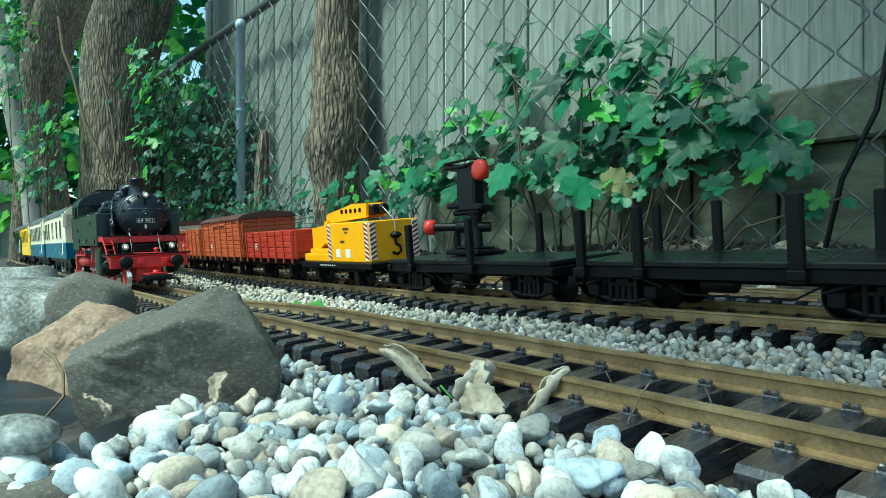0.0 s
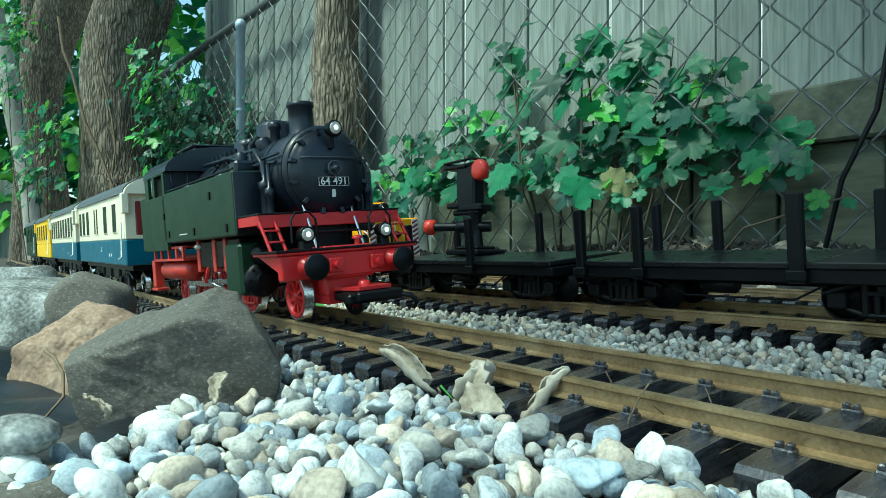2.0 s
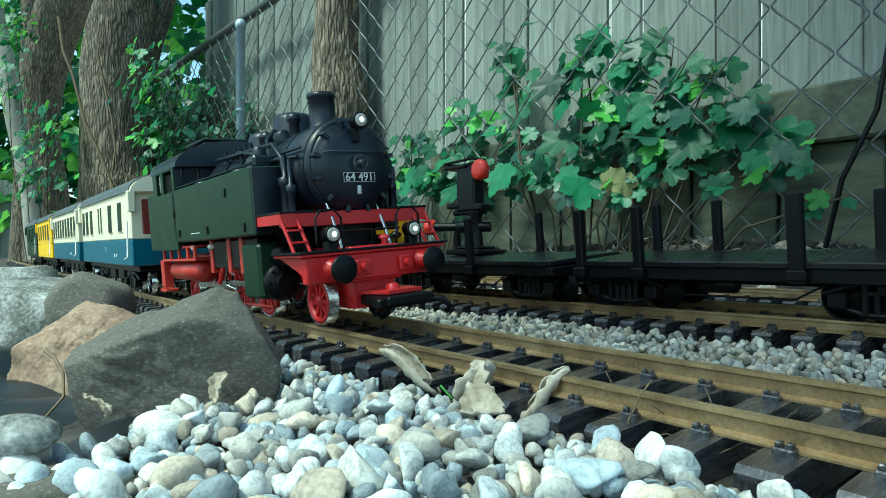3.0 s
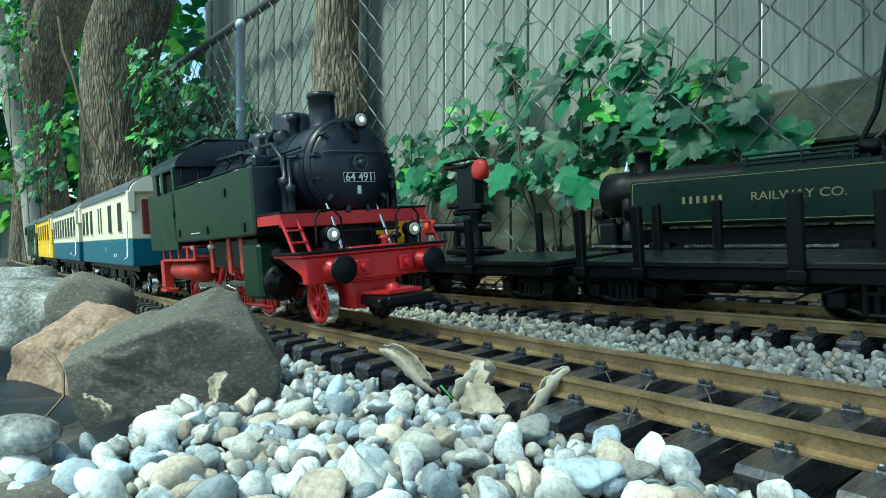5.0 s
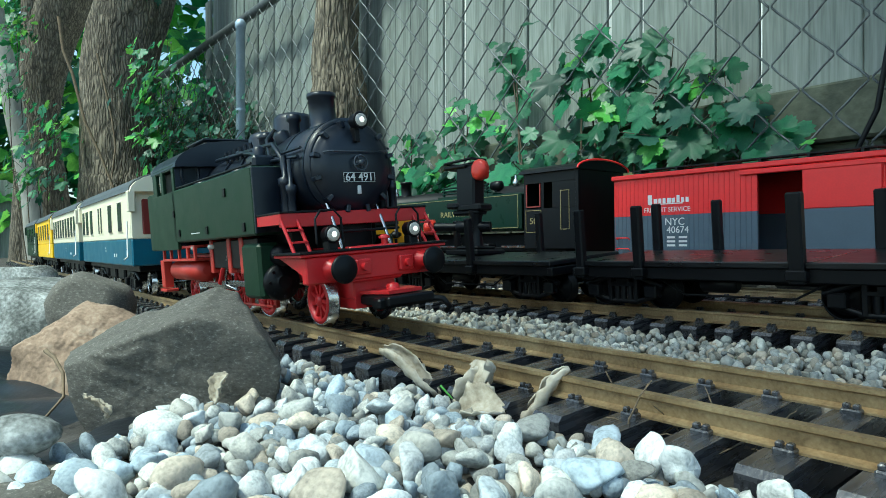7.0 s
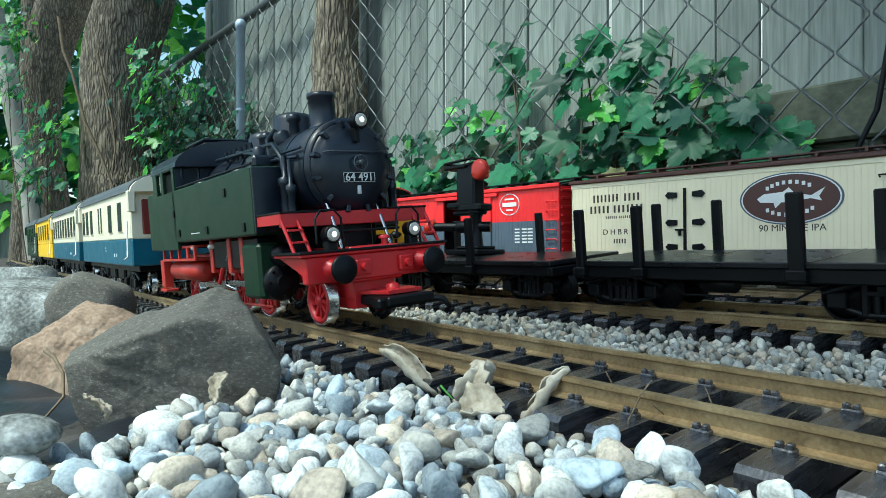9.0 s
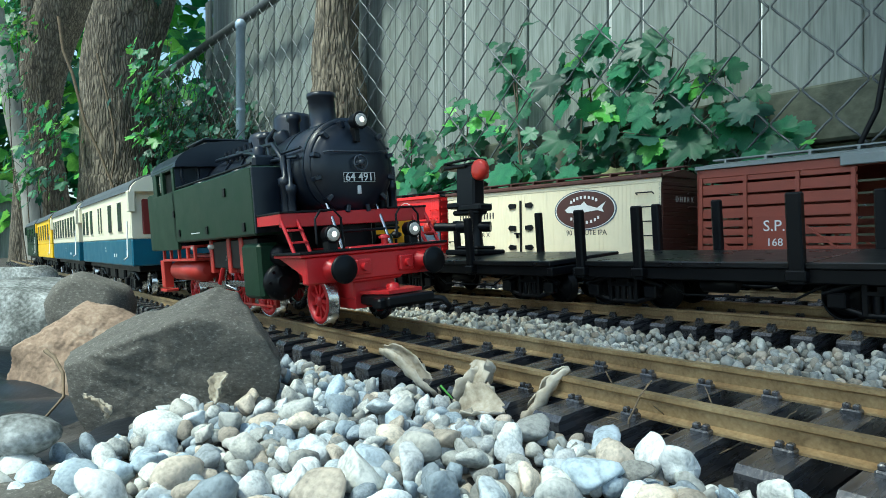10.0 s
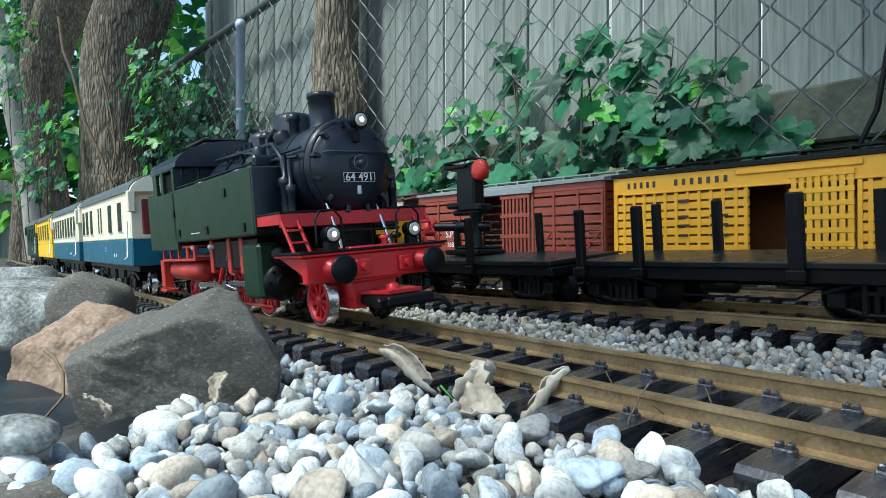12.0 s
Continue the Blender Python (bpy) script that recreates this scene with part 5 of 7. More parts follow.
    P("pipework", b, BOILER)
    b = B(k)
    b.lathe((-2.75, -0.45, 3.35), (0.0, -0.5, 1), [(0, 0.16), (0.25, 0.16), (0.30, 0.1)], 14)
    P("bell_cover", b, BOILER)
    # side tanks and cab
    for s, nm in ((-1, "near"), (1, "far")):
        b = B(k)
        b.box((-7.05, s * 0.85, 1.66), (-2.02, s * 1.5, 2.88), 0.035)
        tank = P("side_tank", b, DKGREEN, "dark green water tank")
        b = B(k)
        b.box((-2.035, s * 0.86, 1.70), (-1.99, s * 1.49, 2.86), 0.01)
        P("tank_front", b, BOILER, parent=tank)
        for x, z in ((-2.5, 1.75), (-4.6, 1.78), (-6.6, 1.80), (-6.95, 2.25), (-3.4, 2.45)):
            b = B(k)
            b.box((x - 0.06, s * 1.5, z), (x + 0.06, s * 1.53, z + 0.16), 0.008)
            P("tank_bracket", b, BLACK, parent=tank)
        b = B(k)
        b.tube([(-2.1, s * 1.44, 2.93), (-6.8, s * 1.44, 2.93)], 0.022, 6)
        P("tank_rail", b, BLACK, parent=tank)
        for x in (-3.3, -5.6):
            b = B(k)
            b.lathe((x, s * 1.2, 2.87), (0, 0, 1), [(0, 0.17), (0.07, 0.17), (0.09, 0.12), (0.13, 0.03)], 16)
            P("filler_cap", b, BOILER, parent=tank)
        b = B(k)
        b.box((-2.75, s * 0.87, 2.885), (-2.35, s * 1.3, 3.12), 0.05)
        b.lathe((-2.55, s * 1.1, 3.1), (0, 0, 1), [(0, 0.12), (0.16, 0.12), (0.2, 0.05)], 12)
        P("air_pump", b, BOILER)
        bars("tank_writing", tank, WHITE, (near_pose(-5.4 * k, -1.502 * k, 1.83 * k) if s < 0 else near_pose(-5.4 * k, 1.502 * k, 1.83 * k) @ pose(0, 0, 0, 0, 180)), [(i * 0.0011 - 0.011, 0, 0.0008, 0.0008) for i in range(20)])
    cabx0, cabx1 = -8.75, -6.85
    for s in (-1, 1):
        b = B(k)
        b.box((cabx0, s * 1.42, 1.5), (cabx1 + 0.0, s * 1.5, 2.86), 0.01)
        b.box((cabx1 - 0.18, s * 1.40, 2.86), (cabx1, s * 1.48, 3.42), 0.01)
        b.box((cabx0, s * 1.40, 2.86), (cabx0 + 0.35, s * 1.48, 3.42), 0.01)
        b.box((cabx0 + 0.75, s * 1.40, 2.86), (cabx0 + 0.95, s * 1.48, 3.42), 0.01)
        b.box((cabx0, s * 1.38, 3.38), (cabx1, s * 1.47, 3.5), 0.01)
        P("cab_side", b, DKGREEN)
    b = B(k)
    prof = [(1.48 * math.cos(a), 3.42 + 0.62 * math.sin(a)) for a in [math.pi * i / 16 for i in range(17)]]
    b.prism(prof, cabx0 - 0.15, cabx1 + 0.22)
    b.box((cabx0 + 0.4, -0.55, 4.0), (cabx1 - 0.35, 0.55, 4.12), 0.03)
    b.box((cabx0 + 0.3, -0.65, 4.12), (cabx1 - 0.25, 0.65, 4.16), 0.01)
    roof = P("cab_roof", b, BOILER)
    # cab front wall with round-topped windows
    b = B(k)
    prof = [(1.44 * math.cos(a), 3.42 + 0.58 * math.sin(a)) for a in [math.pi * i / 16 for i in range(17)]]
    b.prism(prof + [(-1.44, 1.6), (1.44, 1.6)], cabx1 - 0.04, cabx1 + 0.02)
    P("cab_front", b, BOILER)
    for s in (-1, 1):
        oval = [(s * 1.10 + 0.20 * math.cos(a), 3.26 + 0.30 * math.sin(a)) for a in [2 * math.pi * i / 24 for i in range(24)]]
        b = B(k)
        b.tube([(cabx1 + 0.03, y, z) for y, z in oval + oval[:1]], 0.035, 6)
        fr = P("window_frame", b, BOILER)
        b = B(k)
        b.prism(oval, cabx1 + 0.018, cabx1 + 0.024)
        P("pane", b, WINDOW, parent=fr)
    # black block added in the cab in place of the shade behind its openings
    b = B(k)
    b.box((cabx0 + 0.12, -1.3, 1.5), (cabx1 - 0.35, 1.3, 3.4), 0.02)
    P("cab_dark_fill", b, BLACK, "black block standing in for the shade inside the cab")
    b = B(k)
    b.box((-10.0, -1.35, 1.5), (-8.75, 1.35, 3.0), 0.04)
    P("coal_bunker", b, DKGREEN)
    # oxide red gear under the cab
    b = B(k)
    for s in (-1, 1):
        b.lathe((-8.3, s * 1.12, 0.98), (1, 0, 0), [(0, 0.1), (0.05, 0.24), (2.2, 0.24), (2.25, 0.1)], 18)
        b.box((-8.6, s * 0.8, 1.22), (-5.9, s * 1.42, 1.28), 0.01)
        b.box((-8.6, s * 0.8, 1.52), (-5.9, s * 1.42, 1.58), 0.01)
        for x in (-8.55, -7.9, -7.2, -6.5, -5.95):
            b.box((x - 0.05, s * 1.36, 1.25), (x + 0.05, s * 1.42, 1.55), 0.008)
        b.box((-8.9, s * 1.2, 0.55), (-8.6, s * 1.42, 1.25), 0.015)
        b.box((-9.0, s * 1.15, 0.45), (-8.4, s * 1.45, 0.52), 0.01)
        for x in (-5.2, -4.1, -3.4):
            b.box((x - 0.09, s * 0.9, 0.95), (x + 0.09, s * 1.28, 1.66), 0.015)
    P("red_undergear", b, REDDARK, "oxide red air tank and steps")
    b = B(k)
    b.box((-5.4, -1.25, 1.05), (-2.6, 1.25, 1.62), 0.02)
    P("inner_frame", b, BLACK)
    # cylinders
    for s in (-1, 1):
        b = B(k)
        b.lathe((-1.95, s * 1.05, 0.80), (-1, 0, 0), [(0, 0.12), (0.03, 0.16), (0.05, 0.31), (0.12, 0.34), (1.05, 0.34), (1.1, 0.2)], 28)
        b.lathe((-1.80, s * 1.03, 1.28), (-1, 0, 0), [(0, 0.1), (0.05, 0.2), (1.25, 0.2), (1.3, 0.1)], 22)
        for i in range(8):
            a = i * math.pi / 4
            b.cyl((-1.98, s * 1.05 + 0.26 * math.cos(a), 0.80 + 0.26 * math.sin(a)), (-2.0, s * 1.05 + 0.26 * math.cos(a), 0.80 + 0.26 * math.sin(a)), 0.03, seg=6)
        cyl = P("cylinder", b, BLACK)
        b = B(k)
        b.box((-2.95, s * 1.0, 0.52), (-2.12, s * 1.44, 1.52), 0.06)
        P("cylinder_casing", b, DKGREEN, parent=cyl)
        b = B(k)
        y = s * 1.12
        b.box((-6.6, y - 0.04, 0.60), (-4.1, y + 0.04, 0.74), 0.02)
        P("coupling_rod", b, STEEL)
        b = B(k)
        b.box((-4.9, y + s * 0.06 - 0.03, 0.68), (-2.9, y + s * 0.06 + 0.03, 0.80), 0.02)
        P("connecting_rod", b, STEEL)
        b = B(k)
        b.box((-4.2, y - 0.05, 0.96), (-2.9, y + 0.05, 1.04), 0.01)
        P("slide_bar", b, STEEL)
        b = B(k)
        b.tube([(-4.3, y + s * 0.1, 1.35), (-4.6, y + s * 0.1, 0.7), (-3.9, y + s * 0.1, 0.62)], 0.035, 6)
        P("crank_link", b, STEEL)
        b = B(k)
        b.tube([(-4.0, y + s * 0.08, 1.42), (-4.75, y + s * 0.08, 1.02), (-5.0, y + s * 0.08, 0.72)], 0.05, 6)
        b.box((-4.9, y + s * 0.02, 1.16), (-3.0, y + s * 0.09, 1.26), 0.015)
        P("valve_gear", b, RED)
        for x in (-3.05, -4.35, -5.65, -6.95):
            b = B(k)
            b.prism([(x - 0.06, 0.25), (x + 0.06, 0.25), (x + 0.10, 0.62), (x + 0.04, 1.0), (x - 0.06, 0.98)], s * 0.74, s * 0.82, 1)
            P("brake_hanger", b, REDDARK)
        b = B(k)
        b.tube([(-7.0, s * 0.86, 0.27), (-3.0, s * 0.86, 0.27)], 0.03, 6)
        P("brake_rod", b, REDDARK)
    # wheels
    wheelset(e, -1.42 * k, 0.425 * k * 1.04, RED, spokes=9, speed="engine")
    wheelset(e, -8.55 * k, 0.425 * k, RED, spokes=9, speed="engine")
    for x in (-3.7, -5.0, -6.3):
        wheelset(e, x * k, 0.62 * k, RED, spokes=13, speed="engine")
    for s in (-1, 1):
        for x in (-6.05, -4.85):
            b = B(k)
            b.lathe((x, s * 1.38, 1.56), (0, 0, -1), [(0, 0.05), (0.04, 0.075), (0.09, 0.06), (0.1, 0.0)], 10)
            P("gear_lamp", b, LENS)
    return e


def arch(w, z0, rise, n=12):
    return [(w * math.cos(math.pi * i / n), z0 + rise * math.sin(math.pi * i / n)) for i in range(n + 1)]


def coach(length, low, high, roofmat, label, windows, band=0.068, axle_speed="engine"):
    """Passenger coach: lower and upper body, arched roof, window frames with panes, end door, rails, trucks."""
    e = thing("passenger_coach", label, "railway coach", "coaches behind the tank engine")
    h, w = length / 2, 0.053
    b = B()
    b.box((-h, -w, 0.037), (h, w, band), 0.0015)
    part("lower_body", b, low, e)
    b = B()
    b.box((-h, -w, band), (h, w, 0.123), 0.0012)
    part("upper_body", b, high, e)
    b = B()
    b.prism(arch(w + 0.002, 0.122, 0.024), -h - 0.002, h + 0.002)
    part("roof", b, roofmat, e)
    for x0, x1 in ((h, h + 0.009), (-h - 0.009, -h)):
        b = B()
        b.prism(arch(w + 0.001, 0.121, 0.023), x0, x1)
        for s in (-1, 1):
            b.box((x0, s * w - 0.004, 0.098), (x1, s * w + 0.004, 0.122), 0.001)
        part("end_hood", b, high, e)
    for s in (-1, 1):
        y = s * w
        for x, ww in windows:
            b = B()
            b.box((x - ww / 2 - 0.0015, y - 0.001, band + 0.008), (x + ww / 2 + 0.0015, y + 0.0012, 0.114), 0.0006)
            fr = part("window", b, high, e)
            b = B()
            b.box((x - ww / 2, y - 0.001, band + 0.010), (x + ww / 2, y + s * 0.0016, 0.112))
            part("pane", b, WINDOW, fr)
        b = B()
        b.tube([(h - 0.004, y + s * 0.003, 0.088), (h - 0.004, y + s * 0.004, 0.048), (h - 0.002, y + s * 0.008, 0.045)], 0.0009, 6)
        part("grab_rail", b, WHITE, e)
        bars("side_writing", e, WHITE, near_pose(0.02, y, 0.055) if s < 0 else near_pose(0.02, y, 0.055) @ pose(0, 0, 0, 0, 180), [(0, 0.003, 0.004, 0.002), (0, -0.001, 0.004, 0.002), (0.06, -0.006, 0.003, 0.004), (0.075, -0.006, 0.003, 0.004)])
    for sx in (-1, 1):
        b = B()
        x = sx * h
        b.box((x - 0.001, -0.041, 0.073), (x + sx * 0.002, -0.029, 0.113), 0.0025)
        dr = part("end_door", b, DOORRED, e, "dark red end door window")
        b = B()
        b.box((x, -0.012, 0.020), (x + sx * 0.018, 0.012, 0.030), 0.001)
        part("coupler", b, BLACK, e)
    b = B()
    b.box((-h + 0.01, -0.044, 0.030), (h - 0.01, 0.044, 0.038), 0.001)
    for x in (-0.09, -0.03, 0.03, 0.09):
        b.box((x - 0.02, -0.038, 0.016), (x + 0.02, 0.038, 0.031), 0.002)
    part("underframe", b, BLACK, e)
    for x in (-h + 0.075, h - 0.075):
        bogie(e, x, speed=axle_speed)
    return e


def wagon(name, length, mat, label, top, roof=None, planks=6, open_top=True, speed="still"):
    """Four-wheeled goods wagon with boarded sides, posts, underframe and axles."""
    e = thing(name, label, "goods wagon", "wagons on the middle track")
    h, w = length / 2, 0.052
    z0 = 0.037
    ph = (top - z0) / planks
    for s in (-1, 1):
        for i in range(planks):
            b = B()
            b.box((-h, s * (w - 0.003), z0 + ph * i + 0.0006), (h, s * w, z0 + ph * (i + 1)), 0.0008)
            part("side_board", b, mat, e)
        b = B()
        for j in range(7):
            x = -h + 0.006 + (length - 0.012) * j / 6
            b.box((x - 0.002, s * w, z0 - 0.006), (x + 0.002, s * (w + 0.0022), top), 0.0005)
        if not open_top:
            b.box((-h * 0.3, s * (w + 0.0004), top - 0.010), (h * 0.3, s * (w + 0.003), top - 0.006), 0.0005)
        part("side_frame", b, mat, e)
        bars("wagon_writing", e, WHITE, near_pose(-h * 0.5, s * (w + 0.0005), z0 + 0.02) if s < 0 else near_pose(-h * 0.5, s * (w + 0.0005), z0 + 0.02) @ pose(0, 0, 0, 0, 180), [(0, 0.004, 0.012, 0.002), (0, 0, 0.010, 0.002), (0.001, -0.004, 0.014, 0.001)])
    for s in (-1, 1):
        for i in range(planks):
            b = B()
            b.box((s * (h - 0.003), -w, z0 + ph * i + 0.0006), (s * h, w, z0 + ph * (i + 1)), 0.0008)
            part("end_board", b, mat, e)
        b = B()
        for y in (-w + 0.004, -0.017, 0.017, w - 0.004):
            b = B()
            b.box((s * h, y - 0.002, z0), (s * (h + 0.002), y + 0.002, top), 0.0005)
            part("end_post", b, mat, e)
        for y in (-0.032, 0.032):
            b = B()
            b.lathe((s * h, y, 0.032), (s, 0, 0), [(0, 0.004), (0.014, 0.004), (0.014, 0.008), (0.017, 0.007)], 14)
            part("buffer", b, BLACK, e)
    b = B()
    b.box((-h, -w + 0.004, z0 - 0.002), (h, w - 0.004, z0 + 0.002))
    part("floor", b, BLACK, e)
    if roof:
        b = B()
        b.prism(arch(w + 0.003, top, 0.012), -h - 0.004, h + 0.004)
        part("roof", b, roof, e)
    b = B()
    b.box((-h + 0.004, -0.04, 0.028), (h - 0.004, 0.04, 0.036), 0.001)
    for x in (-h * 0.55, h * 0.55):
        for s in (-1, 1):
            b.box((x - 0.018, s * 0.034, 0.024), (x + 0.018, s * 0.038, 0.029), 0.001)
            b.box((x - 0.006, s * 0.033, 0.008), (x + 0.006, s * 0.040, 0.026), 0.001)
    b.box((-h - 0.02, -0.008, 0.018), (h + 0.02, 0.008, 0.026), 0.001)
    part("underframe", b, BLACK, e)
    for x in (-h * 0.55, h * 0.55):
        wheelset(e, x, 0.0145, BLACK, speed=speed)
    return e


def flat_car(length, label, stakes):
    """Black flat car with boarded deck, side sills, stake pockets and upright stakes."""
    e = thing("flat_car", label, "flat car", "wagons on the middle track")
    h, w, top = length / 2, 0.050, 0.0405
    b = B()
    b.box((-h, -w, 0.036), (h, w, top), 0.0008)
    part("deck", b, DECK, e, "glossy black deck")
    b = B()
    for s in (-1, 1):
        b.box((-h + 0.002, s * 0.0475, 0.0265), (h - 0.002, s * 0.042, 0.0362), 0.0008)
    b.box((-h + 0.01, -0.012, 0.020), (h - 0.01, 0.012, 0.034), 0.001)
    for s in (-1, 1):
        b.box((s * h - 0.004, -w, 0.027), (s * h + 0.002, w, 0.0345), 0.0008)
        b.box((s * h, -0.009, 0.017), (s * (h + 0.022), 0.009, 0.027), 0.002)
    for s in (-1, 1):
        b.tube([(-h + 0.07, s * 0.036, 0.026), (-h * 0.3, s * 0.036, 0.014), (h * 0.3, s * 0.036, 0.014), (h - 0.07, s * 0.036, 0.026)], 0.0009, 5)
    part("underframe", b, BLACK, e)
    for x, s, tall, wd in stakes:
        b = B()
        b.box((x - wd * 0.42, s * w - 0.0036, 0.026), (x + wd * 0.42, s * w + 0.0036, top + tall), 0.0012)
        b.box((x - wd / 2 - 0.0008, s * w - 0.0045, 0.0285), (x + wd / 2 + 0.0008, s * w + 0.0042, 0.0355), 0.0009)
        part("stake", b, BLACK, e)
    for x in (-h + 0.038, h - 0.038):
        bogie(e, x, speed="still")
    for s in (-1, 1):
        b = B()
        b.lathe((s * h * 0.22, s * 0.03, 0.022), (1, 0, 0), [(0, 0.004), (0.002, 0.0065), (0.026, 0.0065), (0.028, 0.004)], 12)
        part("brake_cylinder", b, BLACK, e)
    return e


def crane_car():
    e = thing("crane_car", "yellow model breakdown crane wagon with hazard stripes and hook", "crane wagon", "wagons on the middle track")
    h, w = 0.098, 0.039
    b = B()
    b.box((-h, -0.046, 0.026), (h + 0.012, 0.046, 0.034), 0.001)
    for x in (-h * 0.6, h * 0.6):
        for s in (-1, 1):
            b.box((x - 0.02, s * 0.034, 0.021), (x + 0.02, s * 0.038, 0.027), 0.001)
            b.box((x - 0.006, s * 0.033, 0.008), (x + 0.006, s * 0.040, 0.024), 0.001)
    b.box((-h - 0.02, -0.008, 0.018), (h + 0.03, 0.008, 0.026), 0.001)
    part("underframe", b, BLACK, e)
    bars("frame_writing", e, WHITE, near_pose(-0.03, -0.0462, 0.030), [(i * 0.006, 0, 0.003, 0.0016) for i in range(8)])
    b = B()
    b.box((-h, -w, 0.034), (-0.018, w, 0.045), 0.001)
    b.box((-h + 0.012, -w + 0.004, 0.045), (-0.03, w - 0.004, 0.052), 0.001)
    part("rear_bed", b, CRANEYELLOW, e)
    b = B()
    b.box((-0.018, -w, 0.034), (h, w, 0.088), 0.0012)
    cab = part("cabin", b, CRANEYELLOW, e)
    b = B()
    b.prism([(-0.085, 0.050), (-0.085, 0.082), (-0.018, 0.088), (-0.018, 0.050), (-0.045, 0.060), (-0.060, 0.052)], -0.03, 0.03, 1)
    part("counterweight", b, CRANEYELLOW, e)
    b = B()
    for s in (-1, 1):
        b.prism([(-0.062, 0.088), (0.055, 0.093), (0.058, 0.112), (0.02, 0.113), (-0.05, 0.103), (-0.062, 0.10)], s * 0.014 - 0.002, s * 0.014 + 0.002, 1)
    b.box((-0.05, -0.014, 0.098), (0.045, 0.014, 0.104), 0.001)
    b.prism([(-0.085, 0.055), (-0.078, 0.055), (-0.052, 0.092), (-0.060, 0.092)], -0.02, 0.02, 1)
    jib = part("jib", b, CRANEYELLOW, e)
    for i in range(5):
        for s in (-1, 1):
            b = B()
            x = -0.012 + i * 0.013
            b.lathe((x, s * 0.0162, 0.1035), (0, s, 0), [(0, 0.0033), (0.0006, 0.0033)], 12)
            part("lightening_hole", b, BLACK, jib)
    b = B()
    b.box((0.045, -0.012, 0.096), (0.066, 0.012, 0.110), 0.002)
    b.lathe((0.066, 0.004, 0.104), (1, 0, 0), [(0, 0.007), (0.006, 0.007), (0.007, 0.003)], 14)
    part("sheave_block", b, BLACK, e)
    b = B()
    b.tube([(0.073, 0.0, 0.106), (0.1005, 0.0, 0.088), (0.1005, 0.0, 0.066)], 0.0007, 5)
    part("cable", b, STEEL, e)
    b = B()
    b.lathe((0.101, 0.0, 0.063), (0, 0, 1), [(0, 0.003), (0.003, 0.008), (0.006, 0.008), (0.009, 0.003)], 12)
    b.tube([(0.101, 0, 0.062), (0.101, 0, 0.056), (0.101, 0.006, 0.052), (0.101, 0.007, 0.046), (0.101, 0.001, 0.042), (0.101, -0.006, 0.045)], 0.0020, 7)
    part("hook", b, BLACK, e)
    # hazard stripes at the corners
    for (x0, face) in ((-0.012, "side"), (h - 0.006, "side"), (-w + 0.006, "end"), (w - 0.006, "end")):
        b = B()
        wd = 0.009
        if face == "side":
            b.box((x0 - wd / 2, -w - 0.0006, 0.037), (x0 + wd / 2, -w, 0.086))
        else:
            b.box((h, x0 - wd / 2, 0.037), (h + 0.0006, x0 + wd / 2, 0.086))
        st = part("warning_panel", b, WHITE, cab)
        for i in range(8):
            z = 0.0385 + i * 0.006
            b = B()
            q = [(-wd / 2, z + 0.003), (wd / 2, z - 0.001), (wd / 2, z + 0.002), (-wd / 2, z + 0.006)]
            if face == "side":
                b.prism([(x0 + a, min(c, 0.086)) for a, c in q], -w - 0.0009, -w - 0.0005, 1)
            else:
                b.prism([(x0 - a, min(c, 0.086)) for a, c in q], h + 0.0005, h + 0.0009, 0)
            part("stripe", b, DOORRED, st)
    bars("cabin_writing", cab, PRINT, near_pose(0.038, -w - 0.0001, 0.075), [(0, 0.004, 0.016, 0.003), (0, -0.001, 0.008, 0.002), (-0.012, -0.013, 0.012, 0.003)])
    for x in (0.012, 0.040):
        bars("notice", cab, WHITE, near_pose(x, -w - 0.0001, 0.046), [(0, 0, 0.013, 0.011)])
    for x in (-h * 0.6, h * 0.6):
        wheelset(e, x, 0.0145, BLACK, speed="still")
    return e


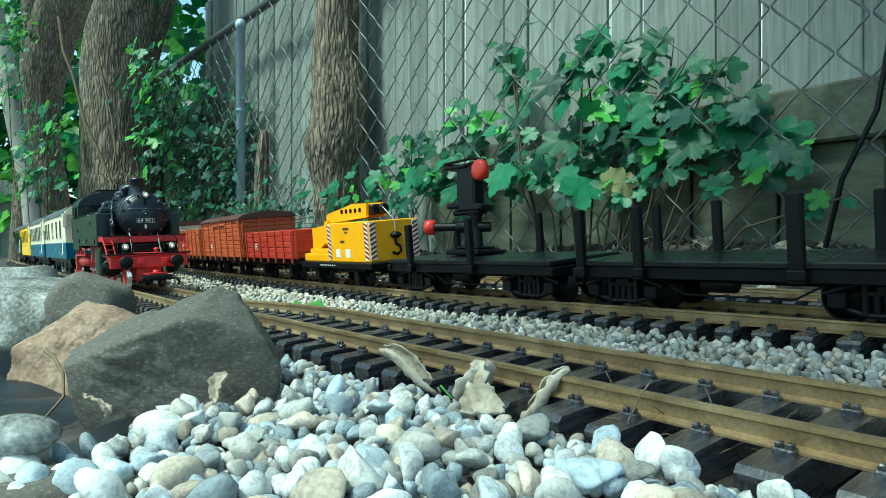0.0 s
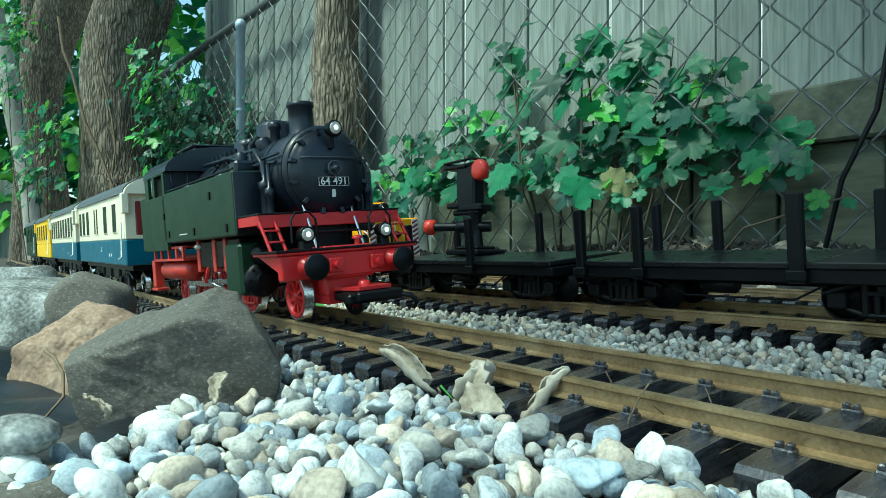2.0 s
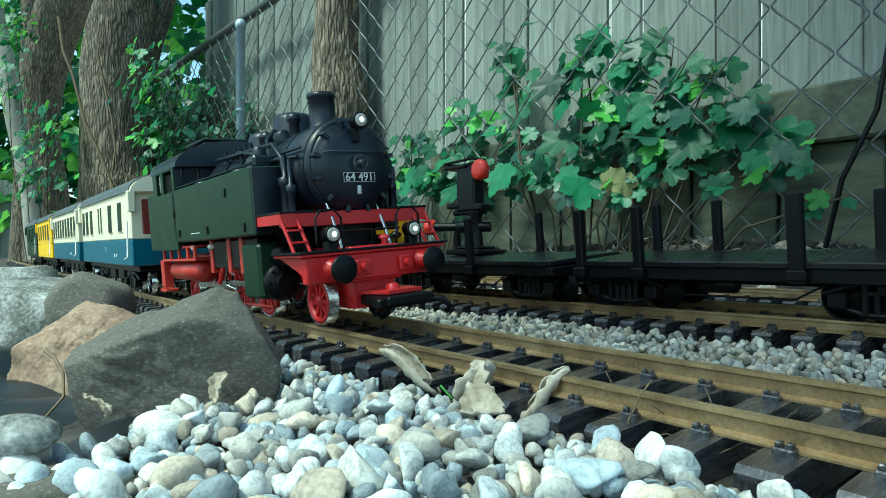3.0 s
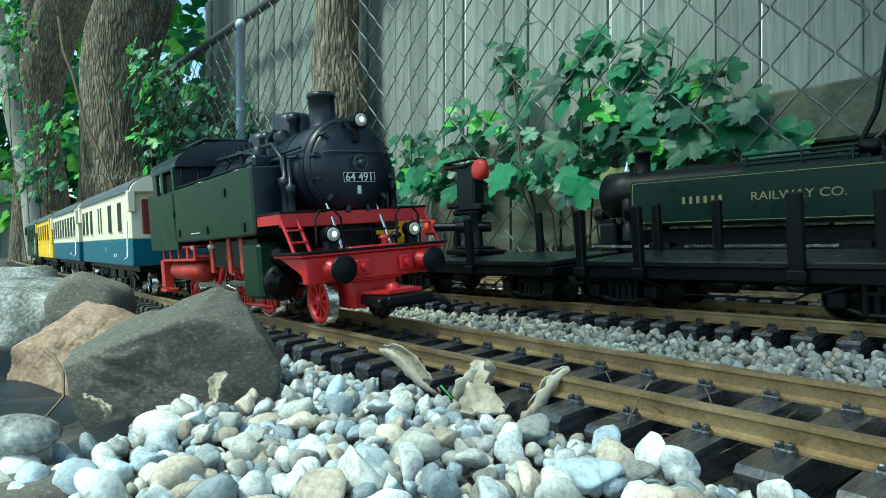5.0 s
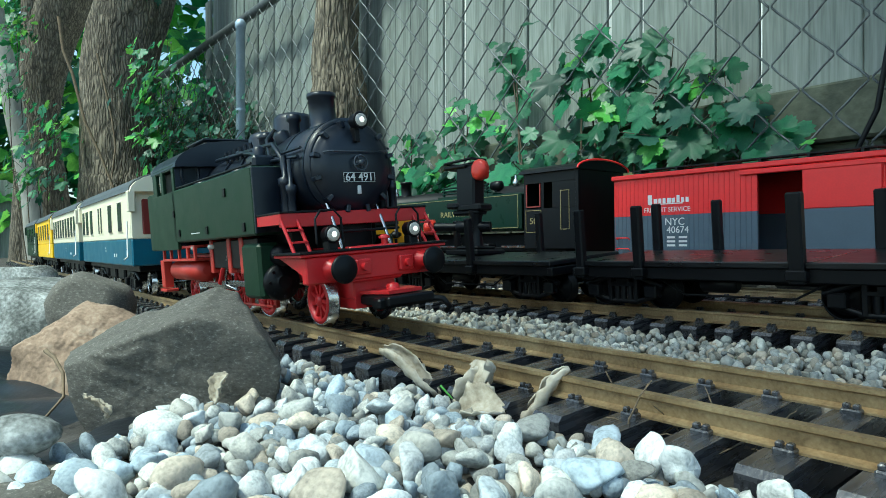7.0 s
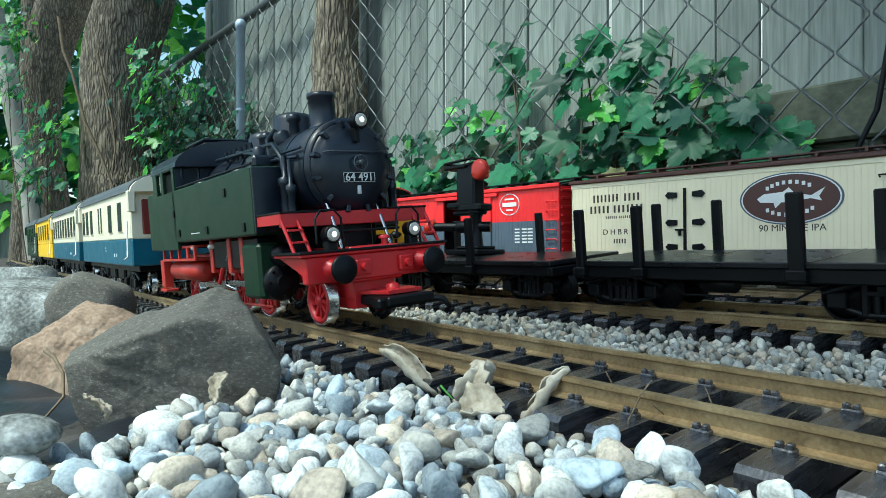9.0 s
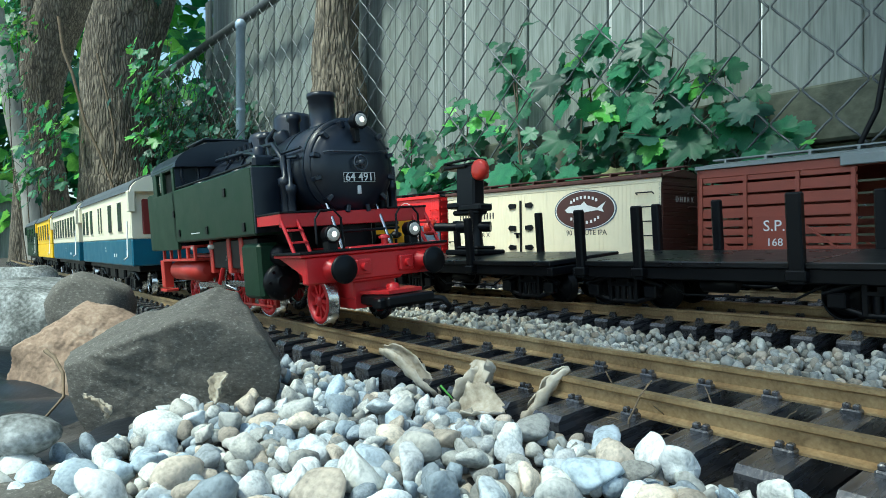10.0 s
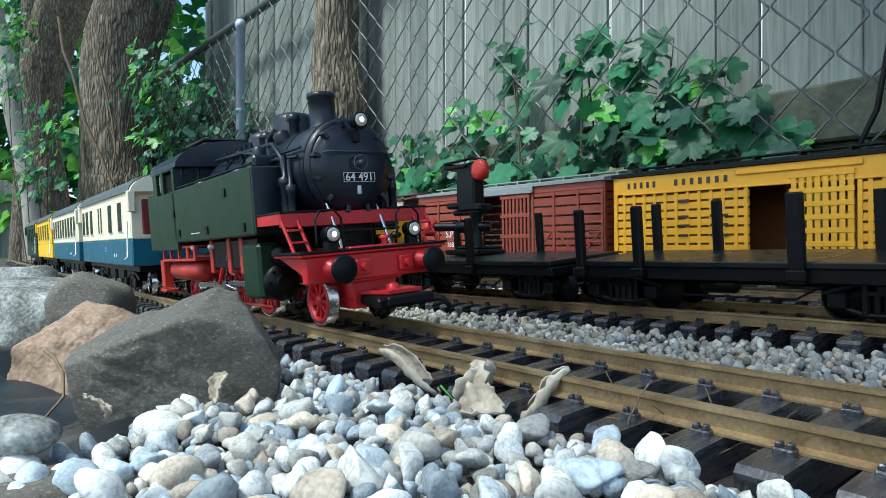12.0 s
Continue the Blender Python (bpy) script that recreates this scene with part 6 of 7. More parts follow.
def phone_stand():
    """Black clamp for a telephone on a small base, with two red knobs; stands on the short flat car."""
    e = thing("phone_holder", "black plastic clamp stand with two red knobs on the flat car", "phone holder")
    b = B()
    b.box((-0.030, -0.022, 0), (0.026, 0.022, 0.006), 0.0015)
    b.box((-0.018, -0.015, 0.006), (0.018, 0.015, 0.010), 0.002)
    part("base", b, BLACK, e)
    b = B()
    b.lathe((0, 0, 0.008), (0, 0, 1), [(0, 0.009), (0.015, 0.007), (0.034, 0.0065), (0.040, 0.009), (0.048, 0.0085), (0.050, 0.006)], 18)
    b.box((-0.018, -0.010, 0.050), (0.018, 0.010, 0.058), 0.002)
    part("column", b, BLACK, e)
    b = B()
    b.cyl((-0.002, 0, 0.032), (-0.046, -0.026, 0.0325), 0.005, seg=14)
    b.cyl((0.0, 0, 0.032), (0.014, 0.010, 0.032), 0.006, seg=14)
    b.lathe((-0.008, -0.005, 0.032), (-0.87, -0.49, 0), [(0, 0.007), (0.012, 0.007), (0.014, 0.005)], 14)
    arm = part("pan_arm", b, BLACK, e)
    b = B()
    b.lathe((-0.044, -0.0250, 0.0325), (-0.87, -0.49, 0), [(0, 0.006), (0.002, 0.0095), (0.011, 0.0095), (0.013, 0.006)], 10)
    part("knob", b, ORANGERED, arm, "red plastic knob")
    b = B()
    b.box((-0.026, -0.009, 0.050), (0.006, 0.009, 0.102), 0.0025)
    b.box((-0.042, -0.011, 0.054), (-0.020, 0.011, 0.061), 0.002)
    b.box((-0.034, -0.008, 0.046), (0.012, 0.008, 0.052), 0.002)
    part("clamp_body", b, BLACK, e)
    b = B()
    b.box((-0.046, -0.012, 0.100), (-0.006, 0.012, 0.1045), 0.0015)
    b.tube([(-0.044, -0.011, 0.1075), (0.004, -0.011, 0.1095), (0.004, 0.011, 0.1095), (-0.044, 0.011, 0.1075), (-0.044, -0.011, 0.1075)], 0.0017, 6)
    part("clamp_jaw", b, BLACK, e)
    b = B()
    b.cyl((0.014, 0.0, 0.094), (0.022, -0.012, 0.094), 0.003, seg=10)
    b.box((0.004, -0.007, 0.086), (0.020, 0.004, 0.101), 0.002)
    b.lathe((0.024, -0.010, 0.094), (0.0, -1, 0), [(0, 0.008), (0.0015, 0.0118), (0.008, 0.0118), (0.010, 0.009), (0.010, 0.003)], 10)
    part("knob", b, ORANGERED, e, "red plastic knob")
    return e


def roof_walk(e, length, z, mat):
    b = B()
    for y in (-0.006, 0.0, 0.006):
        b.box((-length / 2 - 0.006, y - 0.0024, z), (length / 2 + 0.006, y + 0.0024, z + 0.0016))
    for i in range(9):
        x = -length / 2 + 0.01 + (length - 0.02) * i / 8
        b.box((x - 0.0015, -0.009, z - 0.004), (x + 0.0015, 0.009, z))
    part("running_board", b, mat, e)


def ladder_rungs(e, x, y, mat, zs, wd=0.018, end=0):
    for z in zs:
        b = B()
        if end:
            b.tube([(x, y - wd / 2, z - 0.002), (x + end * 0.004, y - wd / 2, z), (x + end * 0.004, y + wd / 2, z), (x, y + wd / 2, z - 0.002)], 0.0009, 5)
        else:
            s = 1 if y > 0 else -1
            b.tube([(x - wd / 2, y, z - 0.002), (x - wd / 2, y + s * 0.004, z), (x + wd / 2, y + s * 0.004, z), (x + wd / 2, y, z - 0.002)], 0.0009, 5)
        part("grab_iron", b, mat, e)


def car_base(e, length, mat):
    h = length / 2
    b = B()
    b.box((-h + 0.01, -0.012, 0.022), (h - 0.01, 0.012, 0.036), 0.001)
    b.box((-h + 0.004, -0.048, 0.030), (h - 0.004, 0.048, 0.037), 0.001)
    for s in (-1, 1):
        b.box((s * h, -0.008, 0.020), (s * (h + 0.016), 0.008, 0.029), 0.002)
    part("underframe", b, mat, e)
    for x in (-h + 0.062, h - 0.062):
        bogie(e, x)


def grooved(x0, x1, y0, y1, z0, z1, n, depth=0.0005):
    """One boarded side panel: upright boards marked by V grooves on its outer face y1."""
    s = 1 if y1 > y0 else -1
    prof = [(x0, y0), (x0, y1)]
    for i in range(1, n):
        x = x0 + (x1 - x0) * i / n
        prof += [(x - depth, y1), (x, y1 - s * depth), (x + depth, y1)]
    b = B()
    b.prism(prof + [(x1, y1), (x1, y0)], z0, z1, 2)
    return b


def box_car(length):
    """Two-tone boxcar with an open door, boarded sides, roof and ladder ribs."""
    e = thing("boxcar", "red over slate-grey model boxcar with open sliding door", "freight car", "freight train on the far track")
    h, w = length / 2, 0.055
    split, eave = 0.092, 0.142
    car_base(e, length, BLACK)
    hole0, hole1 = -0.012, 0.036
    for s in (-1, 1):
        for (x0, x1) in ((-h, hole0), (hole1, h)):
            for z0, z1, mat, nm in ((0.035, split, CARGREY, "lower_side"), (split, eave, CARRED, "upper_side")):
                part(nm, grooved(x0, x1, s * (w - 0.003), s * w, z0, z1, max(1, int((x1 - x0) / 0.0062))), mat, e)
        b = B()
        b.box((-0.085, s * w, split), (hole0, s * (w + 0.003), eave - 0.008), 0.0008)
        d = part("sliding_door", b, CARRED, e)
        b = B()
        b.box((-0.085, s * w, 0.036), (hole0, s * (w + 0.003), split), 0.0008)
        part("door_lower", b, CARGREY, d)
        b = B()
        b.box((-0.10, s * w, eave - 0.009), (0.055, s * (w + 0.004), eave - 0.003), 0.001)
        part("door_track", b, CARRED, e)
        b = B()
        b.box((-h - 0.002, s * (w - 0.001), eave - 0.002), (h + 0.002, s * (w + 0.004), eave + 0.004), 0.001)
        part("eave", b, CARRED, e)
    for s in (-1, 1):
        b = B()
        b.box((s * (h - 0.003), -w, 0.035), (s * h, w, eave), 0.0006)
        for i in range(8):
            z = 0.046 + i * 0.0125
            b.box((s * h, -w + 0.004, z), (s * (h + 0.0016), w - 0.004, z + 0.005), 0.0008)
        part("end_wall", b, CARRED, e)
    b = B()
    b.box((-h, -w + 0.003, 0.035), (h, w - 0.003, 0.038))
    part("floor", b, INTERIOR, e)
    b = B()
    b.box((hole0 - 0.01, -w + 0.004, 0.038), (hole1 + 0.01, -w + 0.006, eave - 0.002))
    part("inner_wall", b, CARRED, e)
    b = B()
    b.prism([(w + 0.001, eave), (0, eave + 0.011), (-w - 0.001, eave)], -h, h)
    for i in range(14):
        x = -h + length * (i + 0.5) / 14
        b.prism([(w + 0.002, eave + 0.001), (0, eave + 0.0125), (-w - 0.002, eave + 0.001)], x - 0.0012, x + 0.0012)
    part("roof", b, BLACK, e)
    roof_walk(e, length, eave + 0.0135, BLACK)
    ladder_rungs(e, -h + 0.014, w, CARRED, [0.05 + 0.014 * i for i in range(6)])
    ladder_rungs(e, h - 0.014, w, CARRED, [0.05 + 0.014 * i for i in range(2)])
    y = w + 0.0002
    lettering("slogan", "FREIGHT SERVICE", 0.0082, WHITE, e, side_pose(0.148, y, 0.0985))
    bars("brand_script", e, WHITE, side_pose(0.147, y, 0.110) @ pose(0, 0, 0, 0, 0, 0), [(-0.024, 0.002, 0.006, 0.012), (-0.016, 0, 0.005, 0.006), (-0.010, 0, 0.004, 0.006), (-0.004, 0, 0.004, 0.006), (0.003, 0, 0.006, 0.006), (0.009, 0, 0.004, 0.006), (0.015, 0.0015, 0.004, 0.009), (0.021, 0, 0.004, 0.006), (0.027, 0, 0.004, 0.006), (-0.002, -0.004, 0.046, 0.0012)])
    lettering("reporting_mark", "NYC", 0.013, WHITE, e, side_pose(0.137, y, 0.083))
    lettering("car_number", "40674", 0.012, WHITE, e, side_pose(0.133, y, 0.073))
    bars("data_lines", e, WHITE, side_pose(0.134, y, 0.060), [(dx, dz, 0.011, 0.0026) for dz in (0.004, -0.001, -0.006) for dx in (-0.008, 0.008)])
    bars("data_lines", e, WHITE, side_pose(-0.155, y, 0.068), [(dx, dz, 0.010, 0.0022) for dz in (0.012, 0.007, 0.002, -0.003, -0.008) for dx in (-0.014, 0.001, 0.013)])
    b = B()
    ring = [(0.021 * math.cos(a), 0.0165 * math.sin(a), 0) for a in [2 * math.pi * i / 28 for i in range(29)]]
    b.tube(ring, 0.0007, 5)
    for x, z, wd, hh in ((0, 0, 0.030, 0.0065), (0, 0.0085, 0.020, 0.0025), (0, -0.0085, 0.014, 0.0025)):
        b.box((x - wd / 2, z - hh / 2, 0), (x + wd / 2, z + hh / 2, 0.0004))
    em = part("oval_emblem", b, WHITE, e)
    em.matrix_basis = side_pose(-0.125, y, 0.119)
    return e


def reefer(length):
    e = thing("refrigerator_car", "cream wood-sided model refrigerator car with brown roof and ends", "freight car", "freight train on the far track")
    h, w, eave = length / 2, 0.055, 0.140
    car_base(e, length, BROWN)
    for s in (-1, 1):
        part("side", grooved(-h, h, s * (w - 0.003), s * w, 0.034, eave - 0.004, 66, 0.0004), CREAM, e)
        b = B()
        b.box((-h - 0.001, s * (w - 0.002), eave - 0.006), (h + 0.001, s * (w + 0.0008), eave), 0.0005)
        part("letter_board", b, CREAM, e)
        b = B()
        b.box((-h - 0.003, s * (w - 0.002), eave), (h + 0.003, s * (w + 0.004), eave + 0.005), 0.001)
        part("eave", b, BROWN, e)
        b = B()
        x = 0.033
        for z in (0.052, 0.082, 0.116):
            for d in (-1, 1):
                b.prism([(x + d * 0.010, z - 0.003), (x + d * 0.022, z - 0.0042), (x + d * 0.026, z), (x + d * 0.022, z + 0.0042), (x + d * 0.010, z + 0.003)], s * w, s * (w + 0.0022), 1)
        b.box((x - 0.0018, s * w, 0.040), (x + 0.0018, s * (w + 0.002), 0.124), 0.0004)
        b.box((x - 0.022, s * w, 0.0385), (x + 0.022, s * (w + 0.003), 0.0405), 0.0004)
        b.box((x - 0.001, s * w, 0.072), (x + 0.012, s * (w + 0.004), 0.0745), 0.0006)
        b.box((x + 0.005, s * w, 0.066), (x + 0.0075, s * (w + 0.004), 0.074), 0.0006)
        part("door_hardware", b, BLACK, e, "black door hinges and latch bar")
    for s in (-1, 1):
        b = B()
        b.box((s * (h - 0.003), -w, 0.034), (s * h, w, eave), 0.0006)
        n = 18
        for i in range(n):
            z = 0.036 + (eave - 0.04) * i / n
            b.box((s * h, -w + 0.002, z), (s * (h + 0.0012), w - 0.002, z + 0.0048), 0.0005)
        b.prism([(w, eave), (0, eave + 0.010), (-w, eave)], s * (h - 0.003), s * h)
        part("end_wall", b, BROWN, e)
    b = B()
    b.prism([(w + 0.001, eave + 0.002), (0, eave + 0.013), (-w - 0.001, eave + 0.002)], -h - 0.002, h + 0.002)
    part("roof", b, BROWN, e)
    roof_walk(e, length, eave + 0.0155, BROWN)
    ladder_rungs(e, -h + 0.022, w, BLACK, [0.048 + 0.0185 * i for i in range(5)], 0.024)
    ladder_rungs(e, h - 0.014, w, BLACK, [0.062], 0.016)
    ladder_rungs(e, -h, -0.02, BROWN, [0.05 + 0.018 * i for i in range(5)], 0.024, -1)
    y = w + 0.0002
    bars("brand_lines", e, PRINT, side_pose(0.135, y, 0.116), word_bars(-0.014, 0.002, 7, 0.0062, 0.0100) + word_bars(0.027, 0.002, 4, 0.0066, 0.0100) + word_bars(-0.024, -0.013, 5, 0.0068, 0.0100) + word_bars(0.021, -0.013, 7, 0.0068, 0.0100))
    bars("small_print", e, PRINT, side_pose(0.132, y, 0.092), word_bars(-0.008, 0, 6, 0.0032, 0.0035) + word_bars(0.016, 0, 8, 0.0030, 0.0035))
    lettering("reporting_mark", "D H B R X", 0.0105, PRINT, e, side_pose(0.128, y, 0.072), squeeze=1.1)
    bars("car_code", e, PRINT, side_pose(0.127, y, 0.060), word_bars(0, 0, 5, 0.0042, 0.006))
    lettering("product_line", "90 MINUTE IPA", 0.0105, PRINT, e, side_pose(-0.090, y, 0.072))
    # oval emblem with a pale fish on a dark field
    b = B()
    oval = [(0.050 * math.cos(a), 0.026 * math.sin(a)) for a in [2 * math.pi * i / 40 for i in range(40)]]
    b.prism([(x * 1.07, z * 1.09) for x, z in oval], 0, 0.0004, 2)
    em = part("oval_emblem", b, CARGREY, e)
    em.matrix_basis = side_pose(-0.088, y, 0.104)
    b = B()
    b.prism([(x * 1.03, z * 1.04) for x, z in oval], 0.0004, 0.0006, 2)
    part("emblem_ring", b, WHITE, em)
    b = B()
    b.prism(oval, 0.0006, 0.0008, 2)
    part("emblem_field", b, BROWN, em)
    b = B()
    b.prism([(-0.034, 0.001), (-0.026, 0.006), (-0.006, 0.0075), (0.0, 0.012), (0.005, 0.0065), (0.022, 0.002), (0.036, 0.010), (0.030, 0.001), (0.033, -0.004), (0.022, -0.001), (0.004, -0.003), (-0.008, -0.004), (-0.014, -0.010), (-0.016, -0.004), (-0.030, -0.003)], 0.0008, 0.0011, 2)
    part("emblem_fish", b, WHITE, em)
    ob = bars("emblem_words", em, WHITE, pose(0, 0, 0.0008), [(0.030 * math.sin(a), 0.0168 * math.cos(a) + 0.001, 0.0034, 0.0042) for a in (-0.85, -0.62, -0.4, -0.18, 0.05, 0.28, 0.52, 0.76)] + [(0.030 * math.sin(a), -0.0165 * math.cos(a) - 0.001, 0.0034, 0.0042) for a in (-0.85, -0.6, -0.35, -0.1, 0.15, 0.4, 0.65, 0.9)])
    lettering("end_mark", "D H B R X", 0.010, WHITE, e, Matrix.Translation((-h - 0.0014, 0.0, 0.113)) @ pose(0, 0, 0, 90, 0, -90))
    return e


def slat_car(length, mat, roofmat, label, style):
    """Stock car: slatted sides with real gaps, posts, open door, slatted door, roof."""
    e = thing("stock_car", label, "freight car", "freight train on the far track")
    h, w, eave = length / 2, 0.055, 0.143
    car_base(e, length, BLACK if style == "up" else STOCK)
    hole0, hole1 = -0.008, 0.036
    bays = [(-h, -0.072), (hole1, h)]
    rng = random.Random(3 if style == "up" else 8)
    for s in (-1, 1):
        for x0, x1 in bays:
            posts = 12 if style == "up" else 3
            top = eave - (0.022 if style == "up" else 0.010)
            zs, z = [], 0.036
            while z < top - 0.002:
                fat = 0.0072 if z < 0.085 else 0.0115
                fat = fat if style != "up" else 0.0080
                zs.append((z, min(z + fat, top)))
                z += fat + (0.0026 if style != "up" else 0.0024)
            for za, zb in zs:
                b = B()
                b.box((x0, s * (w - 0.0025), za), (x1, s * (w - 0.0005), zb), 0.0004)
                part("slat", b, mat, e)
            b = B()
            for i in range(posts + 1):
                x = x0 + (x1 - x0) * i / posts
                x = min(max(x, x0 + 0.003), x1 - 0.003)
                pw = 0.0022
                proud = 0.0012 if style != "up" or i in (0, posts) else 0.0003
                b.box((x - pw, s * (w - 0.0005), 0.035), (x + pw, s * (w + proud), top), 0.0003)
            for i in range(posts if style != "up" else 0):
                xa, xb = x0 + (x1 - x0) * i / posts, x0 + (x1 - x0) * (i + 1) / posts
                if (i + (x0 > 0)) % 2 == 0:
                    xa, xb = xb, xa
                b.prism([(xa - 0.0018, 0.036), (xa + 0.0018, 0.036), (xb + 0.0018, 0.080), (xb - 0.0018, 0.080)], s * (w - 0.0005), s * (w + 0.0006), 1)
            part("post_frame", b, mat, e)
        b = B()
        b.box((-h, s * (w - 0.003), eave - (0.022 if style == "up" else 0.010)), (h, s * w, eave), 0.0006)
        b.box((-h, s * (w - 0.003), 0.0335), (h, s * (w + 0.001), 0.0375), 0.0006)
        if style == "up":
            b.box((-h, s * w, eave - 0.0235), (0.2, s * (w + 0.002), eave - 0.0215), 0.0003)
        part("side_sill", b, mat, e)
        b = B()
        n = 8
        for i in range(n):
            x = -0.070 + 0.062 * i / n
            b.box((x, s * (w + 0.0005), 0.038), (x + (0.0056 if style == "up" else 0.0045), s * (w + 0.0025), eave - 0.012), 0.0004)
        for z in ((0.038, 0.052, 0.066, 0.080, 0.094, 0.108, eave - 0.018) if style == "up" else (0.038, 0.066, 0.098, eave - 0.016)):
            b.box((-0.071, s * (w + 0.0012), z), (-0.008, s * (w + 0.0030), z + 0.0058), 0.0005)
        part("slatted_door", b, mat, e)
    for s in (-1, 1):
        b = B()
        z = 0.036
        while z < eave - 0.006:
            b.box((s * (h - 0.003), -w + 0.001, z), (s * h, w - 0.001, z + 0.008), 0.0005)
            z += 0.0104
        for y in (-w + 0.003, -0.02, 0.02, w - 0.003):
            b.box((s * h, y - 0.003, 0.035), (s * (h + 0.0016), y + 0.003, eave), 0.0005)
        b.prism([(w, eave - 0.006), (w, eave), (0, eave + 0.009), (-w, eave), (-w, eave - 0.006)], s * (h - 0.003), s * h)
        part("end_wall", b, mat, e)
    b = B()
    b.box((-h + 0.003, -w + 0.003, 0.035), (h - 0.003, w - 0.003, 0.037))
    part("floor", b, INTERIOR, e)
    b = B()
    b.prism([(w + 0.003, eave + 0.0005), (w + 0.003, eave + 0.0045), (0, eave + 0.013), (-w - 0.003, eave + 0.0045), (-w - 0.003, eave + 0.0005)], -h - 0.003, h + 0.003)
    part("roof", b, roofmat, e)
    b = B()
    b.box((-0.078, w + 0.001, eave - 0.009), (0.05, w + (0.0026 if style == "up" else 0.0048), eave - (0.003 if style == "up" else -0.002)), 0.0008)
    part("door_track", b, YELLOW if style == "up" else roofmat, e)
    if style == "up":
        # backing added behind the open slots; its brown stands for the dim inside
        b = B()
        for s in (-1, 1):
            for x0, x1 in bays:
                b.box((x0 + 0.003, s * (w - 0.0055), 0.036), (x1 - 0.003, s * (w - 0.004), eave - 0.01))
        part("slot_backing", b, INTERIOR, e)
    roof_walk(e, length, eave + 0.0155, roofmat)
    ladder_rungs(e, -h + 0.013, w, mat, [0.046 + 0.0135 * i for i in range(7)])
    if style == "up":
        y = w + 0.0003
        bars("company_name", e, PRINT, side_pose(0.128, y, eave - 0.0115), word_bars(-0.046, 0, 5, 0.0092, 0.0078) + word_bars(0.034, 0, 7, 0.0105, 0.0078))
        bars("car_data", e, PRINT, side_pose(0.115, w + 0.0016, 0.094), [(0, 0.014, 0.014, 0.004), (0, -0.005, 0.014, 0.003), (0, -0.016, 0.016, 0.003), (0, -0.028, 0.012, 0.003), (-0.045 + 0.09, -0.005, 0.022, 0.003), (0.045, -0.016, 0.022, 0.003), (0.045, -0.028, 0.022, 0.003)])
    else:
        b = B()
        b.box((0.088, w - 0.0004, 0.046), (0.140, w + 0.0004, 0.086), 0.0003)
        part("name_board", b, mat, e)
        lettering("railway_initials", "S.P.", 0.017, WHITE, e, side_pose(0.1165, w + 0.0006, 0.0745))
        lettering("car_number", "168", 0.012, WHITE, e, side_pose(0.1160, w + 0.0006, 0.0565))
    return e


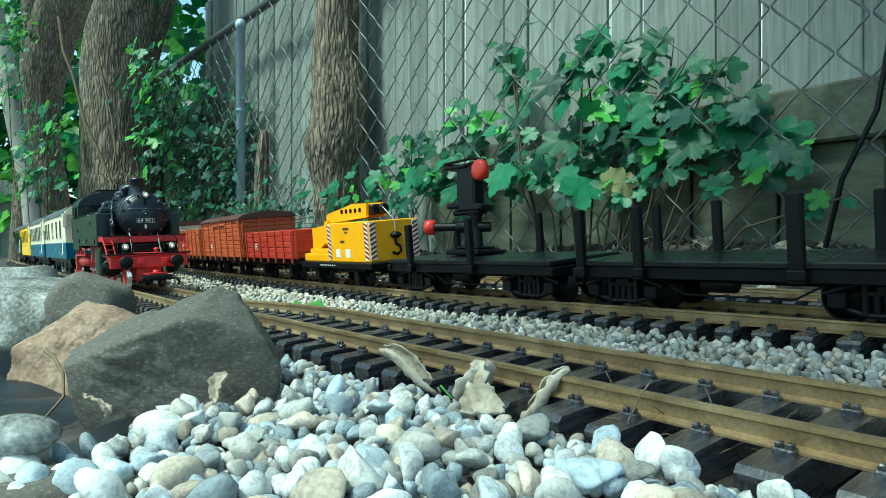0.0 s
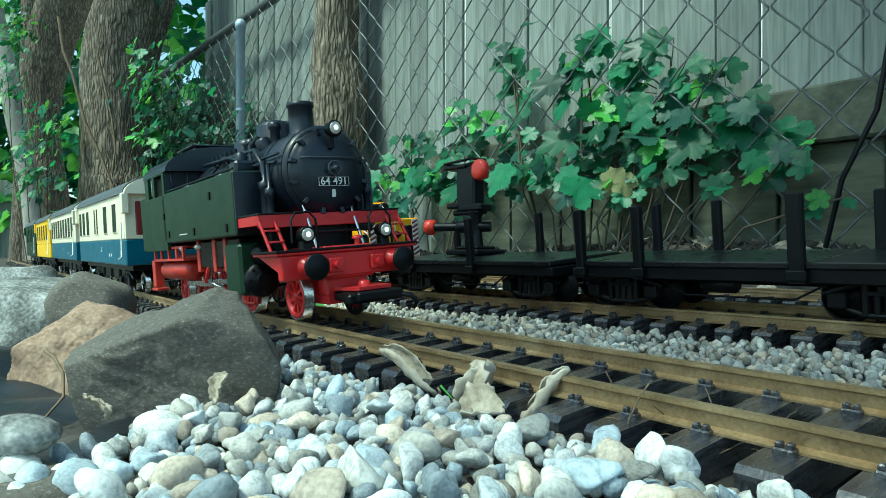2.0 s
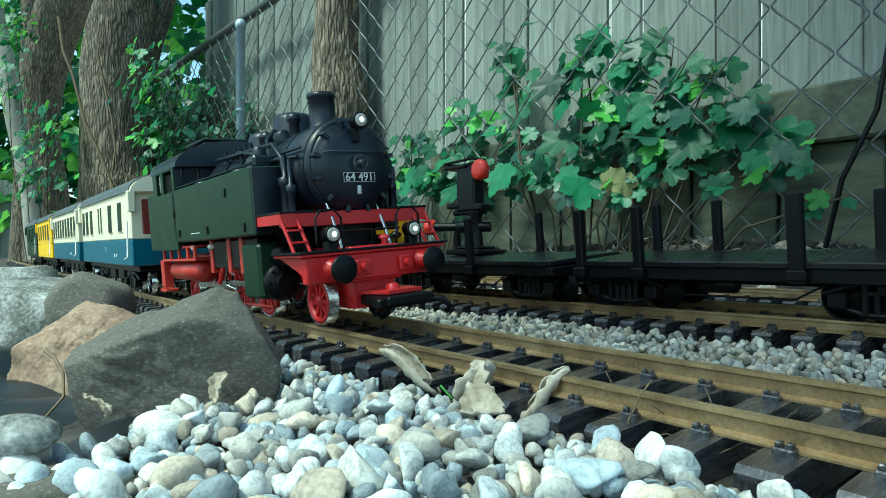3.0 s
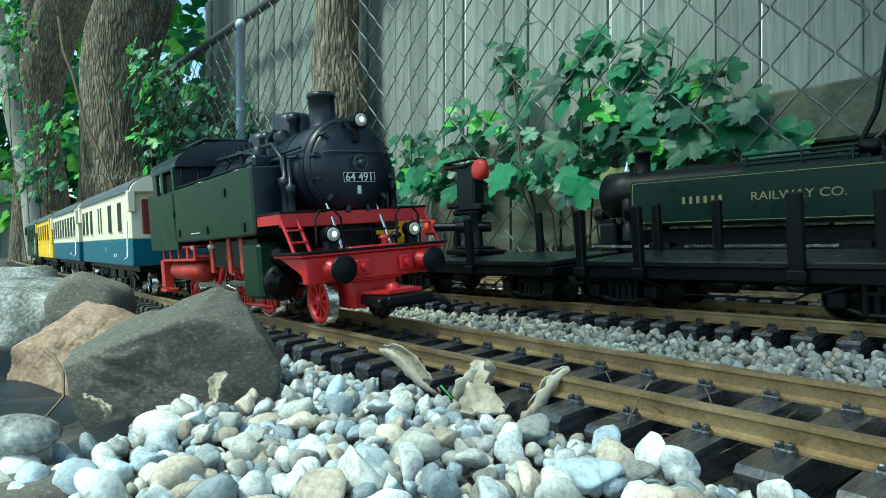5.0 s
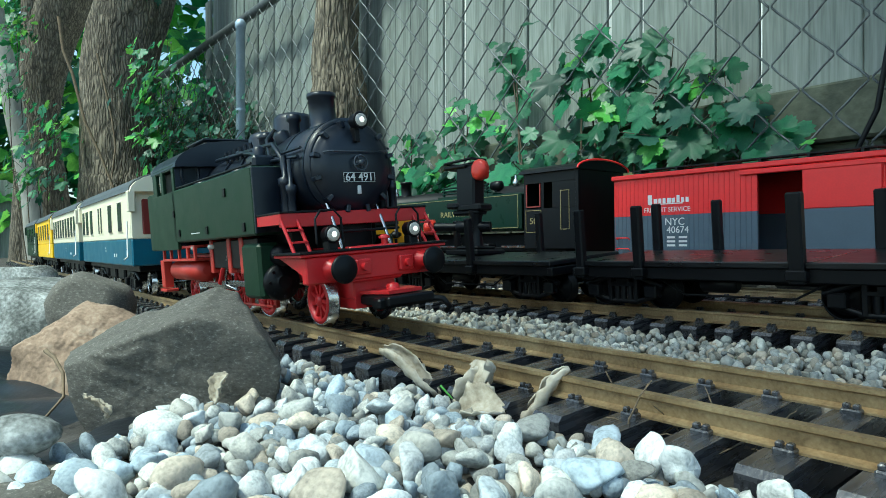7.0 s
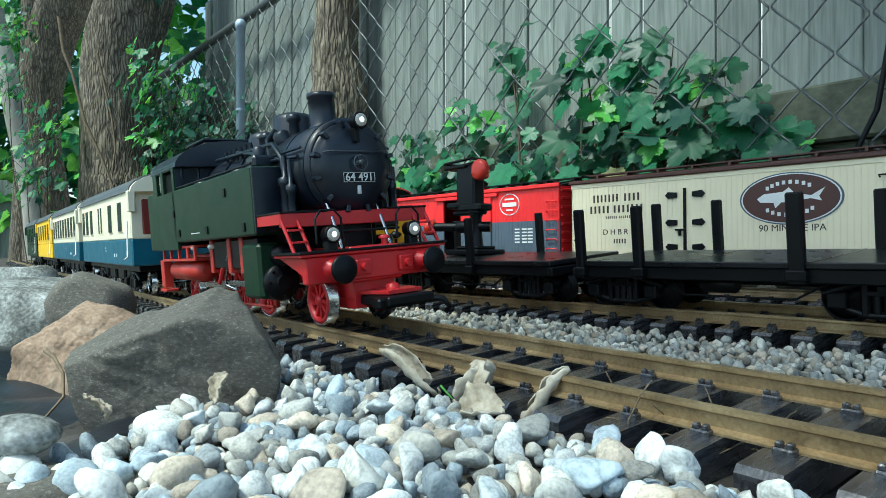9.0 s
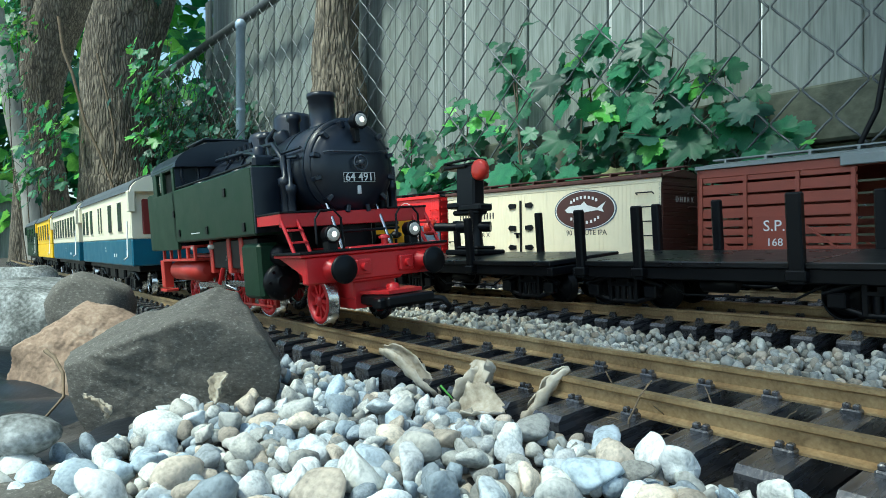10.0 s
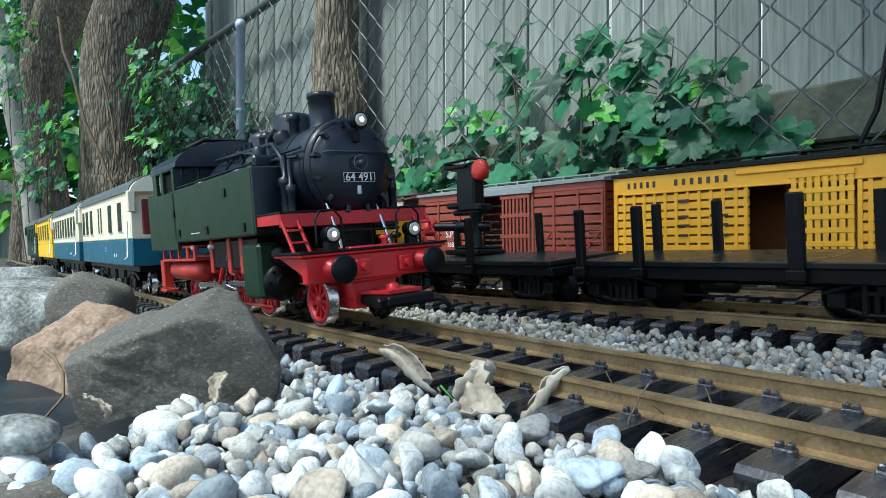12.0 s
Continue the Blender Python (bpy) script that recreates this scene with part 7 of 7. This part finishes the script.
def mallet_engine():
    """Articulated tank engine in deep green: side tank, cab with bunker, boiler, stack, two driver sets. Runs towards +x."""
    e = thing("articulated_locomotive", "deep green and black American model tank engine", "locomotive", "freight train on the far track")
    w = 0.055
    b = B()
    b.box((-0.175, -w, 0.079), (0.175, w, 0.137), 0.0025)
    tank = part("side_tank", b, USGREEN, e)
    for s in (-1, 1):
        b = B()
        y = s * (w + 0.0004)
        for x0, x1, z0, z1 in ((-0.17, 0.17, 0.1335, 0.1342), (-0.17, 0.17, 0.0825, 0.0832), (-0.17, -0.1693, 0.0825, 0.1342), (0.1693, 0.17, 0.0825, 0.1342)):
            b.box((x0, y - 0.0003, z0), (x1, y + 0.0003, z1))
        part("gold_lining", b, GOLD, tank)
    y = w + 0.0003
    bars("railway_name", tank, GOLD, side_pose(0.075, y, 0.1085), word_bars(0, 0, 6, 0.0092, 0.0085))
    lettering("railway_words", "RAILWAY CO.", 0.0135, GOLD, tank, side_pose(-0.032, y, 0.1085), squeeze=1.15)
    b = B()
    b.lathe((-0.16, 0, 0.125), (1, 0, 0), [(0, 0.030), (0.36, 0.030), (0.362, 0.032), (0.40, 0.032), (0.402, 0.025), (0.405, 0)], 28)
    part("boiler", b, BLACK, e)
    b = B()
    b.lathe((0.19, 0, 0.148), (0, 0, 1), [(0, 0.014), (0.004, 0.0105), (0.03, 0.0105), (0.031, 0.0125), (0.035, 0.0125), (0.035, 0.009)], 20)
    part("smokestack", b, BLACK, e)
    b = B()
    b.lathe((-0.075, 0, 0.137), (0, 0, 1), [(0, 0.028), (0.012, 0.026), (0.018, 0.018), (0.02, 0.0)], 22)
    part("steam_dome", b, USGREEN, e)
    for x0, x1, y0, y1, z0, z1 in ((-0.07, 0.07, -0.040, -0.034, 0.137, 0.155), (-0.11, 0.03, 0.028, 0.05, 0.1365, 0.141)):
        b = B()
        b.box((x0, y0, z0), (x1, y1, z1), 0.0005)
        part("walkway", b, USGREEN, e)
    b = B()
    for z in (0.147, 0.152, 0.157):
        b.tube([(-0.085, 0.035, z), (0.035, 0.035, z)], 0.0018, 6)
    for x in (-0.08, -0.03, 0.03):
        b.box((x - 0.001, 0.033, 0.137), (x + 0.001, 0.037, 0.158), 0.0003)
    part("cooling_pipe", b, USGREEN, e)
    b = B()
    b.lathe((-0.10, 0.02, 0.155), (1, 0, 0), [(0, 0.004), (0.002, 0.008), (0.02, 0.008), (0.022, 0.004)], 14)
    b.box((-0.092, 0.016, 0.136), (-0.086, 0.024, 0.15), 0.0005)
    part("generator", b, BLACK, e)
    for x, nm in ((-0.125, "whistle"), (0.207, "bell")):
        b = B()
        b.lathe((x, 0.012, 0.14), (0, 0, 1), [(0, 0.004), (0.012, 0.004), (0.014, 0.0065), (0.02, 0.005), (0.024, 0.002), (0.03, 0.002)], 14)
        part(nm, b, STEEL, e, "bright brass fitting")
    # cab
    b = B()
    b.box((-0.186, -w + 0.002, 0.05), (-0.182, w - 0.002, 0.165), 0.0006)
    cab = part("cab", b, BLACK, e)
    b = B()
    b.box((-0.286, -w, 0.045), (-0.280, w, 0.165), 0.0006)
    part("rear_panel", b, BLACK, cab)
    for s in (-1, 1):
        for x0, x1, z0, z1, nm in ((-0.2805, -0.182, 0.05, 0.11, "lower_panel"), (-0.2805, -0.238, 0.11, 0.148, "rear_pillar"), (-0.188, -0.182, 0.11, 0.148, "front_pillar"), (-0.222, -0.217, 0.11, 0.148, "middle_pillar"), (-0.2805, -0.182, 0.148, 0.165, "upper_panel")):
            b = B()
            b.box((x0, s * (w - 0.002), z0), (x1, s * w, z1), 0.0004)
            part(nm, b, BLACK, cab)
    b = B()
    b.prism(arch(w + 0.006, 0.163, 0.014), -0.289, -0.176)
    part("cab_roof", b, BLACK, e)
    b = B()
    edge = [(-0.290, y, z) for y, z in arch(w + 0.0062, 0.164, 0.0145, 16)]
    b.tube(edge, 0.0016, 5)
    part("roof_edge", b, CARRED, e, "thin red roof edge")
    for s in (-1, 1):
        b = B()
        y = s * w
        for x in (-0.216, -0.189):
            b.box((x, y - 0.0008, 0.112), (x + 0.002, y + 0.0008, 0.147))
        b.box((-0.216, y - 0.0008, 0.112), (-0.187, y + 0.0008, 0.114))
        part("window_frame", b, DOORRED, cab)
        b = B()
        for x0, x1, z0, z1 in ((-0.217, -0.186, 0.0745, 0.0752), (-0.217, -0.186, 0.107, 0.1077), (-0.217, -0.2163, 0.0745, 0.1077), (-0.1867, -0.186, 0.0745, 0.1077), (-0.270, -0.254, 0.134, 0.1347), (-0.270, -0.254, 0.078, 0.0787), (-0.270, -0.2693, 0.078, 0.1347), (-0.2547, -0.254, 0.078, 0.1347)):
            b.box((x0, y - 0.0006, z0), (x1, y + 0.0006, z1))
        part("gold_lining", b, GOLD, cab)
    lettering("engine_number", "50", 0.013, GOLD, cab, side_pose(-0.2015, w + 0.0004, 0.091), squeeze=1.2)
    # frames, cylinders, drivers
    b = B()
    b.box((-0.26, -0.018, 0.022), (0.20, 0.018, 0.075), 0.002)
    b.box((-0.26, -0.05, 0.046), (0.19, 0.05, 0.052), 0.001)
    for s in (-1, 1):
        for x in (0.115, -0.105):
            b.lathe((x, s * 0.045, 0.030), (1, 0, 0), [(0, 0.008), (0.002, 0.013), (0.036, 0.013), (0.038, 0.008)], 18)
            b.box((x + 0.004, s * 0.034, 0.040), (x + 0.034, s * 0.054, 0.058), 0.002)
        b.lathe((0.185, s * 0.042, 0.06), (0, 0, 1), [(0, 0.009), (0.02, 0.009), (0.022, 0.006), (0.03, 0.006), (0.032, 0.009), (0.055, 0.009), (0.057, 0.004)], 14)
    b.box((0.19, -0.045, 0.028), (0.262, 0.045, 0.042), 0.002)
    b.prism([(0.262, -0.045), (0.285, -0.012), (0.285, 0.012), (0.262, 0.045)], 0.012, 0.038, 2)
    b.box((0.222, -0.02, 0.042), (0.25, 0.02, 0.085), 0.003)
    part("frame", b, BLACK, e)
    b = B()
    for s in (-1, 1):
        for x0, x1 in ((-0.09, 0.1), (-0.25, -0.13), (0.145, 0.24)):
            b.box((x0, s * 0.052 - 0.001, 0.051), (x1, s * 0.052 + 0.001, 0.0545), 0.0004)
        for x in (-0.06, 0.05):
            b.box((x - 0.04, s * 0.038, 0.020), (x + 0.04, s * 0.041, 0.024), 0.0006)
    part("side_rods", b, STEEL, e)
    for x in (-0.185, -0.145, -0.07, -0.02, 0.035, 0.085):
        wheelset(e, x, 0.0185, BLACK, spokes=10, speed="fast")
    wheelset(e, -0.235, 0.012, BLACK, speed="fast")
    wheelset(e, 0.215, 0.012, BLACK, speed="fast")
    b = B()
    b.lathe((0.252, 0, 0.098), (1, 0, 0), [(0, 0.009), (0.014, 0.010), (0.016, 0.008)], 16)
    b.box((0.236, -0.004, 0.084), (0.262, 0.004, 0.092), 0.001)
    part("headlight", b, BLACK, e)
    return e


# ---- place the trains ----
FREIGHT_LENGTHS = {"box": 0.450, "reef": 0.4127, "sp": 0.408, "up": 0.43}
build_ground()
build_track(1, -3.6, 0.45, "brass-railed garden railway track on black sleepers")
build_track(2, -3.6, 0.45, "brass-railed middle track carrying parked wagons")
build_track(3, -3.4, 4.2, "dull brass-railed far track behind the wagons")
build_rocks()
build_wood_fence()
build_back_fence()
build_wire_fence()
build_trees()
build_plants()
build_canopy()
build_litter()
build_cable()

engine = steam_engine()
coach_a = coach(0.375, COACHBLUE, COACHCREAM, COACHROOF, "cream and blue model passenger coach with grey roof", [(-0.160, 0.020), (-0.125, 0.020), (-0.085, 0.020), (-0.02, 0.007), (0.0, 0.007), (0.065, 0.022), (0.13, 0.022)])
coach_b = coach(0.375, COACHBLUE, COACHCREAM, COACHROOF, "cream and blue model passenger coach with many windows", [(-0.155 + 0.039 * i, 0.022) for i in range(9)])
coach_c = coach(0.33, LEMON, LEMON, COACHROOF, "bright yellow model coach", [(-0.11 + 0.055 * i, 0.022) for i in range(5)])
coach_d = coach(0.33, DKGREEN, DKGREEN, COACHROOF, "dark green model coach at the end of the train", [(-0.11 + 0.055 * i, 0.022) for i in range(5)])
TRAIN = [(engine, 0.0, 0.20, True), (coach_a, -0.647, 0.24, False), (coach_b, -1.075, 0.24, False), (coach_c, -1.47, 0.2, False), (coach_d, -1.84, 0.2, False)]

ST = 0.043
flat_near = flat_car(0.262, "black flat car with thick upright stakes and a glossy deck", [(-0.1245, -1, ST, 0.009), (-0.069, -1, ST, 0.009), (0.047, -1, ST + 0.002, 0.0115), (-0.114, 1, ST, 0.009), (-0.056, 1, ST, 0.009), (0.066, 1, ST, 0.010)])
for x in (-0.033, 0.056):
    seam = B()
    seam.box((x - 0.0005, -0.048, 0.0401), (x + 0.0005, 0.048, 0.0408))
    part("scuffed_seam", seam, STEEL, flat_near, "bright scuffed seam across the deck")
flat_near.matrix_world = vehicle_pose(2, 0.0875, 0.176)
flat_short = flat_car(0.258, "black flat car carrying a phone clamp stand", [(-0.083, -1, ST - 0.003, 0.009), (0.022, -1, ST, 0.009), (-0.118, 1, ST - 0.003, 0.009), (0.025, 1, ST, 0.009)])
flat_short.matrix_world = vehicle_pose(2, -0.200, 0.176)
stand = phone_stand()
stand.matrix_world = vehicle_pose(2, -0.200, 0.176) @ pose(-0.040, 0.012, 0.0406, -5)
crane = crane_car()
crane.matrix_world = vehicle_pose(2, -0.486, 0.11)
gondola = wagon("open_wagon", 0.215, WAGONRED, "dark red boarded open goods wagon", 0.082, planks=5)
gondola.matrix_world = vehicle_pose(2, -0.70, 0.12)
van = wagon("covered_wagon", 0.27, WAGONORANGE, "orange-brown boarded covered wagon with arched roof", 0.108, roof=BROWN, planks=9, open_top=False)
van.matrix_world = vehicle_pose(2, -0.965, 0.15)
van2 = wagon("open_wagon", 0.26, WAGONORANGE, "orange-brown high-sided open wagon", 0.098, planks=8)
van2.matrix_world = vehicle_pose(2, -1.255, 0.15)
van3 = wagon("covered_wagon", 0.24, CREAM, "cream boarded covered wagon with arched roof", 0.112, roof=BROWN, planks=9, open_top=False)
van3.matrix_world = vehicle_pose(2, -1.535, 0.15)

mallet = mallet_engine()
box = box_car(FREIGHT_LENGTHS["box"])
reef = reefer(FREIGHT_LENGTHS["reef"])
sp = slat_car(FREIGHT_LENGTHS["sp"], STOCK, ROOFGREY, "rust-brown slatted model stock car with grey roof and open door", "sp")
up = slat_car(FREIGHT_LENGTHS["up"], YELLOW, BLACK, "golden yellow slatted model stock car with open door", "up")
# middle of each car ahead of the refrigerator car's rear end
FREIGHT = [(mallet, 1.231, 0.3), (box, 0.6605, 0.33), (reef, 0.2064, 0.29), (sp, -0.254, 0.29), (up, -0.690, 0.31)]
build_gravel()


def motions():
    """Drive the tank engine's train to its stop and the freight train along the far track."""
    stops = [(0.0, -0.609), (0.25, -0.530), (0.5, -0.4525), (0.75, -0.380), (1.0, -0.3086), (1.25, -0.239), (1.5, -0.1696), (1.65, -0.127), (1.8, -0.0855), (1.9, -0.0592), (2.0, -0.038), (2.1, -0.0222), (2.2, -0.0105), (2.3, -0.0052), (2.4, -0.0033), (2.5, -0.003)]

    def engine_u(t):
        for (a, p), (c, q) in zip(stops, stops[1:]):
            if a <= t <= c:
                return p + (q - p) * (t - a) / (c - a)
        return -0.003

    times1 = [0.05 * i for i in range(51)] + [12.0]
    for ob, off, base, front in TRAIN:
        rows = []
        for t, s in stops + [(12.0, -0.003)]:
            if front:
                rows.append((t, vehicle_pose(1, s - 0.185, base) @ pose(0.185, 0, 0)))
            else:
                rows.append((t, vehicle_pose(1, s + off, base)))
        walk(ob, rows)

    def freight_u(t):
        return -0.0197 - 0.272 * (t - 9.5)

    times3 = [0.08 * i for i in range(150)] + [12.0]
    for ob, off, base in FREIGHT:
        walk(ob, [(t, vehicle_pose(3, freight_u(t) - off, base, True)) for t in (0.0, 3.0, 6.0, 9.0, 12.0)])
    for w, x, r, speed in SPUN:
        if speed == "engine":
            walk(w, [(t, pose(x, 0, r, 0, math.degrees((engine_u(t) + 0.61) / r))) for t in times1])
        elif speed == "fast":
            walk(w, [(t, pose(x, 0, r, 0, math.degrees(0.272 * t / r))) for t in times3])


motions()
